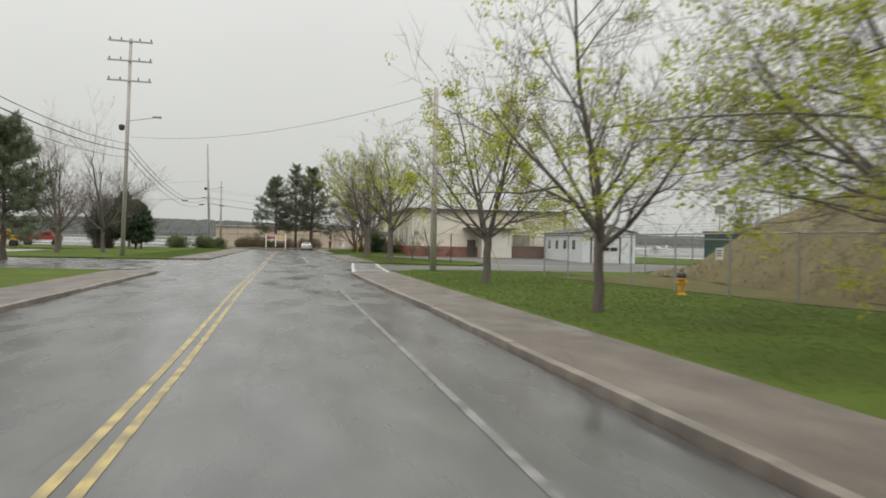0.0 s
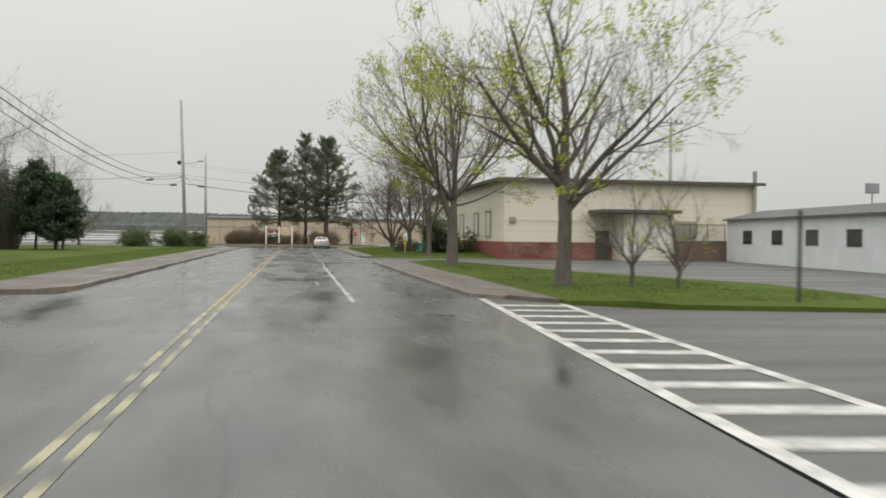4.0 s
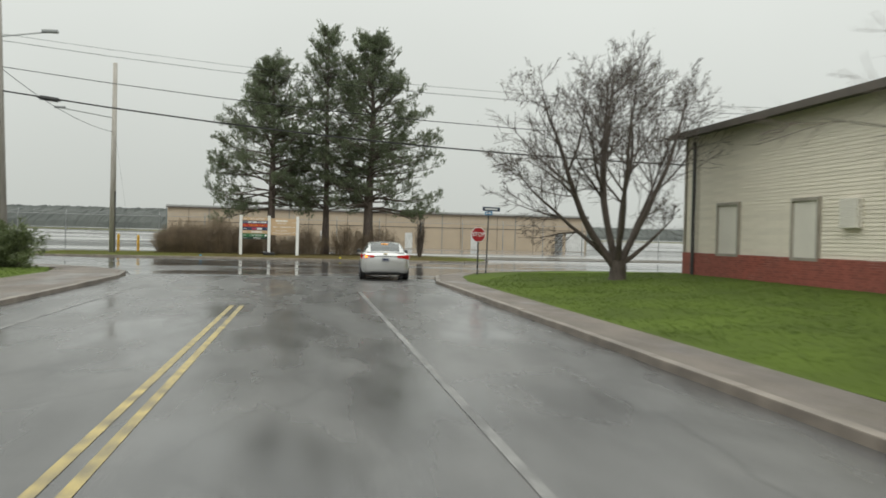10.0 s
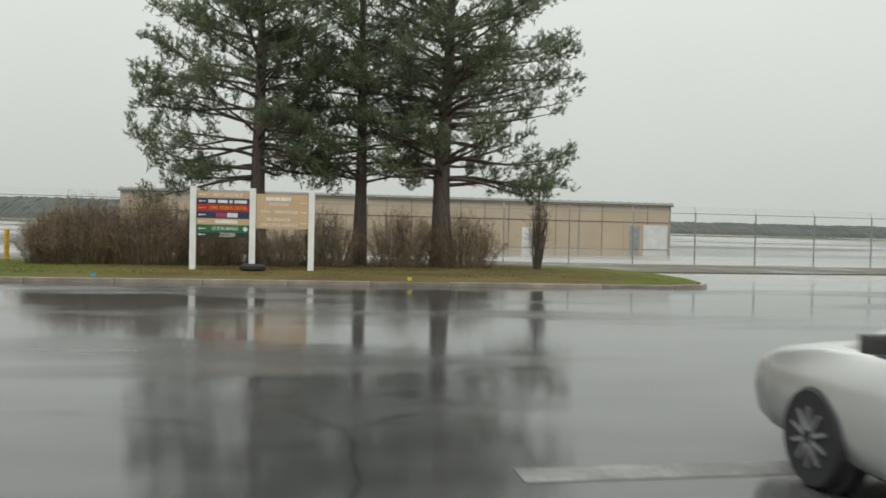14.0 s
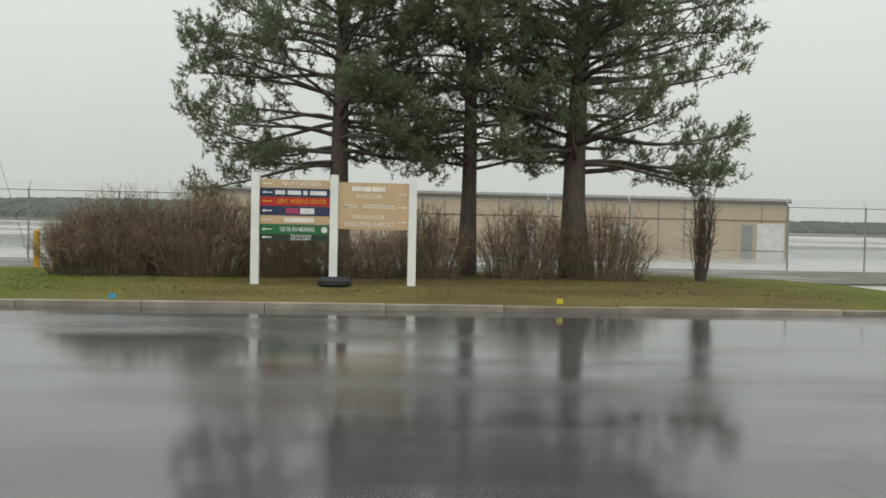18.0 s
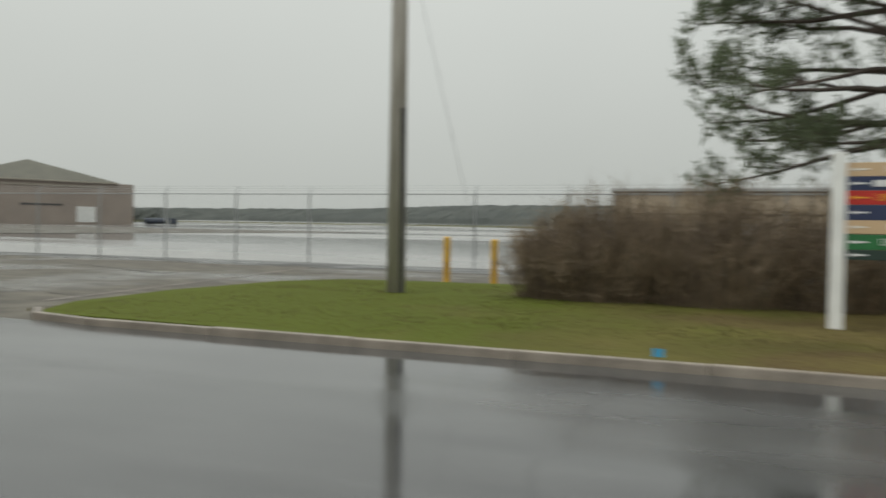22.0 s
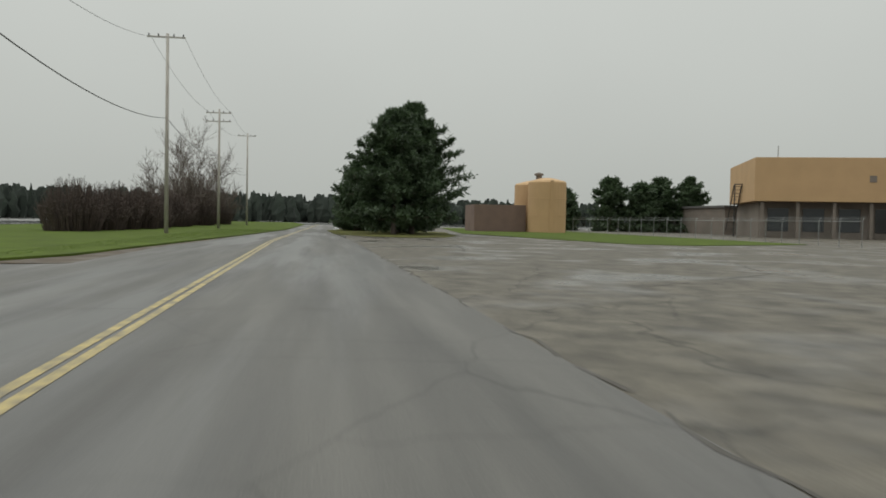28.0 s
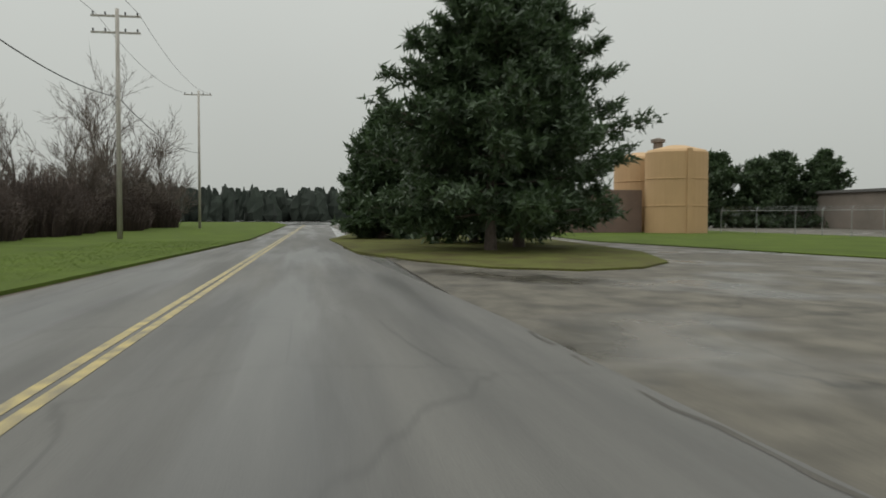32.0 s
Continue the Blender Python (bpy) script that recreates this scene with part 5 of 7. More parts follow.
# boarded windows
for y0, y1, z0, z1 in ((112.35, 113.85, 1.8, 3.62), (107.8, 109.35, 1.75, 3.65), (139.3, 140.7, 1.32, 3.1), (134.6, 135.85, 1.3, 3.07), (118.6, 120.1, 1.78, 3.62)):
    wdw = part("window", boxed(BX + 0.0, BX + 0.055, y0, y1, z0, z1), M_ANNEX, hall, "boarded-over window panel")
    for a, b, c, d in ((y0 - 0.1, y0, z0 - 0.1, z1 + 0.1), (y1, y1 + 0.1, z0 - 0.1, z1 + 0.1), (y0, y1, z1, z1 + 0.1), (y0, y1, z0 - 0.1, z0)):
        part("frame", boxed(BX - 0.06, BX + 0.05, a, b, c, d), M_TRIM, wdw)
part("wall_vent", boxed(BX - 0.14, BX + 0.05, 132.6, 133.4, 2.2, 3.05, 0.02), M_ANNEX, hall, "cream metal vent box")
part("wall_lamp", boxed(15.75, 16.2, BY0 - 0.22, BY0 + 0.02, 2.8, 3.15, 0.03), M_TRIM, hall, "tan wall lamp box")
part("wall_cable", rod((16.2, BY0 - 0.02, 2.95), (21.2, BY0 - 0.02, 2.85), 0.012), M_TRIM, hall)
# small gabled porch
porch = part("porch", boxed(13.4, 13.5, 122.3, 122.4, 0.05, 2.5), M_ANNEX, hall, "small gabled entrance porch on posts")
part("post", boxed(13.4, 13.5, 126.6, 126.7, 0.05, 2.5), M_ANNEX, porch)
part("beam", boxed(13.35, 13.55, 122.0, 127.0, 2.5, 2.62), M_FASCIA, porch)
pr = bmesh.new()
vs = [pr.verts.new(p) for p in ((13.1, 121.9, 2.6), (13.1, 127.1, 2.6), (15.25, 127.1, 2.6), (15.25, 121.9, 2.6), (13.1, 124.5, 3.3), (15.25, 124.5, 3.3), (13.1, 121.9, 2.68), (13.1, 127.1, 2.68), (15.25, 127.1, 2.68), (15.25, 121.9, 2.68))]
for q in ((0, 3, 2, 1), (0, 1, 7, 4, 6), (2, 3, 9, 5, 8), (6, 4, 5, 9), (4, 7, 8, 5), (0, 6, 9, 3), (1, 2, 8, 7)):
    pr.faces.new([vs[k] for k in q])
part("roof", pr, M_ROOF, porch)
part("step", boxed(13.3, 15.2, 122.0, 127.2, 0.1, 0.5, 0.02), M_WALK, porch)
part("door", boxed(BX - 0.03, BX + 0.05, 125.4, 126.5, 0.5, 2.45), M_FASCIA, hall, "dark brown entrance door")
# entrance block and canopy on the near end
part("annex", boxed(23.9, 27.8, 101.3, BY0 + 0.05, -0.05, 3.45), M_ANNEX, hall, "cream flat-roofed entrance block")
part("canopy", boxed(21.9, 28.1, 100.6, BY0 - 0.05, 3.5, 3.75, 0.02), M_FASCIA, hall, "dark flat canopy")
# no real depth here: a flat dark panel paints the recess's shade
part("recess_shade_panel", boxed(22.5, 23.6, BY0 - 0.09, BY0 - 0.045, 0.0, 2.2), M_FASCIA, hall, "flat dark panel for the shade of the entrance recess")
part("grille", boxed(28.6, 30.8, BY0 - 0.07, BY0 + 0.02, 1.7, 3.0), M_TRIM, hall)
part("flue", rod((35.5, BY0 - 0.3, 2.2), (35.5, BY0 - 0.3, 7.0), 0.16, 0.16, 12), M_TRIM, hall)
# yard wall with a railing beside the entrance block
yard = thing("yard_wall", (0, 0, 0), "dark brown block wall topped by a steel railing", "wall")
part("wall", boxed(27.86, 32.3, 101.7, 101.9, -0.05, 1.42), M_REDBLOCK, yard)
part("coping", boxed(27.86, 32.3, 101.66, 101.94, 1.422, 1.5, 0.01), M_FASCIA, yard)
part("rail", rod((27.86, 101.8, 2.72), (32.3, 101.8, 2.72), 0.03), M_DARKMET, yard)
for i in range(4):
    part("post", rod((27.95 + i * 1.42, 101.8, 1.5), (27.95 + i * 1.42, 101.8, 2.74), 0.03, 0.03, 6), M_DARKMET, yard)
for i in range(28):
    part("bar", rod((28.05 + i * 0.15, 101.8, 1.5), (28.05 + i * 0.15, 101.8, 2.7), 0.007, 0.007, 4), M_DARKMET, yard)
for x, y in ((24, 118), (20, 131)):
    part("roof_mast", rod((x, y, BH + 0.1), (x, y, BH + 2.6), 0.06), M_GALV, hall)

# white garage
shed = thing("garage", (29.26, 79.6, -0.02), "low white block garage with shallow gable and roller door", "garage", turn=-7.4)
SX0, SX1, SY0, SY1 = 0.0, 5.4, 0.0, 21.8
gb = bmesh.new()
prof = [(SX0, -0.05), (SX1, -0.05), (SX1, 3.1), ((SX0 + SX1) / 2, 3.7), (SX0, 3.1)]
fr, bk = [gb.verts.new((x, SY0, z)) for x, z in prof], [gb.verts.new((x, SY1, z)) for x, z in prof]
gb.faces.new(fr)
gb.faces.new(bk[::-1])
for i in range(5):
    j = (i + 1) % 5
    gb.faces.new((fr[j], fr[i], bk[i], bk[j]))
part("wall", gb, M_WHITEWALL, shed)
for x0, x1, z0, z1 in ((SX0 - 0.3, (SX0 + SX1) / 2, 3.05, 3.74), ((SX0 + SX1) / 2, SX1 + 0.3, 3.74, 3.05)):
    rb = bmesh.new()
    vs = [rb.verts.new(p) for p in ((x0, SY0 - 0.25, z0), (x1, SY0 - 0.25, z1), (x1, SY1 + 0.2, z1), (x0, SY1 + 0.2, z0), (x0, SY0 - 0.25, z0 + 0.1), (x1, SY0 - 0.25, z1 + 0.1), (x1, SY1 + 0.2, z1 + 0.1), (x0, SY1 + 0.2, z0 + 0.1))]
    for q in ((0, 1, 2, 3), (4, 5, 6, 7), (0, 1, 5, 4), (1, 2, 6, 5), (2, 3, 7, 6), (3, 0, 4, 7)):
        rb.faces.new([vs[i] for i in q])
    part("roof", rb, M_ROOF, shed)
for i in range(4):
    y = 3.25 + i * 4.65
    w_ = part("window", boxed(SX0 - 0.03, SX0 + 0.02, y, y + 1.6, 1.35, 2.3), M_GLASSD, shed, "small dark window")
    part("frame", boxed(SX0 - 0.05, SX0 + 0.01, y - 0.06, y - 0.002, 1.29, 2.36), M_WHITEWALL, w_)
    part("frame", boxed(SX0 - 0.05, SX0 + 0.01, y + 1.602, y + 1.66, 1.29, 2.36), M_WHITEWALL, w_)
rd = part("roller_door", boxed(0.95, 3.75, SY0 - 0.04, SY0 + 0.02, 0.0, 2.45), M_DOORW, shed, "white roller door with dark panes")
for i in range(3):
    part("pane", boxed(1.13 + i * 0.85, 1.87 + i * 0.85, SY0 - 0.05, SY0 - 0.041, 1.22, 1.6), M_GLASSD, rd)
for x in (0.8, 3.77):
    part("jamb", boxed(x, x + 0.13, SY0 - 0.08, SY0 + 0.01, 0, 2.55), M_DARKMET, shed)
part("lintel", boxed(0.8, 3.9, SY0 - 0.08, SY0 + 0.01, 2.552, 2.66), M_DARKMET, shed)

# ---------------------------------------------------------------- airfield hangar across the apron
hb = thing("hangar", (0, 0, 0), "long low tan metal airfield building with white doors", "building")
HY, HX0, HX1 = 234.3, -19.5, 42.7
part("wall", boxed(HX0, HX1, HY, HY + 22, -0.05, 5.2), M_TAN, hb)
for i in range(12):
    x = HX0 + (HX1 - HX0) * i / 11
    part("pilaster", boxed(x - 0.1, x + 0.1, HY - 0.05, HY - 0.002, 0, 5.2), M_TRIM if i % 2 else M_TAN, hb)
part("roof", boxed(HX0 - 0.3, HX1 + 0.3, HY - 0.3, HY + 22.3, 5.21, 5.5, 0.05), M_TANROOF, hb, "pale ribbed metal roof")
part("roller_door", boxed(39.4, 42.4, HY - 0.06, HY - 0.003, 0.0, 2.85), M_DOORW, hb)
part("door", boxed(37.7, 38.9, HY - 0.06, HY - 0.003, 0.0, 2.7), M_GALV, hb)
for x in [HX0 + (HX1 - HX0) * (i + 0.5) / 11 for i in range(11)]:
    part("joint", boxed(x - 0.03, x + 0.03, HY - 0.03, HY - 0.002, 0, 5.15), M_FASCIA, hb)
part("girt_line", boxed(HX0, HX1, HY - 0.06, HY - 0.051, 3.12, 3.2), M_FASCIA, hb, "dark horizontal panel joint")
part("gutter", boxed(HX0 - 0.3, HX1 + 0.3, HY - 0.36, HY - 0.302, 5.08, 5.24), M_FASCIA, hb, "dark eaves gutter")
for i in range(60):
    x = HX0 + (HX1 - HX0) * i / 59
    part("roof_rib", boxed(x - 0.05, x + 0.05, HY - 0.34, HY + 0.4, 5.5, 5.56), M_TANROOF, hb)
for x in (14.5, 24.5, 2.0, -8.0):
    part("door", boxed(x, x + 1.1, HY - 0.07, HY - 0.051, 0.0, 2.3), M_DOORW, hb)

# ---------------------------------------------------------------- terminal with overhanging upper storey
term = thing("terminal", (-174.3, 225.7, 0), "ochre terminal building with overhanging upper storey", "building", turn=math.degrees(math.atan2(41.8, 14.5)))
TL = 44.2
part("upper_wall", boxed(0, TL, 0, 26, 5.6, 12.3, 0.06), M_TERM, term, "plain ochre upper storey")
# wall and columns below: the overhang's shade is put into their darker colour
part("lower_wall", boxed(1.2, TL - 1.0, 3.0, 25, -0.1, 5.59), M_TERM2, term, "ground floor coloured dark grey-brown for the overhang's shade")
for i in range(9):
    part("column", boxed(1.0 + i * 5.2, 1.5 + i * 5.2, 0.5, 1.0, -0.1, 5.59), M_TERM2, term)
for i in range(6):
    part("window", boxed(2.5 + i * 5.2, 5.6 + i * 5.2, 2.9, 2.98, 1.0, 4.6), M_GLASSD, term)
part("garage_door", boxed(33.0, 38.0, 2.88, 2.98, 0, 3.2), M_ANNEX, term, "cream roller door")
part("vent", boxed(20.5, 22.4, -0.08, 0.0, 6.3, 8.3), M_TERM2, term)
part("vent", boxed(16.3, 17.3, -0.08, 0.0, 8.6, 9.6), M_TERM2, term)
for x in (37.0, 40.5):
    part("exhaust_stack", lathe([(0.55, 12.3), (0.55, 15.4), (0.62, 15.45), (0.62, 15.6)], 14), M_GALV, term).location = (x, 8, 0)
# outside stair on the end wall
stair = part("stair", boxed(-1.3, -0.02, 11.5, 12.0, 8.6, 8.75), M_DARKMET, term, "dark steel outside stair")
for i in range(14):
    part("tread", boxed(-1.3, -0.1, 12.0 + i * 0.6, 12.5 + i * 0.6, 8.3 - i * 0.55, 8.36 - i * 0.55), M_DARKMET, stair)
for x in (-1.3, -0.1):
    part("stringer", rod((x, 12.0, 8.5), (x, 20.4, 0.8), 0.09), M_DARKMET, stair)
part("support", rod((-1.2, 11.8, 0), (-1.2, 11.8, 8.6), 0.1), M_DARKMET, stair)
for x in (4, 20):
    part("roof_mast", rod((x, 4, 12.3), (x, 4, 14.4), 0.07), M_GALV, term)

# big gabled hangar
big = thing("large_hangar", (-265, 356, 0), "very large grey-brown hangar with low hipped roof", "building", turn=-21.1)
part("wall", boxed(-26, 0, 0, 55.8, -0.1, 16.4), M_HANG, big)
rf = bmesh.new()
vs = [rf.verts.new(p) for p in ((0.8, -0.6, 16.42), (0.8, 56.4, 16.42), (-26.8, 56.4, 16.42), (-26.8, -0.6, 16.42), (-13.5, 27.6, 24.4))]
for q in ((0, 1, 4), (1, 2, 4), (2, 3, 4), (3, 0, 4), (3, 2, 1, 0)):
    rf.faces.new([vs[i] for i in q])
part("roof", rf, M_HROOF, big)
part("fascia", boxed(0.805, 0.95, -0.6, 56.4, 15.9, 16.5), M_TRIM, big, "pale fascia under the eave")
part("annex", boxed(-22, 0, 55.81, 62.8, -0.1, 16.1), M_HANG, big, "flat-roofed end bay")
part("roller_door", boxed(0.01, 0.2, 40.4, 47.6, 1.0, 6.9), M_DOORW, big)
part("door_slot", boxed(0.01, 0.2, 20.2, 35.0, 7.1, 7.7), M_DARKMET, big)
part("door_track", boxed(0.01, 0.3, 2.0, 50.0, 14.2, 14.7), M_TRIM, big)
for i in range(9):
    part("rib", boxed(0.005, 0.12, 2.4 + i * 6.1, 2.55 + i * 6.1, 0.0, 14.1), M_HANG, big)
wing = thing("hangar_wing", (0, 0, 0), "tan side building with two rows of windows", "building")
part("wall", boxed(-280, -266, 300, 355.3, -0.1, 15.2), M_TAN, wing)
part("parapet", boxed(-280.2, -265.8, 299.8, 355.35, 15.21, 15.7), M_TRIM, wing)
for i in range(10):
    for z in (4.0, 10.4):
        part("window", boxed(-265.99, -265.9, 344 - i * 4.2, 346.6 - i * 4.2, z, z + 2.2), M_GLASSD, wing)

# floodlight mast beside the apron
fm = thing("floodlight_mast", (88.3, 158.8, 0), "tall grey floodlight mast beside the apron", "street lamp")
part("mast", rod((0, 0, -0.1), (0, 0, 9.4), 0.14, 0.1, 8), M_GALV, fm)
part("lamp_head", boxed(-1.0, 1.0, -0.35, 0.35, 9.0, 10.6, 0.1), M_GALV, fm)

# tank truck parked beyond the hangar
M_NAVY = mat("dark_blue_paint", (0.03, 0.04, 0.065), (0.02, 0.026, 0.04), rough=0.4, scale=1, bump=0.05)
tt = thing("parked_truck", (-233, 420, 0), "dark blue tank truck parked beside the hangar", "truck", turn=42)
part("tank", rod((-6.5, 0, 2.0), (2.2, 0, 2.0), 1.15, 1.15, 14), M_NAVY, tt)
part("chassis", boxed(-6.6, 6.0, -1.0, 1.0, 0.6, 0.95, 0.05), M_DARKMET, tt)
cab = part("cab", boxed(3.0, 5.9, -1.2, 1.2, 0.96, 3.1, 0.2), M_NAVY, tt)
part("windscreen", boxed(5.905, 5.95, -1.0, 1.0, 1.9, 2.8, 0.03), M_GLASSD, cab)
for x in (-5.2, -3.9, 4.4):
    for y in (-1.1, 0.8):
        part("wheel", rod((x, y, 0.5), (x, y + 0.3, 0.5), 0.5, 0.5, 14), M_DARKMET, tt)

# green shed beyond the field
M_GREENSHED = mat("dark_green_metal", (0.025, 0.06, 0.05), (0.017, 0.042, 0.035), rough=0.55, scale=0.6, fine=8, bump=0.05)
gs = thing("shed", (48.6, 79.4, 0), "low dark green metal shed beyond the field", "shed", turn=-35)
part("wall", boxed(-5.2, 5.2, -2.0, 2.0, -0.1, 3.3), M_GREENSHED, gs)
part("roof", boxed(-5.4, 5.4, -2.2, 2.2, 3.302, 3.5, 0.03), M_ROOF, gs)
for i in range(8):
    part("rib", boxed(-4.9 + i * 1.38, -4.82 + i * 1.38, -2.05, -2.003, 0, 3.2), M_GREENSHED, gs)
part("door", boxed(1.2, 3.6, -2.06, -2.004, 0, 2.6), M_GREENSHED, gs)


def light_aircraft(x, y, turn):
    t = thing("light_aircraft", (x, y, 0), "small white parked propeller aircraft on the far apron", "aircraft", "parked aircraft", turn=turn)
    part("fuselage", loft([(yy, [(w * 0.5, z0), (w, (z0 + z1) / 2), (w * 0.6, z1), (0.001, z1)]) for yy, w, z0, z1 in ((-3.6, 0.08, 1.1, 1.4), (-2.0, 0.32, 0.95, 1.5), (-0.4, 0.55, 0.75, 2.05), (0.8, 0.56, 0.7, 2.1), (1.6, 0.5, 0.75, 1.55), (2.7, 0.3, 0.85, 1.4))], None), M_DOORW, t, smooth=True)
    part("wing", boxed(-5.0, 5.0, -0.2, 1.2, 2.11, 2.25, 0.05), M_DOORW, t)
    part("tailplane", boxed(-1.6, 1.6, -3.7, -3.0, 1.3, 1.38, 0.02), M_DOORW, t)
    part("fin", boxed(-0.05, 0.05, -3.8, -3.0, 1.38, 2.5, 0.02), M_DOORW, t)
    for px, py in ((-0.9, 0.2), (0.9, 0.2), (0, 2.0)):
        wl_ = part("wheel", lathe([(0.08, -0.08), (0.2, -0.08), (0.22, 0), (0.2, 0.08), (0.08, 0.08)], 12), M_TYRE, t)
        wl_.matrix_basis = pose(px, py, 0.2, 0, 90, 0)
        part("strut", rod((px, py, 0.25), (px * 0.5, py, 0.9), 0.04), M_DOORW, t)
    return t


# ---------------------------------------------------------------- tan tower by the road
tw = thing("storage_tank", (0, 0, 0), "pair of tan storage tanks beside a low brown building", "tank")
for x, y, r, h in ((-186.2, 196.2, 3.1, 8.1), (-193.4, 195.4, 2.9, 7.9)):
    tk = part("tank", lathe([(r, -0.05), (r, h), (r * 0.93, h + 0.25), (r * 0.3, h + 0.75), (0.25, h + 0.8)], 32), M_TERM, tw, "tan round tank")
    tk.location = (x, y, 0)
    for q in (2.7, 5.4):
        part("band", lathe([(r + 0.02, q), (r + 0.05, q + 0.02), (r + 0.05, q + 0.12), (r + 0.02, q + 0.14)], 32), M_TERM, tk)
part("vent", lathe([(0.5, 8.3), (0.5, 9.4), (0.75, 9.45), (0.75, 9.75), (0.1, 9.95)], 14), M_TERM2, tw, "dark roof vent").location = (-189.4, 195.6, 0)
part("ladder", boxed(-183.2, -183.0, 195.9, 196.4, 0, 8.4), M_TERM, tw)
part("low_building", boxed(-196, -187.2, 184.4, 193.0, -0.05, 4.4, 0.05), M_REDBLOCK, tw, "low brown brick block")
lb_ = thing("low_building", (0, 0, 0), "low brown brick building beyond the lot", "building")
part("wall", boxed(-232, -204, 236, 262, -0.05, 5.2), M_TERM2, lb_)
part("roof", boxed(-232.4, -203.6, 235.6, 262.4, 5.21, 5.6), M_ROOF, lb_)

# ---------------------------------------------------------------- utility poles and wires
def pole(x, y, height, label, arms=(), lamp=None, r=0.19, pipe=None, transformer=None, lean=0.0):
    t = thing("utility_pole", (x, y, 0), label, "utility pole", "utility poles")
    t.matrix_basis = pose(x, y, 0, 0, lean, 0)
    part("shaft", rod((0, 0, -0.3), (0, 0, height), r, r * 0.66, 16), M_POLE, t, smooth=True)
    for z, half, along in arms:
        dx, dy = (half, 0) if along == 'x' else (0, half)
        arm = part("crossarm", boxed(-dx - 0.06, dx + 0.06, -dy - 0.18, dy - 0.06 if dy == 0 else dy, z - 0.06, z + 0.06), M_POLE, t)
        for s in (-1, -0.45, 0.45, 1):
            part("insulator", boxed(dx * s * 0.95 - 0.05, dx * s * 0.95 + 0.05, dy * s * 0.95 - 0.17, dy * s * 0.95 - 0.07, z + 0.061, z + 0.28, 0.02), M_DARKMET, arm)
    if lamp:
        z, rx, ry = lamp
        lm = part("lamp_arm", rod((0, 0, z), (rx, ry, z + 0.35), 0.035), M_GALV, t)
        part("lamp_head", boxed(rx - 0.35 if abs(rx) > abs(ry) else rx - 0.13, rx + 0.35 if abs(rx) > abs(ry) else rx + 0.13, ry - 0.13 if abs(rx) > abs(ry) else ry - 0.35, ry + 0.13 if abs(rx) > abs(ry) else ry + 0.35, z + 0.3, z + 0.45, 0.04), M_GALV, lm)
    if transformer:
        tr = part("floodlight", lathe([(0.12, 0), (0.24, 0.1), (0.26, 0.4), (0.1, 0.5)], 12), M_DARKMET, t)
        tr.location = (-0.45, 0, transformer)
    if pipe:
        part("conduit", rod((0.17, -0.1, 0), (0.17, -0.1, pipe), 0.06), M_DARKMET, t)
    return t


pole(-13.5, 72.1, 18.1, "tall weathered wooden utility pole with three crossarms", ((17.85, 1.7, 'x'), (16.25, 1.7, 'x'), (14.6, 1.68, 'x')), lamp=(11.3, 2.4, -0.6), transformer=10.5, lean=1.27)
pole(-13.87, 152.8, 18.6, "tall weathered wooden utility pole with street lamp", (), lamp=(10.45, 2.2, 0.3), transformer=10.4, r=0.24, lean=-2.0)
pole(-13.62, 173.5, 13.5, "leaning-grey wooden utility pole with conduit on the lawn", (), pipe=4.4, lamp=(9.6, -3.2, -1.6), r=0.225)
pole(8.1, 46.3, 10.5, "grey wooden utility pole beside the driveway", (), r=0.2)
pole(-80.4, 148.5, 16.5, "wooden utility pole with street lamp on the verge", (), lamp=(11.0, 0.5, 2.6), transformer=10.6)
pole(-129.2, 147.0, 17.2, "wooden utility pole with crossarm on the verge", ((16.9, 1.5, 'y'),))
pole(-165.6, 146.8, 15.5, "wooden utility pole with double crossarm on the verge", ((15.0, 1.5, 'y'), (13.9, 1.5, 'y')))
pole(-214.6, 145.8, 17.3, "far wooden utility pole with crossarm on the verge", ((16.8, 1.6, 'y'),))
pole(-56.6, 178.3, 9.25, "short weathered pole standing in the lot", (), r=0.17)
pole(33.0, 113.0, 12.5, "wooden utility pole behind the cream building", ((12.0, 1.0, 'x'),))
pole(48.2, 75.0, 9.9, "thin grey pole standing beyond the embankment", (), r=0.13)
pole(49.4, 75.0, 10.2, "thin grey pole standing beyond the embankment", (), r=0.13)
pole(27.5, 140.0, 13.0, "wooden utility pole behind the cream building", ((12.6, 1.0, 'x'),))


def cable(a, b, sag, r=0.016, label="black overhead cable strung between poles"):
    ob = part("overhead_cable", sagging(a, b, sag, r), M_WIRE)
    return tagged(ob, label, "cable", "overhead cables")


for z, r in ((8.9, 0.03), (9.4, 0.02), (8.3, 0.02)):
    cable((-13.1, 72.1, z), (-14.3, 152.8, z), 2.2, r)
    cable((-13.1, 72.1, z), (-12.2, 0, z), 1.6, r)
cable((-13.0, 72.1, 10.0), (8.1, 46.3, 10.2), 1.0, 0.012)
for dz, r in ((0.0, 0.045), (1.1, 0.022), (2.3, 0.014), (2.6, 0.01)):
    cable((-14.3, 152.8, 8.0 + dz), (55.4, 146.7, 7.3 + dz * 1.1), 2.17 - dz * 0.1, r)
cable((-14.3, 152.8, 9.0), (-80.4, 148.5, 9.0), 1.4, 0.03)
cable((-14.3, 152.8, 12.0), (-80.4, 148.5, 11.5), 1.4, 0.016)
cable((-14.3, 152.8, 9.2), (-13.62, 173.5, 8.6), 0.5, 0.016)
cable((-80.4, 148.5, 9.0), (-129.2, 147.0, 10.0), 1.2, 0.03)
cable((-80.4, 148.5, 11.5), (-129.2, 147.0, 16.9), 1.4, 0.014)
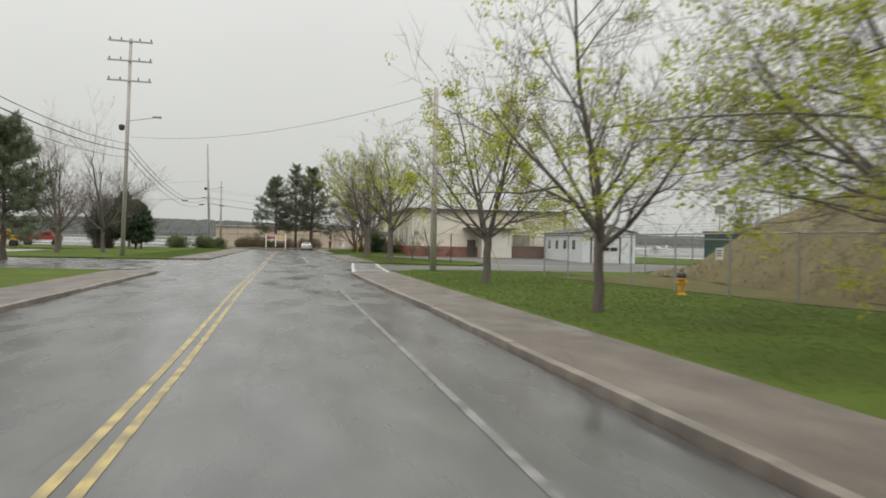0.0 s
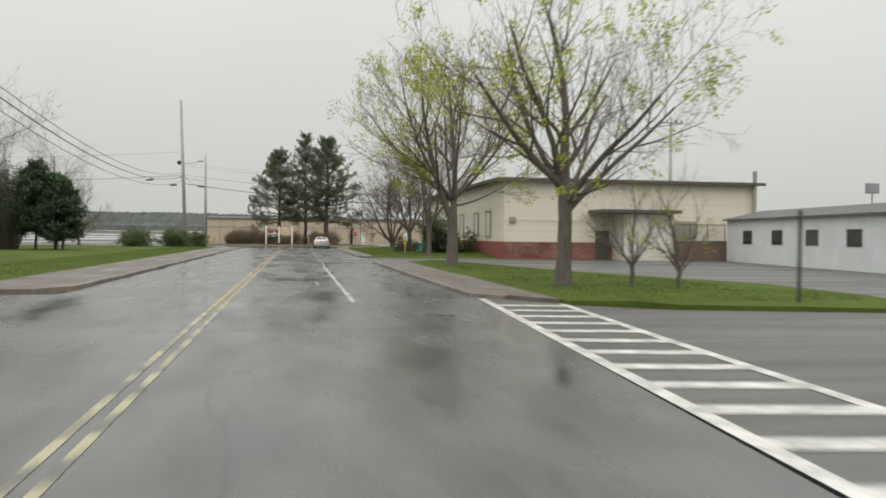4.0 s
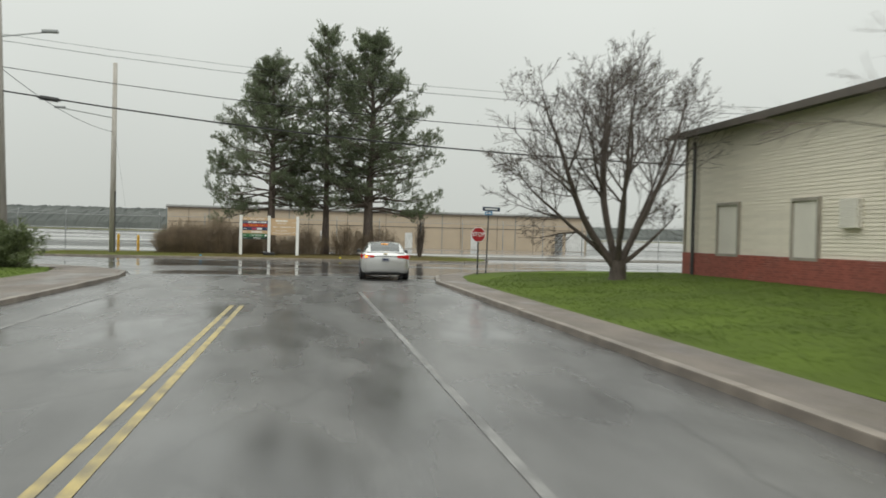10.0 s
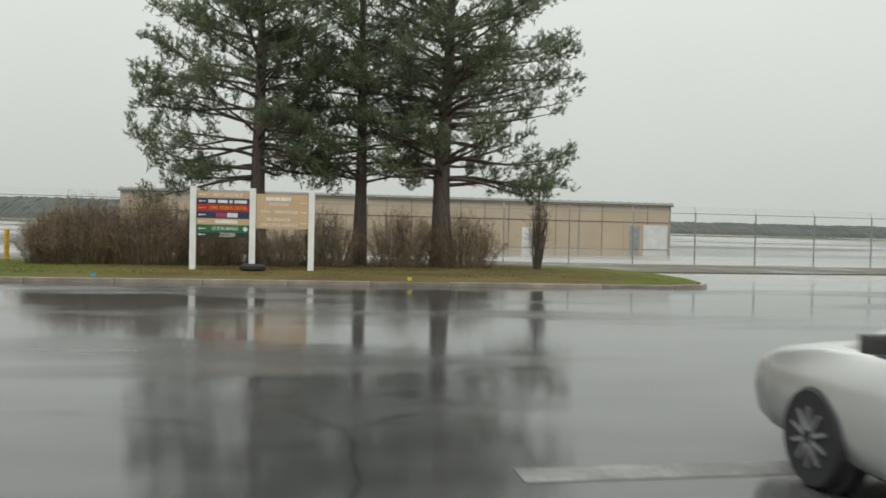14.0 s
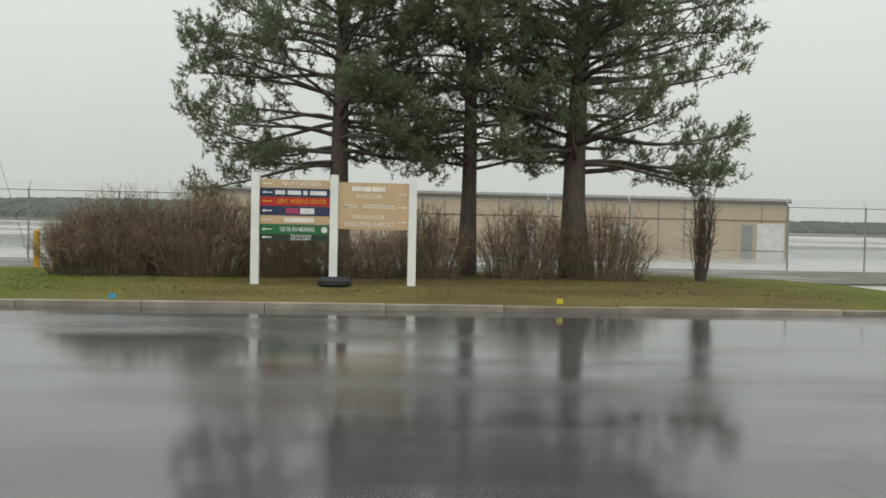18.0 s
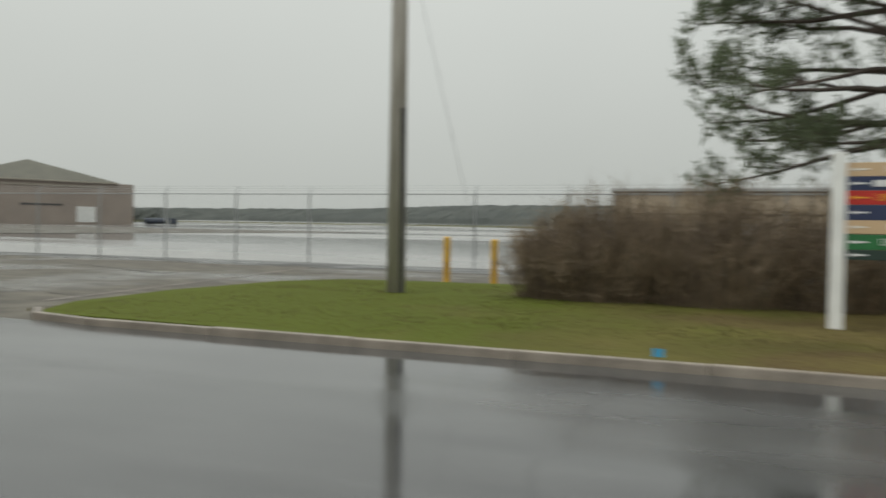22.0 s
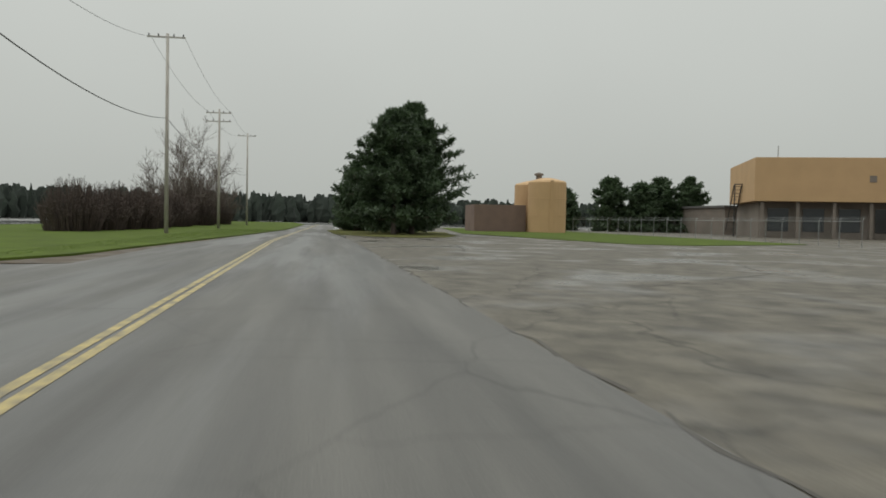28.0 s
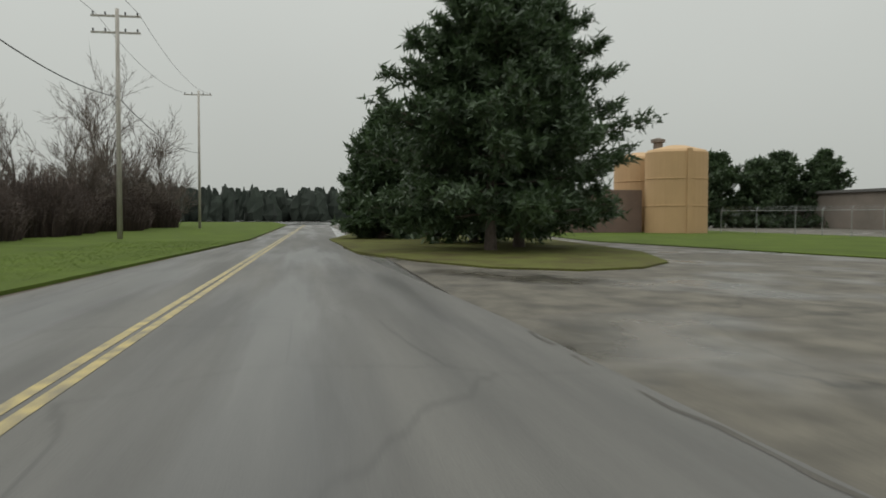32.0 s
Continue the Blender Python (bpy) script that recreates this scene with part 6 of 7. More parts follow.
for dy in (-1.4, 1.4):
    cable((-129.2, 147.0 + dy, 17.0), (-165.6, 146.8 + dy, 15.2), 0.9, 0.014)
    cable((-165.6, 146.8 + dy, 15.2), (-214.6, 145.8 + dy, 17.0), 1.2, 0.014)
cable((-129.2, 147.0, 10.0), (-165.6, 146.8, 9.6), 1.0, 0.03)
cable((-165.6, 146.8, 9.6), (-214.6, 145.8, 9.6), 1.0, 0.03)
cable((-13.62, 173.5, 9.0), (-13.5, 179.6, 0.1), 0.02, 0.006, "steel guy wire with yellow guard")
cable((8.1, 46.3, 9.2), (12.6, 48.3, 0.08), 0.02, 0.007, "steel guy wire of the pole beside the driveway")
gg = part("guy_guard", rod((11.75, 47.93, 1.8), (12.55, 48.28, 0.16), 0.022, 0.022, 8), M_YELMET)
tagged(gg, "yellow plastic guard sleeved over the guy wire", "guy guard")
cable((-56.6, 178.3, 9.0), (-80.4, 148.5, 9.4), 0.7, 0.012)
cable((-56.6, 178.3, 9.0), (-112, 203, 8.6), 0.9, 0.012)

for a, b in (((-12.3, 152.63, 7.72), (-11.5, 152.57, 7.62)), ((-15.7, 152.7, 7.75), (-15.0, 152.72, 7.8)), ((-18.6, 152.5, 8.32), (-17.8, 152.55, 8.4))):
    sp = thing("cable_splice", (0, 0, 0), "black splice case hung on an overhead cable", "cable splice", "cable splices")
    part("case", rod(a, b, 0.11, 0.11, 10), M_WIRE, sp)
    part("collar", rod((a[0] - 0.12, a[1], a[2] + 0.02), (b[0] + 0.12, b[1], b[2] - 0.02), 0.05, 0.05, 8), M_WIRE, sp)


# ---------------------------------------------------------------- direction sign
def lettering(text, size, material, parent, place, turn=(90, 0, 0), squeeze=1.0):
    cu = bpy.data.curves.new("lettering", 'FONT')
    cu.body = text
    cu.size = size
    cu.align_x, cu.align_y = 'CENTER', 'CENTER'
    cu.extrude = 0.002
    cu.offset = size * 0.012
    cu.space_character = 1.05
    cu.materials.append(material)
    ob = new("lettering", cu)
    ob.parent = parent
    ob.matrix_basis = pose(*place, *turn) @ Matrix.Diagonal((squeeze, 1, 1, 1))
    return ob


M_SIGNW = mat("white_painted_timber", (0.80, 0.80, 0.78), (0.68, 0.68, 0.66), rough=0.5, scale=3, bump=0.05)
M_SIGNT = mat("sand_sign_panel", (0.56, 0.40, 0.245), (0.50, 0.35, 0.21), rough=0.5, scale=2, bump=0)
M_NAVY = mat("navy_sign_panel", (0.028, 0.04, 0.10), rough=0.45, bump=0)
M_RED = mat("red_sign_panel", (0.50, 0.028, 0.018), rough=0.45, bump=0)
M_GREEN = mat("green_sign_panel", (0.025, 0.16, 0.05), rough=0.45, bump=0)
M_DKGREEN = mat("dark_green_sign_panel", (0.022, 0.045, 0.035), rough=0.45, bump=0)
M_CREAM = mat("cream_lettering", (0.84, 0.80, 0.72), rough=0.5, bump=0)
M_LETW = mat("white_lettering", (0.8, 0.8, 0.8), rough=0.5, bump=0)
M_LETY = mat("yellow_lettering", (0.80, 0.36, 0.03), rough=0.5, bump=0)
M_PINK = mat("magenta_lettering", (0.42, 0.05, 0.13), rough=0.5, bump=0)

sign = thing("direction_sign", (0, 170.0, 0.07), "white-posted direction sign with coloured panels on the lawn", "sign")
for x, top in ((-4.45, 2.84), (-2.55, 2.82), (-0.62, 2.82)):
    part("post", boxed(x - 0.1, x + 0.1, -0.1, 0.1, 0.0, top, 0.015), M_SIGNW, sign)
rows = (("NAVY CARETAKER", 2.47, 2.68, M_SIGNT, M_CREAM), ("", 2.255, 2.466, M_NAVY, M_LETW), ("USMC RESERVE CENTER", 2.035, 2.251, M_RED, M_LETY), ("", 1.80, 2.031, M_NAVY, M_LETW),
        ("", 1.59, 1.796, M_SIGNT, M_CREAM), ("133 ER BN MEARNG", 1.345, 1.58, M_GREEN, M_LETW), ("TRAINING ACADEMY", 1.19, 1.34, M_DKGREEN, M_LETW))
for text, z0, z1, m_, ml in rows:
    pn = part("panel", boxed(-4.345, -2.655, -0.035, 0.035, z0, z1, 0.006), m_, sign)
    zc = (z0 + z1) / 2
    if "TRAIN" in text:
        for word, dz in (("TRAINING", 0.036), ("ACADEMY", -0.036)):
            lettering(word, 0.085, ml, pn, (-3.35, -0.04, zc + dz), squeeze=1.25)
    elif text:
        lettering(text, 0.15, ml, pn, (-3.44 if "133" in text else -3.34, -0.04, zc), squeeze=0.62 if "133" in text else 0.72)
    elif m_ is M_NAVY and z0 > 2.1:
        for x0, x1 in ((-3.98, -3.74), (-3.68, -3.36), (-3.3, -3.2), (-3.14, -2.74)):
            part("bar", boxed(x0, x1, -0.042, -0.036, zc - 0.05, zc + 0.05), M_LETW, pn)
    elif m_ is M_NAVY:
        part("bar", boxed(-3.72, -3.40, -0.042, -0.036, zc - 0.07, zc + 0.07), M_PINK, pn)
        part("bar", boxed(-3.37, -3.03, -0.042, -0.036, zc - 0.07, zc + 0.07), M_LETW, pn)
    else:
        part("bar", boxed(-3.75, -3.03, -0.042, -0.036, zc - 0.055, zc + 0.055), M_CREAM, pn)
    ar = slab([(-4.3, zc), (-4.22, zc + 0.035), (-4.22, zc + 0.012), (-4.05, zc + 0.012), (-4.05, zc - 0.012), (-4.22, zc - 0.012), (-4.22, zc - 0.035)], 0, 0.005)
    ao = part("arrow", ar, ml if m_ is not M_RED else M_LETY, pn)
    ao.matrix_basis = pose(0, -0.037, 0, 90, 0, 0)
pe = part("emblem", lathe([(0.075, 0), (0.075, 0.006)], 12), M_LETW, sign)
pe.matrix_basis = pose(-2.78, -0.036, 1.462, 90, 0, 0)
pr_ = part("panel", boxed(-2.445, -0.725, -0.035, 0.035, 1.50, 2.65, 0.006), M_SIGNT, sign, "sand-coloured panel with cream lettering")
for x0, x1 in ((-2.12, -1.66), (-1.63, -1.3)):
    part("bar", boxed(x0, x1, -0.042, -0.036, 2.43, 2.55), M_CREAM, pr_)
lettering("AVIATION", 0.155, M_CREAM, pr_, (-1.7, -0.04, 2.31), squeeze=0.85)
lettering("MRRA", 0.14, M_CREAM, pr_, (-2.14, -0.04, 2.06), squeeze=0.8)
for z in (2.035, 2.09):
    part("bar", boxed(-1.86, -1.06, -0.042, -0.036, z - 0.013, z + 0.013), M_CREAM, pr_)
lettering("BRUNSWICK", 0.155, M_CREAM, pr_, (-1.7, -0.04, 1.80), squeeze=0.85)
lettering("EXECUTIVE AIRPORT", 0.155, M_CREAM, pr_, (-1.68, -0.04, 1.62), squeeze=0.8)
for zc in (2.37, 2.05, 1.69):
    ar = slab([(-0.76, zc), (-0.84, zc - 0.03), (-0.84, zc - 0.01), (-1.0, zc - 0.01), (-1.0, zc + 0.01), (-0.84, zc + 0.01), (-0.84, zc + 0.03)], 0, 0.005)
    part("arrow", ar, M_CREAM, pr_).matrix_basis = pose(0, -0.037, 0, 90, 0, 0)

tyre_mesh = lathe([(0.2, 0.0), (0.34, 0.0), (0.42, 0.06), (0.42, 0.16), (0.34, 0.22), (0.22, 0.22), (0.2, 0.12)], 20)
ty = part("old_tyre", tyre_mesh, mat("black_rubber", (0.025, 0.025, 0.027), rough=0.7, bump=0.1))
ty.location = (-2.5, 169.6, 0.175)
tagged(ty, "black rubber tyre lying at the sign post", "tyre")


# ---------------------------------------------------------------- stop sign with street blades
stop = thing("stop_sign", (7.2, 146.1, 0), "red octagonal stop sign on a dark steel post", "sign")
part("post", boxed(-0.03, 0.03, -0.02, 0.02, 0, 2.16), M_DARKMET, stop)
M_STOP = mat("red_reflective_sheet", (0.42, 0.022, 0.03), rough=0.4, bump=0)
plate = lathe([(0.33, 0), (0.33, 0.006)], 8)
pl = part("plate", plate, M_LETW, stop)
pl.matrix_basis = pose(0, -0.04, 1.83, 90, 0, 0) @ pose(0, 0, 0, 0, 0, 22.5)
plate2 = lathe([(0.305, 0), (0.305, 0.005)], 8)
p2 = part("plate_face", plate2, M_STOP, stop, "red octagon face")
p2.matrix_basis = pose(0, -0.047, 1.83, 90, 0, 0) @ pose(0, 0, 0, 0, 0, 22.5)
lettering("STOP", 0.26, M_LETW, stop, (0, -0.058, 1.83), squeeze=0.82)
M_BLUE = mat("blue_street_blade", (0.07, 0.25, 0.45), rough=0.4, bump=0)
street = thing("street_sign", (7.98, 147.85, 0), "dark and light blue street-name blades on a leaning post", "sign")
part("post", rod((-0.03, 0, 0), (0.04, 0, 2.9), 0.034, 0.03, 8), M_DARKMET, street)
b1 = part("blade", boxed(-0.39, 0.39, -0.012, 0.012, 2.90, 3.08, 0.004), mat("dark_blue_blade", (0.02, 0.03, 0.06), rough=0.4, bump=0), street, "dark street-name blade")
b1.matrix_basis = pose(0.05, 0, 0, 0, 2, -8)
b2 = part("blade", boxed(-0.37, 0.37, -0.012, 0.012, 2.72, 2.89, 0.004), M_BLUE, street, "blue street-name blade")
b2.matrix_basis = pose(0.04, 0, 0, 0, 0, -77)
part("bar", boxed(-0.28, 0.28, -0.016, -0.013, 2.96, 3.02), M_LETW, b1)
part("bar", boxed(-0.25, 0.25, -0.016, -0.013, 2.78, 2.84), M_LETW, b2)

# bare metal post by the lawn strip
mp_ = thing("sign_post", (12.2, 61.9, 0.05), "plain dark steel post standing in the lawn strip", "post")
part("shaft", boxed(-0.035, 0.035, -0.03, 0.03, 0, 2.35), M_DARKMET, mp_)


# ---------------------------------------------------------------- bollards and hydrants
def bollard(x, y, h, label="yellow steel bollard", r=0.1, z=0.0, group="yellow bollards"):
    t = thing("bollard", (x, y, z), label, "bollard", group)
    part("post", lathe([(r, -0.05), (r, h - 0.05), (r * 0.8, h - 0.015), (r * 0.3, h)], 14), M_YELMET, t, smooth=False)
    return t


def hydrant(x, y, z, label, top=None):
    t = thing("fire_hydrant", (x, y, z), label, "hydrant")
    part("barrel", lathe([(0.17, 0), (0.17, 0.06), (0.11, 0.08), (0.11, 0.5), (0.15, 0.52), (0.15, 0.57), (0.12, 0.6), (0.08, 0.7)], 16), M_YELMET, t)
    part("bonnet", lathe([(0.15, 0.6), (0.165, 0.66), (0.15, 0.74), (0.09, 0.79), (0.03, 0.8), (0.03, 0.86)], 14), top or M_DARKMET, t)
    for d in ((-1, 0), (1, 0), (0, -1)):
        part("nozzle", rod((d[0] * 0.08, d[1] * 0.08, 0.42), (d[0] * 0.2, d[1] * 0.2, 0.42), 0.06, 0.06, 10), M_YELMET, t)
    return t


hydrant(12.9, 25.6, 0.08, "yellow fire hydrant with dark top on the lawn")
bollard(-14.2, 178.2, 1.3, "yellow steel bollard on the lawn edge", z=0.08)
bollard(-12.75, 178.2, 1.25, "yellow steel bollard on the lawn edge", z=0.08)
bollard(9.45, 115.3, 1.4, "thin yellow bollard beside the shrubs", 0.07, z=corner_z(9.45, 115.3))
for x, y, h in ((-53.8, 170.5, 1.35), (-53.5, 171.1, 1.35), (-53.5, 172.1, 1.38), (-53.8, 173.0, 1.45)):
    bollard(x, y, h, "yellow steel bollard guarding the lot hydrant", 0.11)
hydrant(-54.3, 171.8, 0, "yellow fire hydrant between bollards in the lot", M_YELMET)
for x, y in ((-72.6, 174.6), (-72.6, 175.3), (-73.4, 175.9), (-72.8, 176.4)):
    bollard(x, y, 1.25, "yellow steel bollard farther off in the lot", 0.12)

M_PALEBOX = mat("pale_green_box", (0.16, 0.36, 0.30), (0.12, 0.28, 0.23), rough=0.5, scale=2)
M_GREENBOX = mat("green_utility_cabinet", (0.07, 0.24, 0.20), (0.05, 0.17, 0.14), rough=0.5, scale=2)
ub = thing("utility_cabinet", (11.85, 116.4, 0.24), "large weathered green utility cabinet among shrubs", "cabinet")
part("body", boxed(-0.55, 0.85, -1.0, 1.0, 0.1, 1.52, 0.03), M_GREENBOX, ub)
part("plinth", boxed(-0.5, 0.8, -0.95, 0.95, -0.05, 0.098), M_WALK, ub, "concrete plinth")
part("lid", boxed(-0.62, 0.92, -1.07, 1.07, 1.522, 1.6, 0.015), M_GREENBOX, ub)
for y0, y1 in ((-0.95, -0.02), (0.02, 0.95)):
    dr = part("door", boxed(-0.585, -0.552, y0, y1, 0.2, 1.44, 0.008), M_GREENBOX, ub)
    part("handle", boxed(-0.625, -0.586, y1 - 0.16, y1 - 0.1, 0.75, 1.0, 0.008), M_DARKMET, dr)
part("vent", boxed(-0.3, 0.5, -1.03, -1.002, 1.0, 1.35, 0.008), M_DARKMET, ub, "dark vent grille")
sb = thing("utility_cabinet", (11.05, 118.0, 0.25), "small pale green utility box on the lawn", "cabinet")
part("body", boxed(-0.32, 0.32, -0.28, 0.28, -0.03, 0.72, 0.03), M_PALEBOX, sb)
part("lid", boxed(-0.35, 0.35, -0.31, 0.31, 0.722, 0.78, 0.015), M_PALEBOX, sb)

# utility paint marks at the far kerb
for x, col, nm in ((-6.6, (0.05, 0.35, 0.6), "blue"), (2.2, (0.7, 0.6, 0.03), "yellow")):
    mk = thing("marker_flag", (x, 165.95, 0.0), nm + " utility marker flag stuck at the kerb", "marker flag")
    part("wire", rod((0, 0, 0), (0, 0, 0.28), 0.006, 0.006, 5), M_DARKMET, mk)
    part("flag", boxed(-0.06, 0.06, -0.004, 0.004, 0.15, 0.25), mat(nm + "_flag", col, rough=0.6, bump=0), mk)


# ---------------------------------------------------------------- fences
def fence(name, points, height, label, gap=3.0, barbed=True, mesh=True, cell=0.16, z=0.0, thick=0.035):
    t = thing(name, (0, 0, z), label, "fence")
    fab = Soup()
    for (ax, ay), (bx, by) in zip(points, points[1:]):
        a, b = Vector((ax, ay, 0)), Vector((bx, by, 0))
        d = (b - a)
        L = d.length
        d.normalize()
        nrm = Vector((-d.y, d.x, 0))
        k = max(1, round(L / gap))
        for i in range(k + 1):
            if i == k and (bx, by) != points[-1]:
                continue
            p = a + (b - a) * i / k
            po = part("post", rod(p - Vector((0, 0, 0.1)), p + Vector((0, 0, height)), thick, thick, 7), M_GALV, t)
            if barbed:
                part("arm", rod(p + Vector((0, 0, height)), p + Vector((0, 0, height + 0.34)) - nrm * 0.22, thick * 0.7, thick * 0.5, 5), M_GALV, po)
        up = Vector((0, 0, 1))
        part("top_rail", rod(a + up * (height - 0.03), b + up * (height - 0.03), 0.024, 0.024, 6), M_GALV, t)
        if barbed:
            for q in (0.12, 0.22, 0.33):
                part("barbed_wire", rod(a + up * (height + q) - nrm * q * 0.65, b + up * (height + q) - nrm * q * 0.65, 0.006, 0.006, 3), M_GALV, t)
        if mesh:
            for s in (-1, 1):
                m = int((L + height) / cell)
                for i in range(m):
                    x0 = -height + i * cell if s > 0 else i * cell
                    u0, u1 = x0, x0 + s * height
                    z0, z1 = 0.03, height - 0.03
                    lo, hi = (u0, z0), (u1, z1)
                    if s > 0:
                        if u0 < 0:
                            lo = (0, z0 - u0)
                        if u1 > L:
                            hi = (L, z1 - (u1 - L))
                    else:
                        if u0 > L:
                            lo = (L, z0 + (u0 - L))
                        if u1 < 0:
                            hi = (0, z1 + u1)
                    if hi[1] <= lo[1]:
                        continue
                    p, q = a + d * lo[0] + up * lo[1], a + d * hi[0] + up * hi[1]
                    w = (d * s + up).normalized().cross(nrm) * 0.0019
                    k0 = len(fab.v)
                    fab.v += [p - w, p + w, q + w, q - w]
                    fab.f.append((k0, k0 + 1, k0 + 2, k0 + 3))
    if mesh:
        tagged(part("chain_link", fab.mesh("chain_link", M_GALV), None, t), kind="stuff")
    return t


fence("chain_link_fence", [(15.9, -8), (15.2, 18), (14.4, 21.4), (13.25, 34.5), (12.5, 39.4), (24, 41.2), (36, 43.2)], 2.2, "tall chain-link fence with barbed wire beside the lawn")
fence("airfield_fence", [(72.36, 187.2), (-28.26, 187.4), (-66.9, 185.6), (-71.0, 186.6), (-88, 197.5), (-120, 214)], 3.02, "galvanised chain-link airfield fence with barbed wire", gap=3.87, cell=0.25, thick=0.042)
fence("terminal_fence", [(-120, 206), (-150, 207), (-176, 203), (-184, 200)], 2.3, "low chain-link fence before the terminal", gap=3.5, cell=0.3)

fn = thing("notice_board", (14.03, 25.2, 1.5), "small white notice wired to the chain-link fence", "sign")
nb = part("plate", boxed(-0.012, 0.0, -0.2, 0.2, -0.2, 0.2, 0.004), M_DOORW, fn)
for z in (0.1, 0.02, -0.06):
    part("bar", boxed(-0.016, -0.0125, -0.13, 0.13, z - 0.02, z + 0.02), M_DARKMET, nb)
fn.rotation_euler = (0, 0, radians(5))

# dry grassy embankment behind the fence
M_EARTH = mat("dry_brown_grass_bank", (0.17, 0.135, 0.06), (0.105, 0.09, 0.042), rough=0.95, scale=0.5, fine=7, bump=0.7, spread=0.4, bump_dist=0.06)
bm = bmesh.new()
NX, NY = 26, 30
grid = []
for i in range(NX):
    rowv = []
    for j in range(NY):
        u, v = i / (NX - 1), j / (NY - 1)
        y = -22 + 70 * v
        d = 32 * u ** 1.4
        x = 16.9 + max(0.0, y - 22) * 0.15 + d
        f = 2.7 * min(1, d / 3.0) ** 0.8 + 2.0 * min(1, max(0, d - 3) / 5.5) + 0.6 * min(1, max(0, d - 8.5) / 8)
        e = min(1, max(0, (43.5 - y) / 9))
        rowv.append(bm.verts.new((x, y, 0.1 + 0.32 * min(1, d / 1.5) * min(1, (48 - y) / 3) + f * e * e * (3 - 2 * e) + 0.16 * noise.noise(Vector((x * 0.4, y * 0.4, 0))) + 0.07 * noise.noise(Vector((x * 1.5, y * 1.5, 3))))))
    grid.append(rowv)
for i in range(NX - 1):
    for j in range(NY - 1):
        bm.faces.new((grid[i][j], grid[i + 1][j], grid[i + 1][j + 1], grid[i][j + 1]))
bank = [[q.co.copy() for q in r] for r in grid]
tagged(part("ground_embankment", bm, M_EARTH, smooth=True), "brown dry-grass embankment behind the fence", "embankment", kind="structure")


# ---------------------------------------------------------------- silver sedan at the junction
M_PAINT = mat("silver_car_paint", (0.60, 0.60, 0.59), (0.57, 0.57, 0.56), rough=0.24, metal=0.65, scale=1, bump=0)
M_CGLASS = mat("tinted_car_glass", (0.055, 0.062, 0.06), rough=0.05, bump=0)
M_RIM = mat("alloy_wheel", (0.42, 0.42, 0.43), rough=0.3, metal=0.8, bump=0)
M_TAIL = glow("lit_tail_lamp", (0.38, 0.008, 0.008), 0.14)
M_AMBER = glow("lit_amber_indicator", (1.0, 0.36, 0.04), 1.3)
M_BRAKE = glow("lit_brake_lamp", (1.0, 0.42, 0.08), 1.0)
M_CHROME = mat("chrome_trim", (0.6, 0.6, 0.6), rough=0.1, metal=1, bump=0)
car = thing("sedan_car", (3.1, 145.35, 0.0), "silver four-door sedan with lit red tail lamps", "car", turn=-3)


def body_sec(w, zb, zw, zt, crown=0.03):
    return [(w * 0.84, zb), (w * 0.95, zb + 0.06), (w * 0.985, zb + 0.2), (w, zw), (w * 0.985, zw + 0.12), (w * 0.94, zt - 0.07), (w * 0.86, zt - 0.012), (w * 0.45, zt + crown * 0.8), (0.001, zt + crown)]


st = []
for y, w, zb, zw, zt in ((-2.56, 0.70, 0.36, 0.55, 0.74), (-2.53, 0.83, 0.30, 0.56, 0.98), (-2.46, 0.88, 0.27, 0.60, 1.045), (-2.2, 0.915, 0.24, 0.62, 1.065), (-1.7, 0.925, 0.22, 0.63, 1.05), (-1.0, 0.928, 0.21, 0.63, 1.03), (0.0, 0.928, 0.20, 0.62, 0.99),
                         (0.9, 0.925, 0.20, 0.60, 0.97), (1.5, 0.915, 0.21, 0.58, 0.93), (2.0, 0.885, 0.22, 0.55, 0.86), (2.35, 0.80, 0.25, 0.5, 0.76), (2.52, 0.62, 0.30, 0.46, 0.62)):
    st.append((y, body_sec(w, zb, zw, zt)))
part("body", loft(st, None), M_PAINT, car, "silver painted body", smooth=True)


def cab_sec(w0, w1, z0, z1):
    return [(w0, z0), (w0 * 0.4 + w1 * 0.6, z0 + (z1 - z0) * 0.62), (w1, z1 - 0.05), (w1 * 0.86, z1 - 0.008), (w1 * 0.4, z1 + 0.012), (0.001, z1 + 0.016)]


cab = [(-2.12, cab_sec(0.70, 0.63, 1.02, 1.075)), (-1.9, cab_sec(0.76, 0.64, 1.01, 1.165)), (-1.65, cab_sec(0.80, 0.64, 0.995, 1.275)), (-1.3, cab_sec(0.84, 0.64, 0.98, 1.375)), (-0.8, cab_sec(0.855, 0.635, 0.97, 1.415)), (-0.14, cab_sec(0.86, 0.625, 0.965, 1.43)), (-0.04, cab_sec(0.86, 0.625, 0.965, 1.43)), (0.25, cab_sec(0.855, 0.62, 0.96, 1.41)), (0.55, cab_sec(0.845, 0.615, 0.955, 1.335)), (0.9, cab_sec(0.815, 0.615, 0.94, 1.2)), (1.35, cab_sec(0.76, 0.62, 0.90, 1.0))]
pieces = {k: bmesh.new() for k in ("roof", "rear_window", "windscreen", "side_window", "side_window ", "rear_side_window", "rear_side_window ")}
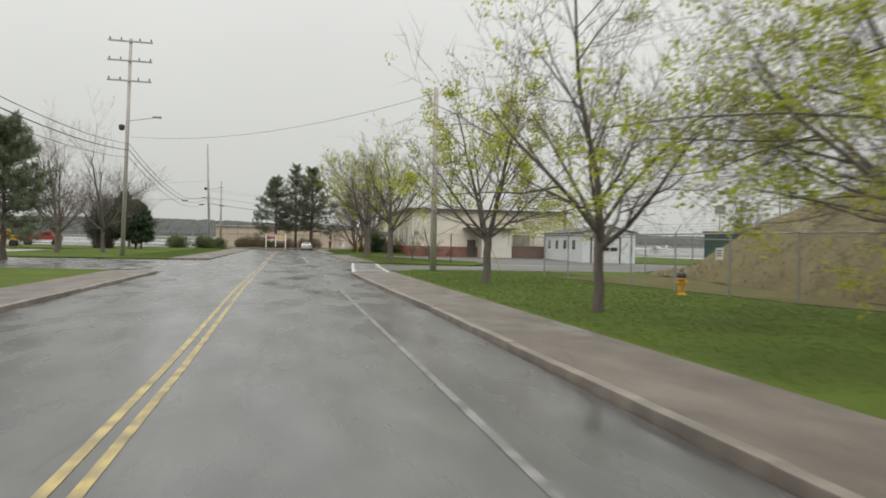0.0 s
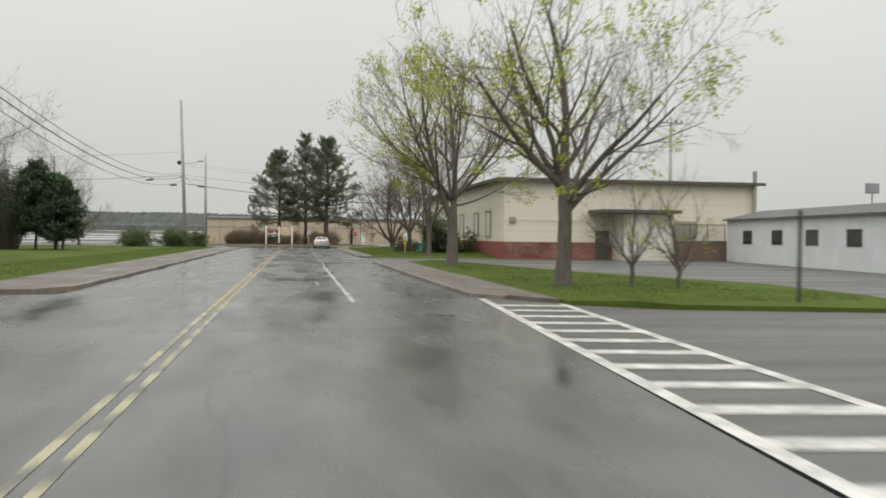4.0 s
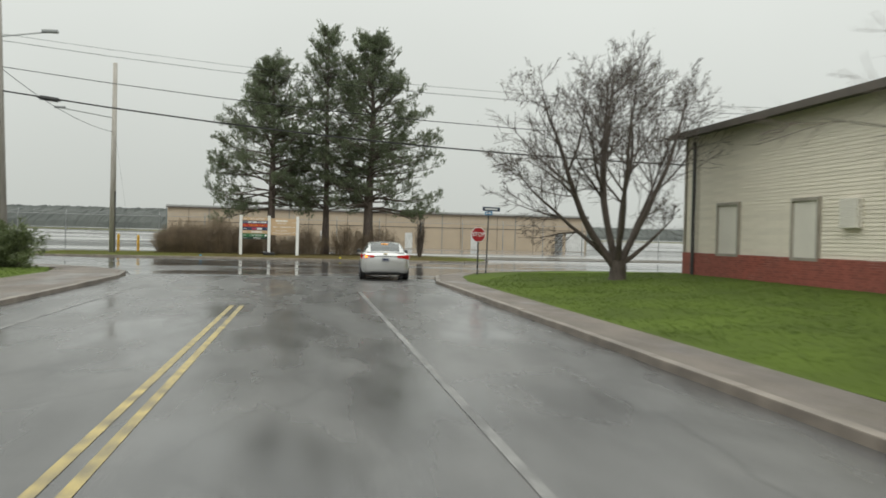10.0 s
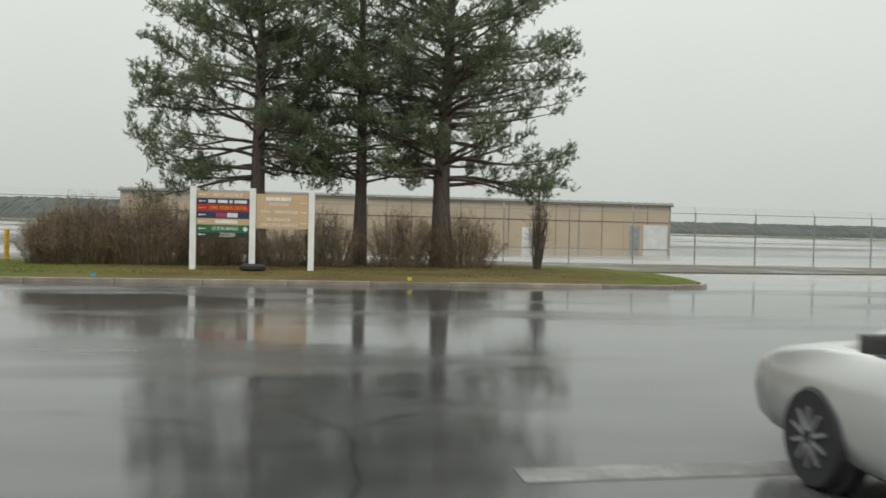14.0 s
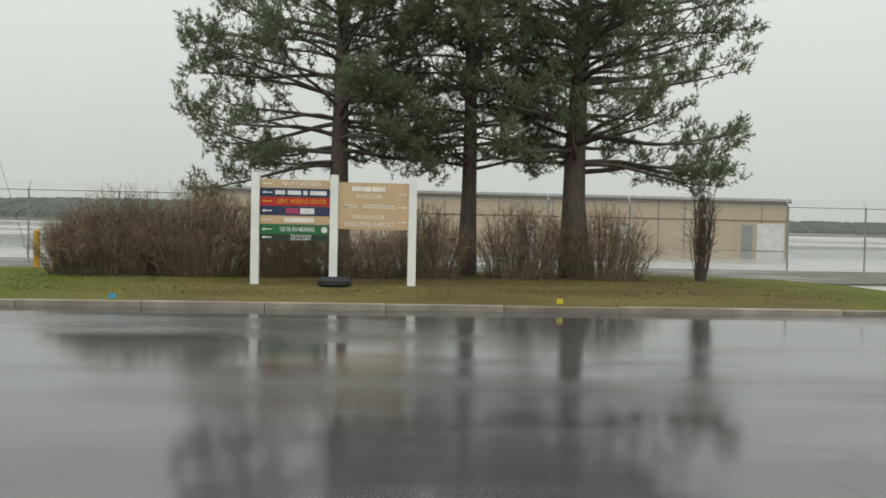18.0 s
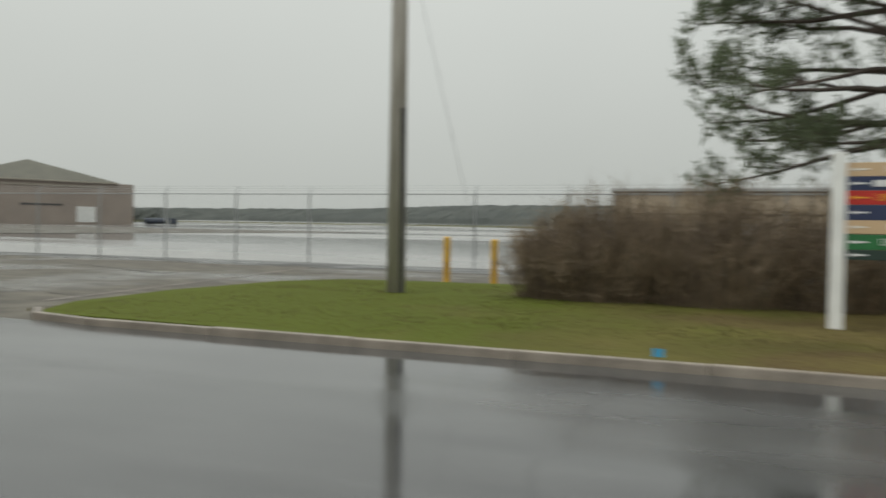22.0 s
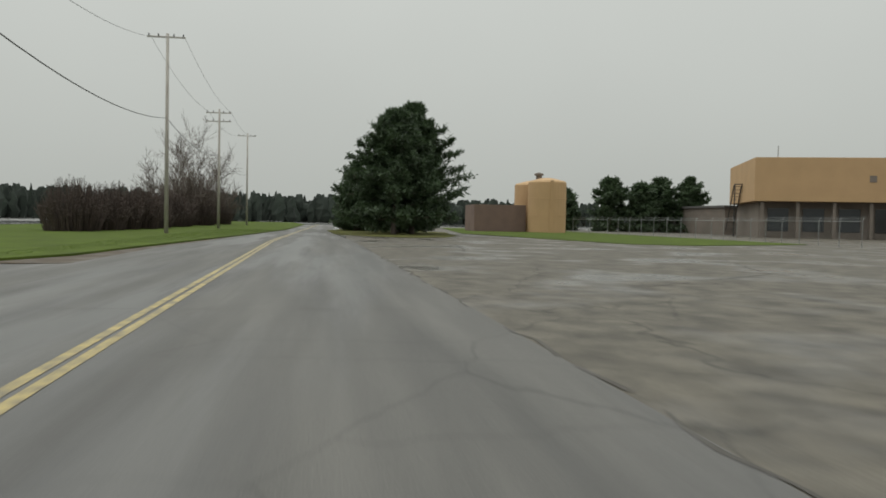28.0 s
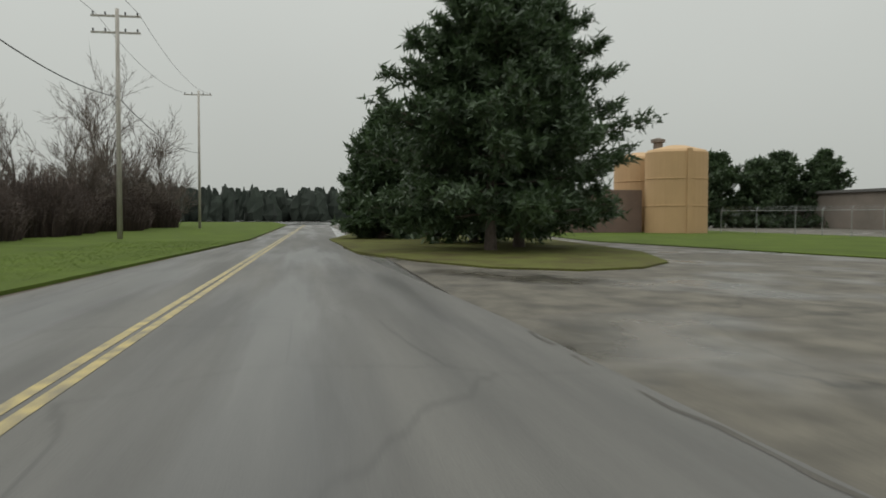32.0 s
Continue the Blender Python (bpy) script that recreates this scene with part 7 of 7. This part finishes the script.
for (ya, sa), (yb, sb) in zip(cab, cab[1:]):
    for s in (-1, 1):
        for i in range(5):
            mid = (ya + yb) / 2
            if i >= 3:
                kind = "rear_window" if mid < -1.3 else "windscreen" if mid > 0.3 else "roof"
            elif i < 2 and -1.5 < mid < 0.8 and not -0.14 <= mid <= -0.04:
                kind = ("rear_side_window" if mid < -0.1 else "side_window") + ("" if s > 0 else " ")
            else:
                kind = "roof"
            b = pieces[kind]
            out = 1.004 if kind != "roof" else 1.0
            quad = [(sa[i], ya), (sa[i + 1], ya), (sb[i + 1], yb), (sb[i], yb)]
            b.faces.new([b.verts.new((s * x * out, y, z)) for (x, z), y in (quad if s > 0 else quad[::-1])])
for kind, b in pieces.items():
    bmesh.ops.remove_doubles(b, verts=b.verts, dist=0.0008)
    part(kind.strip(), b, M_PAINT if kind == "roof" else M_CGLASS, car, "silver roof and pillars" if kind == "roof" else "dark tinted glass", smooth=True)
for s in (-1, 1):
    mr_ = part("mirror", boxed(s * 0.96 - 0.09, s * 0.96 + 0.09, 0.62, 0.72, 0.985, 1.10, 0.03), M_DARKMET, car, "black door mirror")
    # lamp pods wrap round the rear corner
    lb = bmesh.new()
    vs = [lb.verts.new((s * x, y, z)) for x, y, z in ((0.44, -2.585, 0.86), (0.86, -2.50, 0.80), (0.925, -2.20, 0.86), (0.915, -2.22, 0.97), (0.85, -2.50, 0.965), (0.40, -2.575, 0.93))]
    f = lb.faces.new(vs if s > 0 else vs[::-1])
    f.normal_update()
    r = bmesh.ops.extrude_face_region(lb, geom=[f])
    bmesh.ops.translate(lb, verts=[v for v in r["geom"] if isinstance(v, bmesh.types.BMVert)], vec=(s * 0.02, -0.03, 0))
    tl = part("tail_lamp", lb, M_TAIL, car, "lit red tail lamp")
    ib = boxed(s * 0.73 - 0.055, s * 0.73 + 0.055, -2.615, -2.57, 0.85, 0.93, 0.036)
    part("bulb", ib, M_AMBER if s < 0 else M_TAIL, tl, "glowing bulb cluster")
    for y in (-1.5, 1.36):
        wh = part("wheel", boxed(-0.01, 0.01, -0.01, 0.01, -0.01, 0.01), M_DARKMET, car)
        wh.matrix_basis = pose(s * 0.832, y, 0.335, 0, 90, 0)
        part("tyre", lathe([(0.22, -0.105), (0.31, -0.11), (0.335, -0.07), (0.335, 0.07), (0.31, 0.11), (0.22, 0.105)], 28), M_TYRE, wh, smooth=False)
        part("rim", lathe([(0.225, -0.09), (0.225, 0.09), (0.2, 0.1), (0.05, 0.085)], 20), M_RIM, wh)
        for i in range(10):
            a = 2 * math.pi * i / 10
            part("spoke", rod((0.05 * math.cos(a), 0.05 * math.sin(a), s * 0.108), (0.2 * math.cos(a), 0.2 * math.sin(a), s * 0.108), 0.022, 0.016, 4), M_RIM, wh)
        part("arch", lathe([(0.335, -0.02), (0.372, -0.02), (0.372, 0.098), (0.335, 0.098)], 28), M_DARKMET, car, "dark wheel arch").matrix_basis = pose(s * 0.835, y, 0.345, 0, 90, 0)
part("boot_lip", boxed(-0.70, 0.70, -2.5, -2.34, 1.02, 1.068, 0.02), M_PAINT, car)
part("boot_seam", boxed(-0.42, 0.42, -2.585, -2.562, 0.90, 0.925), M_CHROME, car, "chrome boot strip")
np_ = part("number_plate", boxed(-0.15, 0.15, -2.588, -2.56, 0.71, 0.85, 0.006), mat("pale_plate", (0.36, 0.37, 0.39), rough=0.4, bump=0), car, "pale number plate")
part("bar", boxed(-0.1, 0.1, -2.597, -2.5925, 0.75, 0.81), M_NAVY, np_)
part("badge", boxed(-0.07, 0.07, -2.575, -2.545, 0.985, 1.02, 0.01), mat("gold_badge", (0.5, 0.36, 0.1), rough=0.3, metal=0.6, bump=0), car)
part("brake_light", boxed(-0.13, 0.13, -1.47, -1.42, 1.355, 1.375, 0.006), M_BRAKE, car, "lit high brake lamp")
part("bumper_crease", boxed(-0.72, 0.72, -2.566, -2.54, 0.60, 0.612, 0.004), M_PAINT, car)
part("bumper_trim", boxed(-0.55, 0.55, -2.56, -2.50, 0.27, 0.33, 0.015), M_DARKMET, car, "dark lower bumper trim")
part("aerial", boxed(-0.015, 0.015, -1.15, -1.07, 1.395, 1.45, 0.01), M_DARKMET, car)
part("underbody", boxed(-0.7, 0.7, -2.0, 2.0, 0.17, 0.26), M_DARKMET, car)


# ---------------------------------------------------------------- far machines
def tractor(x, y, colour, name, label, turn):
    t = thing(name, (x, y, 0), label, "truck", turn=turn)
    m_ = mat(name + "_paint", colour, rough=0.4, scale=2, bump=0)
    part("cab", boxed(-0.3, 1.7, -1.1, 1.1, 1.0, 2.5, 0.15), m_, t)
    part("hood", boxed(1.7, 3.1, -1.0, 1.0, 0.9, 1.7, 0.12), m_, t)
    part("bed", boxed(-3.2, -0.35, -1.15, 1.15, 1.0, 1.9, 0.06), m_, t)
    part("window", boxed(0.1, 1.3, -1.12, 1.12, 1.75, 2.3, 0.03), M_GLASSD, t)
    for px in (-2.2, 2.1):
        for py in (-1.0, 1.0):
            w_ = part("wheel", lathe([(0.3, -0.16), (0.5, -0.16), (0.52, 0.0), (0.5, 0.16), (0.3, 0.16)], 16), M_TYRE, t)
            w_.matrix_basis = pose(px, py, 0.5, 90, 0, 0)
    return t


tractor(-41, 150, (0.32, 0.045, 0.035), "pickup_truck", "red pickup truck parked beyond the lawn", 5)
tractor(-41, 128, (0.55, 0.33, 0.03), "service_truck", "yellow service truck parked beyond the lawn", 10)

# ---------------------------------------------------------------- planting: trees along the east walk
broadleaf("maple_tree", 11.6, 12.2, 12.0, 0.16, 101, "leafing maple with spreading limbs on the lawn", 22000, 0.2, 8, 0.55, 0.68, leaf_size=0.11, share=0.6, fork=2.0, clump=(12, 22), puff=0.28)
broadleaf("maple_tree", 7.3, 18.7, 9.8, 0.125, 12, "tall maple just coming into leaf on the lawn", 4200, 0.22, 6, 0.5, 0.5, leaf_size=0.075, share=0.4, fork=1.45)
forked_tree("maple_tree", 8.0, 32.9, 0.08, 0.165, 1.9, 13, "yellow-green leafing maple on the lawn",
            ((185, 16, 5.6, 0.56, 0.18, 0.0), (20, 12, 5.9, 0.6, 0.18, 0.0), (95, 30, 5.2, 0.44, 0.2, 0.1), (265, 32, 5.2, 0.44, 0.2, 0.1), (165, 58, 4.6, 0.36, 0.22, 0.1), (205, 50, 4.6, 0.36, 0.22, 0.25), (-15, 54, 4.6, 0.36, 0.22, 0.15), (40, 48, 4.8, 0.36, 0.22, 0.3), (135, 68, 3.8, 0.26, 0.25, 0.2)),
            12000, leaf_size=0.09, up=0.035, wiggle=0.17, fine=0.005, kids=0.7, clump=(10, 18), puff=0.24, share=0.7)
broadleaf("maple_tree", 8.3, 68.2, 12.5, 0.235, 14, "thick-trunked maple in young yellow-green leaf", 5000, 0.25, 6, 0.5, 0.55, leaf_size=0.1, share=0.35, fork=1.55, rise=1.5, clump=(10, 20), puff=0.28, z=0.16, leader=0.82)
forked_tree("maple_tree", 7.9, 85.1, 0.16, 0.28, 2.7, 15, "spreading maple with sparse young leaves",
            ((190, 26, 7.2, 0.62, 0.2, 0.0), (10, 5, 7.6, 0.66, 0.22, 0.0), (160, 54, 7.2, 0.34, 0.2, 0.9), (205, 48, 7.0, 0.34, 0.25, 1.0), (30, 44, 6.6, 0.36, 0.25, 0.9), (-30, 54, 6.8, 0.34, 0.25, 1.0), (95, 30, 6.4, 0.36, 0.25, 0.9), (270, 32, 6.4, 0.34, 0.25, 1.1), (-5, 82, 4.6, 0.2, 0.3, 0.6), (178, 74, 3.4, 0.17, 0.3, 0.5)),
            15000, leaf_size=0.085, up=0.045, wiggle=0.13, fine=0.005, kids=0.9, clump=(5, 11), puff=0.24, share=0.75)
forked_tree("maple_tree", 10.4, 108.0, corner_z(10.4, 108.0) - 0.03, 0.19, 2.3, 16, "nearly bare tree beside the cream building",
            ((180, 14, 8.0, 0.6, 0.2, 0.0), (60, 10, 8.8, 0.6, 0.2, 0.0), (-50, 22, 7.6, 0.5, 0.2, 0.0), (140, 32, 6.4, 0.4, 0.2, 0.1), (230, 30, 6.6, 0.4, 0.2, 0.1), (10, 34, 6.2, 0.4, 0.2, 0.2)),
            1800, leaf_size=0.07, up=0.05, fine=0.0045, kids=0.82, clump=(2, 5), share=0.8)
forked_tree("bare_tree", 10.3, 119.0, corner_z(10.3, 119.0) - 0.03, 0.2, 1.9, 17, "bare many-limbed tree before the porch",
            ((180, 20, 7.2, 0.6, 0.2, 0.0), (60, 12, 7.8, 0.6, 0.2, 0.0), (-50, 26, 7.0, 0.5, 0.2, 0.0), (145, 40, 6.0, 0.4, 0.2, 0.1), (225, 38, 6.2, 0.4, 0.2, 0.1), (0, 42, 5.8, 0.4, 0.2, 0.2), (190, 62, 5.4, 0.34, 0.2, 0.5)),
            up=0.04, fine=0.005, kids=0.82)
forked_tree("bare_tree", 11.1, 140.1, corner_z(11.0, 140.1) - 0.03, 0.31, 0.75, 33, "low forked bare tree on the corner lawn",
            ((176, 46, 6.7, 0.5, 0.42, 0.0), (195, 20, 6.9, 0.46, 0.4, 0.1), (120, 18, 6.9, 0.42, 0.42, 0.1), (250, 24, 6.6, 0.38, 0.4, 0.1), (60, 24, 6.7, 0.4, 0.42, 0.1), (0, 32, 6.4, 0.42, 0.38, 0.1), (-20, 48, 2.6, 0.32, 0.8, 0.05), (165, 58, 4.8, 0.3, 0.4, 0.15), (35, 54, 5.6, 0.32, 0.4, 0.2)),
            2500, M_BUD, 0.06, M_CBARK, up=0.075, open_by=0.64, wiggle=0.2, fine=0.0065, kids=1.08)
broadleaf("bare_sapling", 10.0, 66.9, 3.8, 0.07, 19, "thin bare sapling in the lawn strip", 160, 0.2, 5, 0.4, 0.55, deepest=3, leaf_size=0.08, z=0.16)
broadleaf("bare_sapling", 11.3, 66.5, 3.6, 0.07, 20, "thin bare sapling in the lawn strip", 160, 0.2, 5, 0.4, 0.55, deepest=3, leaf_size=0.08, z=0.16)
# west side
broadleaf("bare_tree", -21.8, 84.5, 12.0, 0.2, 21, "bare tree on the west lawn", 0, 0.22, 6, 0.42, 0.48)
broadleaf("bare_tree", -18.8, 90.0, 13.0, 0.2, 22, "bare tree on the west lawn", 0, 0.22, 6, 0.42, 0.48)
broadleaf("bare_tree", -25.5, 100, 12.5, 0.2, 25, "bare tree on the west lawn", 0, 0.22, 6, 0.42, 0.46)
broadleaf("bare_tree", -24, 133, 12.5, 0.2, 23, "bare tree on the west lawn", 0, 0.22, 6, 0.42, 0.45)
broadleaf("bare_tree", -25.5, 148, 8.5, 0.18, 24, "bare tree near the junction", 0, 0.2, 6, 0.5, 0.5)
pine("evergreen_tree", -18.8, 60, 9.2, 0.2, 31, "loose-limbed dark evergreen on the west side", 0.2, 0.42, 0.4, 12)
brush("evergreen_shrub", -25.2, 121, 2.8, 3.2, 7.8, 540, 32, "large dark evergreen dense to the ground on the west lawn", M_TWIG, 16, M_EVERG, base=0.45)
for i, (x, y, h) in enumerate(((-22.6, 121.6, 7.2), (-21.2, 122.6, 6.4), (-20.2, 121.0, 5.6))):
    pine("evergreen_tree", x, y, h, 0.13, 130 + i, "dark evergreen with bare lower stem on the west lawn", 0.24, 0.3, 0.7, 6, M_NEEDLE2, 0.34, 0.06, cone=2.6, step=0.07)
juniper("evergreen_shrub", -18.2, 143.6, 2.1, 2.3, 34, 33, "feathery spreading evergreen shrub by the corner", M_OLIVEJ, low=0.08)
juniper("evergreen_shrub", -14.3, 145.8, 1.9, 2.6, 36, 34, "broad feathery evergreen shrub by the corner", M_OLIVEJ, low=0.05)
juniper("evergreen_shrub", -12.0, 146.9, 1.6, 2.1, 26, 35, "low feathery evergreen shrub by the corner", M_OLIVEJ, low=0.05)
# shrubs before the cream building
juniper("evergreen_shrub", 11.85, 114.0, 3.9, 0.75, 26, 36, "tall narrow ragged juniper before the building", M_OLIVEJ, low=0.62, z=corner_z(11.0, 113.9) - 0.03)
juniper("evergreen_shrub", 12.0, 113.3, 2.4, 0.9, 22, 39, "dense dark juniper at the foot of a taller one", low=0.2, z=corner_z(11.9, 113.3) - 0.03)
juniper("evergreen_shrub", 13.6, 112.2, 2.4, 1.7, 16, 37, "low dark brown juniper before the building", M_BROWNJ, tuft=0.16, low=0.1, z=corner_z(13.6, 112.2) - 0.03)
juniper("bare_shrub", 9.9, 118.4, 1.6, 1.4, 11, 38, "brown half-bare juniper before the building", M_BROWNJ, tuft=0.11, low=0.1, z=corner_z(9.9, 118.4) - 0.03)
# pines and hedge behind the sign
bushy_pine("pine_tree", -2.6, 174.7, 14.3, 0.33, 41, "tall dark pine behind the direction sign", 0.25, 0.31, step=0.5, shoots=8, dense=0.18, extra=((180, 3.7, 4.7), (168, 4.6, 4.6), (196, 3.3, 4.2), (184, 6.0, 4.5), (172, 7.4, 4.3)))
bushy_pine("pine_tree", 1.4, 175.6, 16.9, 0.27, 42, "tall dark pine between two others behind the lawn", 0.2, 0.235, step=0.75, shoots=5)
bushy_pine("pine_tree", 4.7, 174.6, 16.2, 0.40, 43, "tall dark pine with thick trunk behind the lawn", 0.22, 0.31, step=0.5, shoots=8, dense=0.09, extra=((0, 3.6, 5.6), (10, 4.5, 5.6), (-14, 3.3, 5.2), (3, 6.0, 5.4), (-6, 7.4, 5.2), (4, 9.0, 4.8)))
for i, (x, y, rx, ry, h, k) in enumerate(((-9.6, 173.6, 1.7, 1.5, 1.9, 400), (-8.6, 173.4, 2.2, 1.5, 2.45, 520), (-6.4, 173.2, 2.2, 1.5, 2.6, 520), (-4.2, 173.4, 1.9, 1.4, 2.5, 400), (-1.9, 173.2, 1.5, 1.0, 1.5, 170), (0.0, 174.0, 1.8, 1.2, 2.2, 240), (2.9, 174.1, 1.9, 1.2, 2.4, 250), (5.4, 174.2, 2.1, 1.3, 2.4, 260))):
    brush("bare_shrub", x, y, rx * 0.92, ry, h, round(k * 0.85), 50 + i, "dense brown leafless hedge shrub", z=0.12, width=0.009, base=0.62, twigs=7, reach=0.6, bow=0.72)
brush("columnar_sapling", 8.55, 174.2, 0.42, 0.4, 4.1, 46, 60, "slim upright bare sapling at the lawn edge", M_TWIG, width=0.018, base=0.32, reach=0.7, bow=0.9)
# conifers of the island
for i, (x, y, h, w, bare, low) in enumerate(((-145.5, 168.0, 13.3, 0.42, 0.12, ((-90, 3.6, 6.6), (-82, 5.4, 6.0), (-97, 7.4, 4.9), (-88, 9.0, 4.0))),
                                             (-149.5, 170.4, 14.4, 0.38, 0.12, ((90, 3.8, 6.4), (78, 5.2, 6.3), (96, 6.6, 5.9), (84, 8.2, 5.5), (92, 9.8, 4.7), (86, 11.2, 3.6))),
                                             (-157, 169.5, 11.5, 0.42, 0.08, ()), (-167, 164.6, 8.5, 0.42, 0.06, ()), (-173, 166.4, 8.0, 0.42, 0.06, ()))):
    pine("conifer_tree", x, y, h, 0.26, 70 + i, "dense dark conifer on the grass island", bare, w, 1.0 if i < 2 else 0.6, 9 if i < 2 else 7, M_NEEDLE2, 0.42, 0.066 if i < 2 else 0.09, cone=1.75 if i < 3 else 1.5, step=0.04, whorl=(5, 7), extra=low)
for i, (x, y, h) in enumerate(((-226, 221, 11.0), (-224, 227, 10.0), (-228, 233, 11.5), (-224, 238, 11), (-236, 214, 8.5))):
    pine("conifer_tree", x, y, h, 0.2, 80 + i, "dark conifer beyond the storage tanks", 0.05, 0.4, 0.8, 5, M_NEEDLE2, 0.65, 0.15, cone=3.2, step=0.07, sub=4)
# south verge brush
rv = random.Random(77)
for i in range(17):
    x = -134 - i * 5.4 + rv.uniform(-1.2, 1.2)
    brush("bare_shrub", x, 138.6 + rv.uniform(-1.3, 1.3), rv.uniform(4.2, 5.8), 3, rv.uniform(3.3, 5.1), 420, 90 + i, "dark brown thicket along the verge", material=M_THICK, width=0.045, base=0.75)
for i, (x, y, h) in enumerate(((-176, 137, 9.0), (-190, 137, 11.5), (-200, 138, 14.5), (-207, 136, 14.8), (-217, 137, 12.5), (-233, 138, 13.5))):
    broadleaf("bare_tree", x, y, h, 0.2, 120 + i, "bare grey tree above the thicket", 0, 0.15, 7, 0.4, 0.42, fine=0.022)

broadleaf("bare_tree", 67, 113, 9.5, 0.25, 140, "bare tree standing on the grass by the apron", 0, 0.16, 7, 0.42, 0.5, deepest=4, fine=0.02)
light_aircraft(150, 265, 60)
light_aircraft(172, 262, 75)
light_aircraft(118, 252, 40)

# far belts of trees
ridge("woods_north", ((-1300, 560, 13), (-800, 640, 13), (-456, 700, 14), (-330, 700, 14.5), (-220, 700, 18.4), (-94, 700, 18.8), (20, 705, 16.5), (273, 710, 13), (444, 705, 13.3), (1200, 600, 12.5)), 60, 101, M_WOODS, "far wooded ridge across the airfield, coloured pale grey-green for haze", 1700, 7)
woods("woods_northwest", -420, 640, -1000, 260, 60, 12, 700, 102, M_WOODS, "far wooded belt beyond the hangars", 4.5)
woods("woods_west", -330, 60, -430, 330, 40, 11, 900, 103, M_WOODS2, "dark evergreen wood at the end of the road", 2.6)
woods("woods_southwest", -120, 30, -340, 70, 40, 10.5, 1000, 104, M_WOODS2, "dark evergreen wood beyond the verge", 2.4)


# ---------------------------------------------------------------- grass blades
def turf(name, x0, x1, y0, y1, count, seed, material, inside, z=0.1, label="short uneven grass blades on the lawn", tall=0.08):
    rng = random.Random(seed)
    s = Soup()
    for _ in range(count):
        x, y = rng.uniform(x0, x1), rng.uniform(y0, y1)
        if not inside(x, y):
            continue
        for _ in range(3):
            d = Vector((rng.uniform(-0.5, 0.5), rng.uniform(-0.5, 0.5), 1)).normalized()
            s.spike(Vector((x + rng.uniform(-0.05, 0.05), y + rng.uniform(-0.05, 0.05), (z(x, y) if callable(z) else z) - 0.012)), d, Vector((rng.uniform(-1, 1), rng.uniform(-1, 1), 0)).normalized(), rng.uniform(0.35, 1.0) * tall, 0.009)
    return tagged(part(name, s.mesh(name, material), None), label, "grass", kind="stuff")


turf("grass", 5.6, 15.5, 8, 48, 26000, 201, M_BLADE, lambda x, y: y < 46 or x > 7)
turf("grass", 6.8, 14.5, 62, 93, 12000, 202, M_BLADE, lambda x, y: x < 15 - (y - 62) * 0.2, z=strip_z)
turf("grass", 5.9, 15.2, 105.2, 149, 24000, 203, M_BLADE, lambda x, y: y < 140 or x > 6.0 + (y - 140) * 0.45, z=corner_z)
turf("grass", -17.5, 14, 166.4, 176.6, 22000, 204, M_BLADE2, lambda x, y: (y < 175 or x < 9) and x < 11.2, z=island_z, tall=0.05, label="thin brownish grass on the lawn")
turf("grass", -14, -9.3, 70, 146, 14000, 206, M_BLADE, lambda x, y: True)
M_STRAW = leafy("dry_bank_grass", (0.17, 0.135, 0.055), (0.10, 0.085, 0.038), 0.2)
rng = random.Random(211)
tuftsoup = Soup()
for _ in range(26000):
    i, j = rng.randrange(NX - 1), rng.randrange(NY - 1)
    u, v = rng.random(), rng.random()
    p = bank[i][j].lerp(bank[i + 1][j], u).lerp(bank[i][j + 1].lerp(bank[i + 1][j + 1], u), v)
    d = Vector((rng.uniform(-0.7, 0.5), rng.uniform(-0.6, 0.6), 1)).normalized()
    tuftsoup.spike(p - Vector((0, 0, 0.02)), d, Vector((rng.uniform(-1, 1), rng.uniform(-1, 1), 0)).normalized(), rng.uniform(0.08, 0.24), 0.018)
tagged(part("dry_grass", tuftsoup.mesh("dry_grass", M_STRAW), None), "dry brown grass tufts over the embankment", "grass", kind="stuff")
turf("grass", -160, -76, 148, 155, 9000, 207, M_BLADE, lambda x, y: y < 148.5 + (-76 - x) * 0.08, z=0.085)
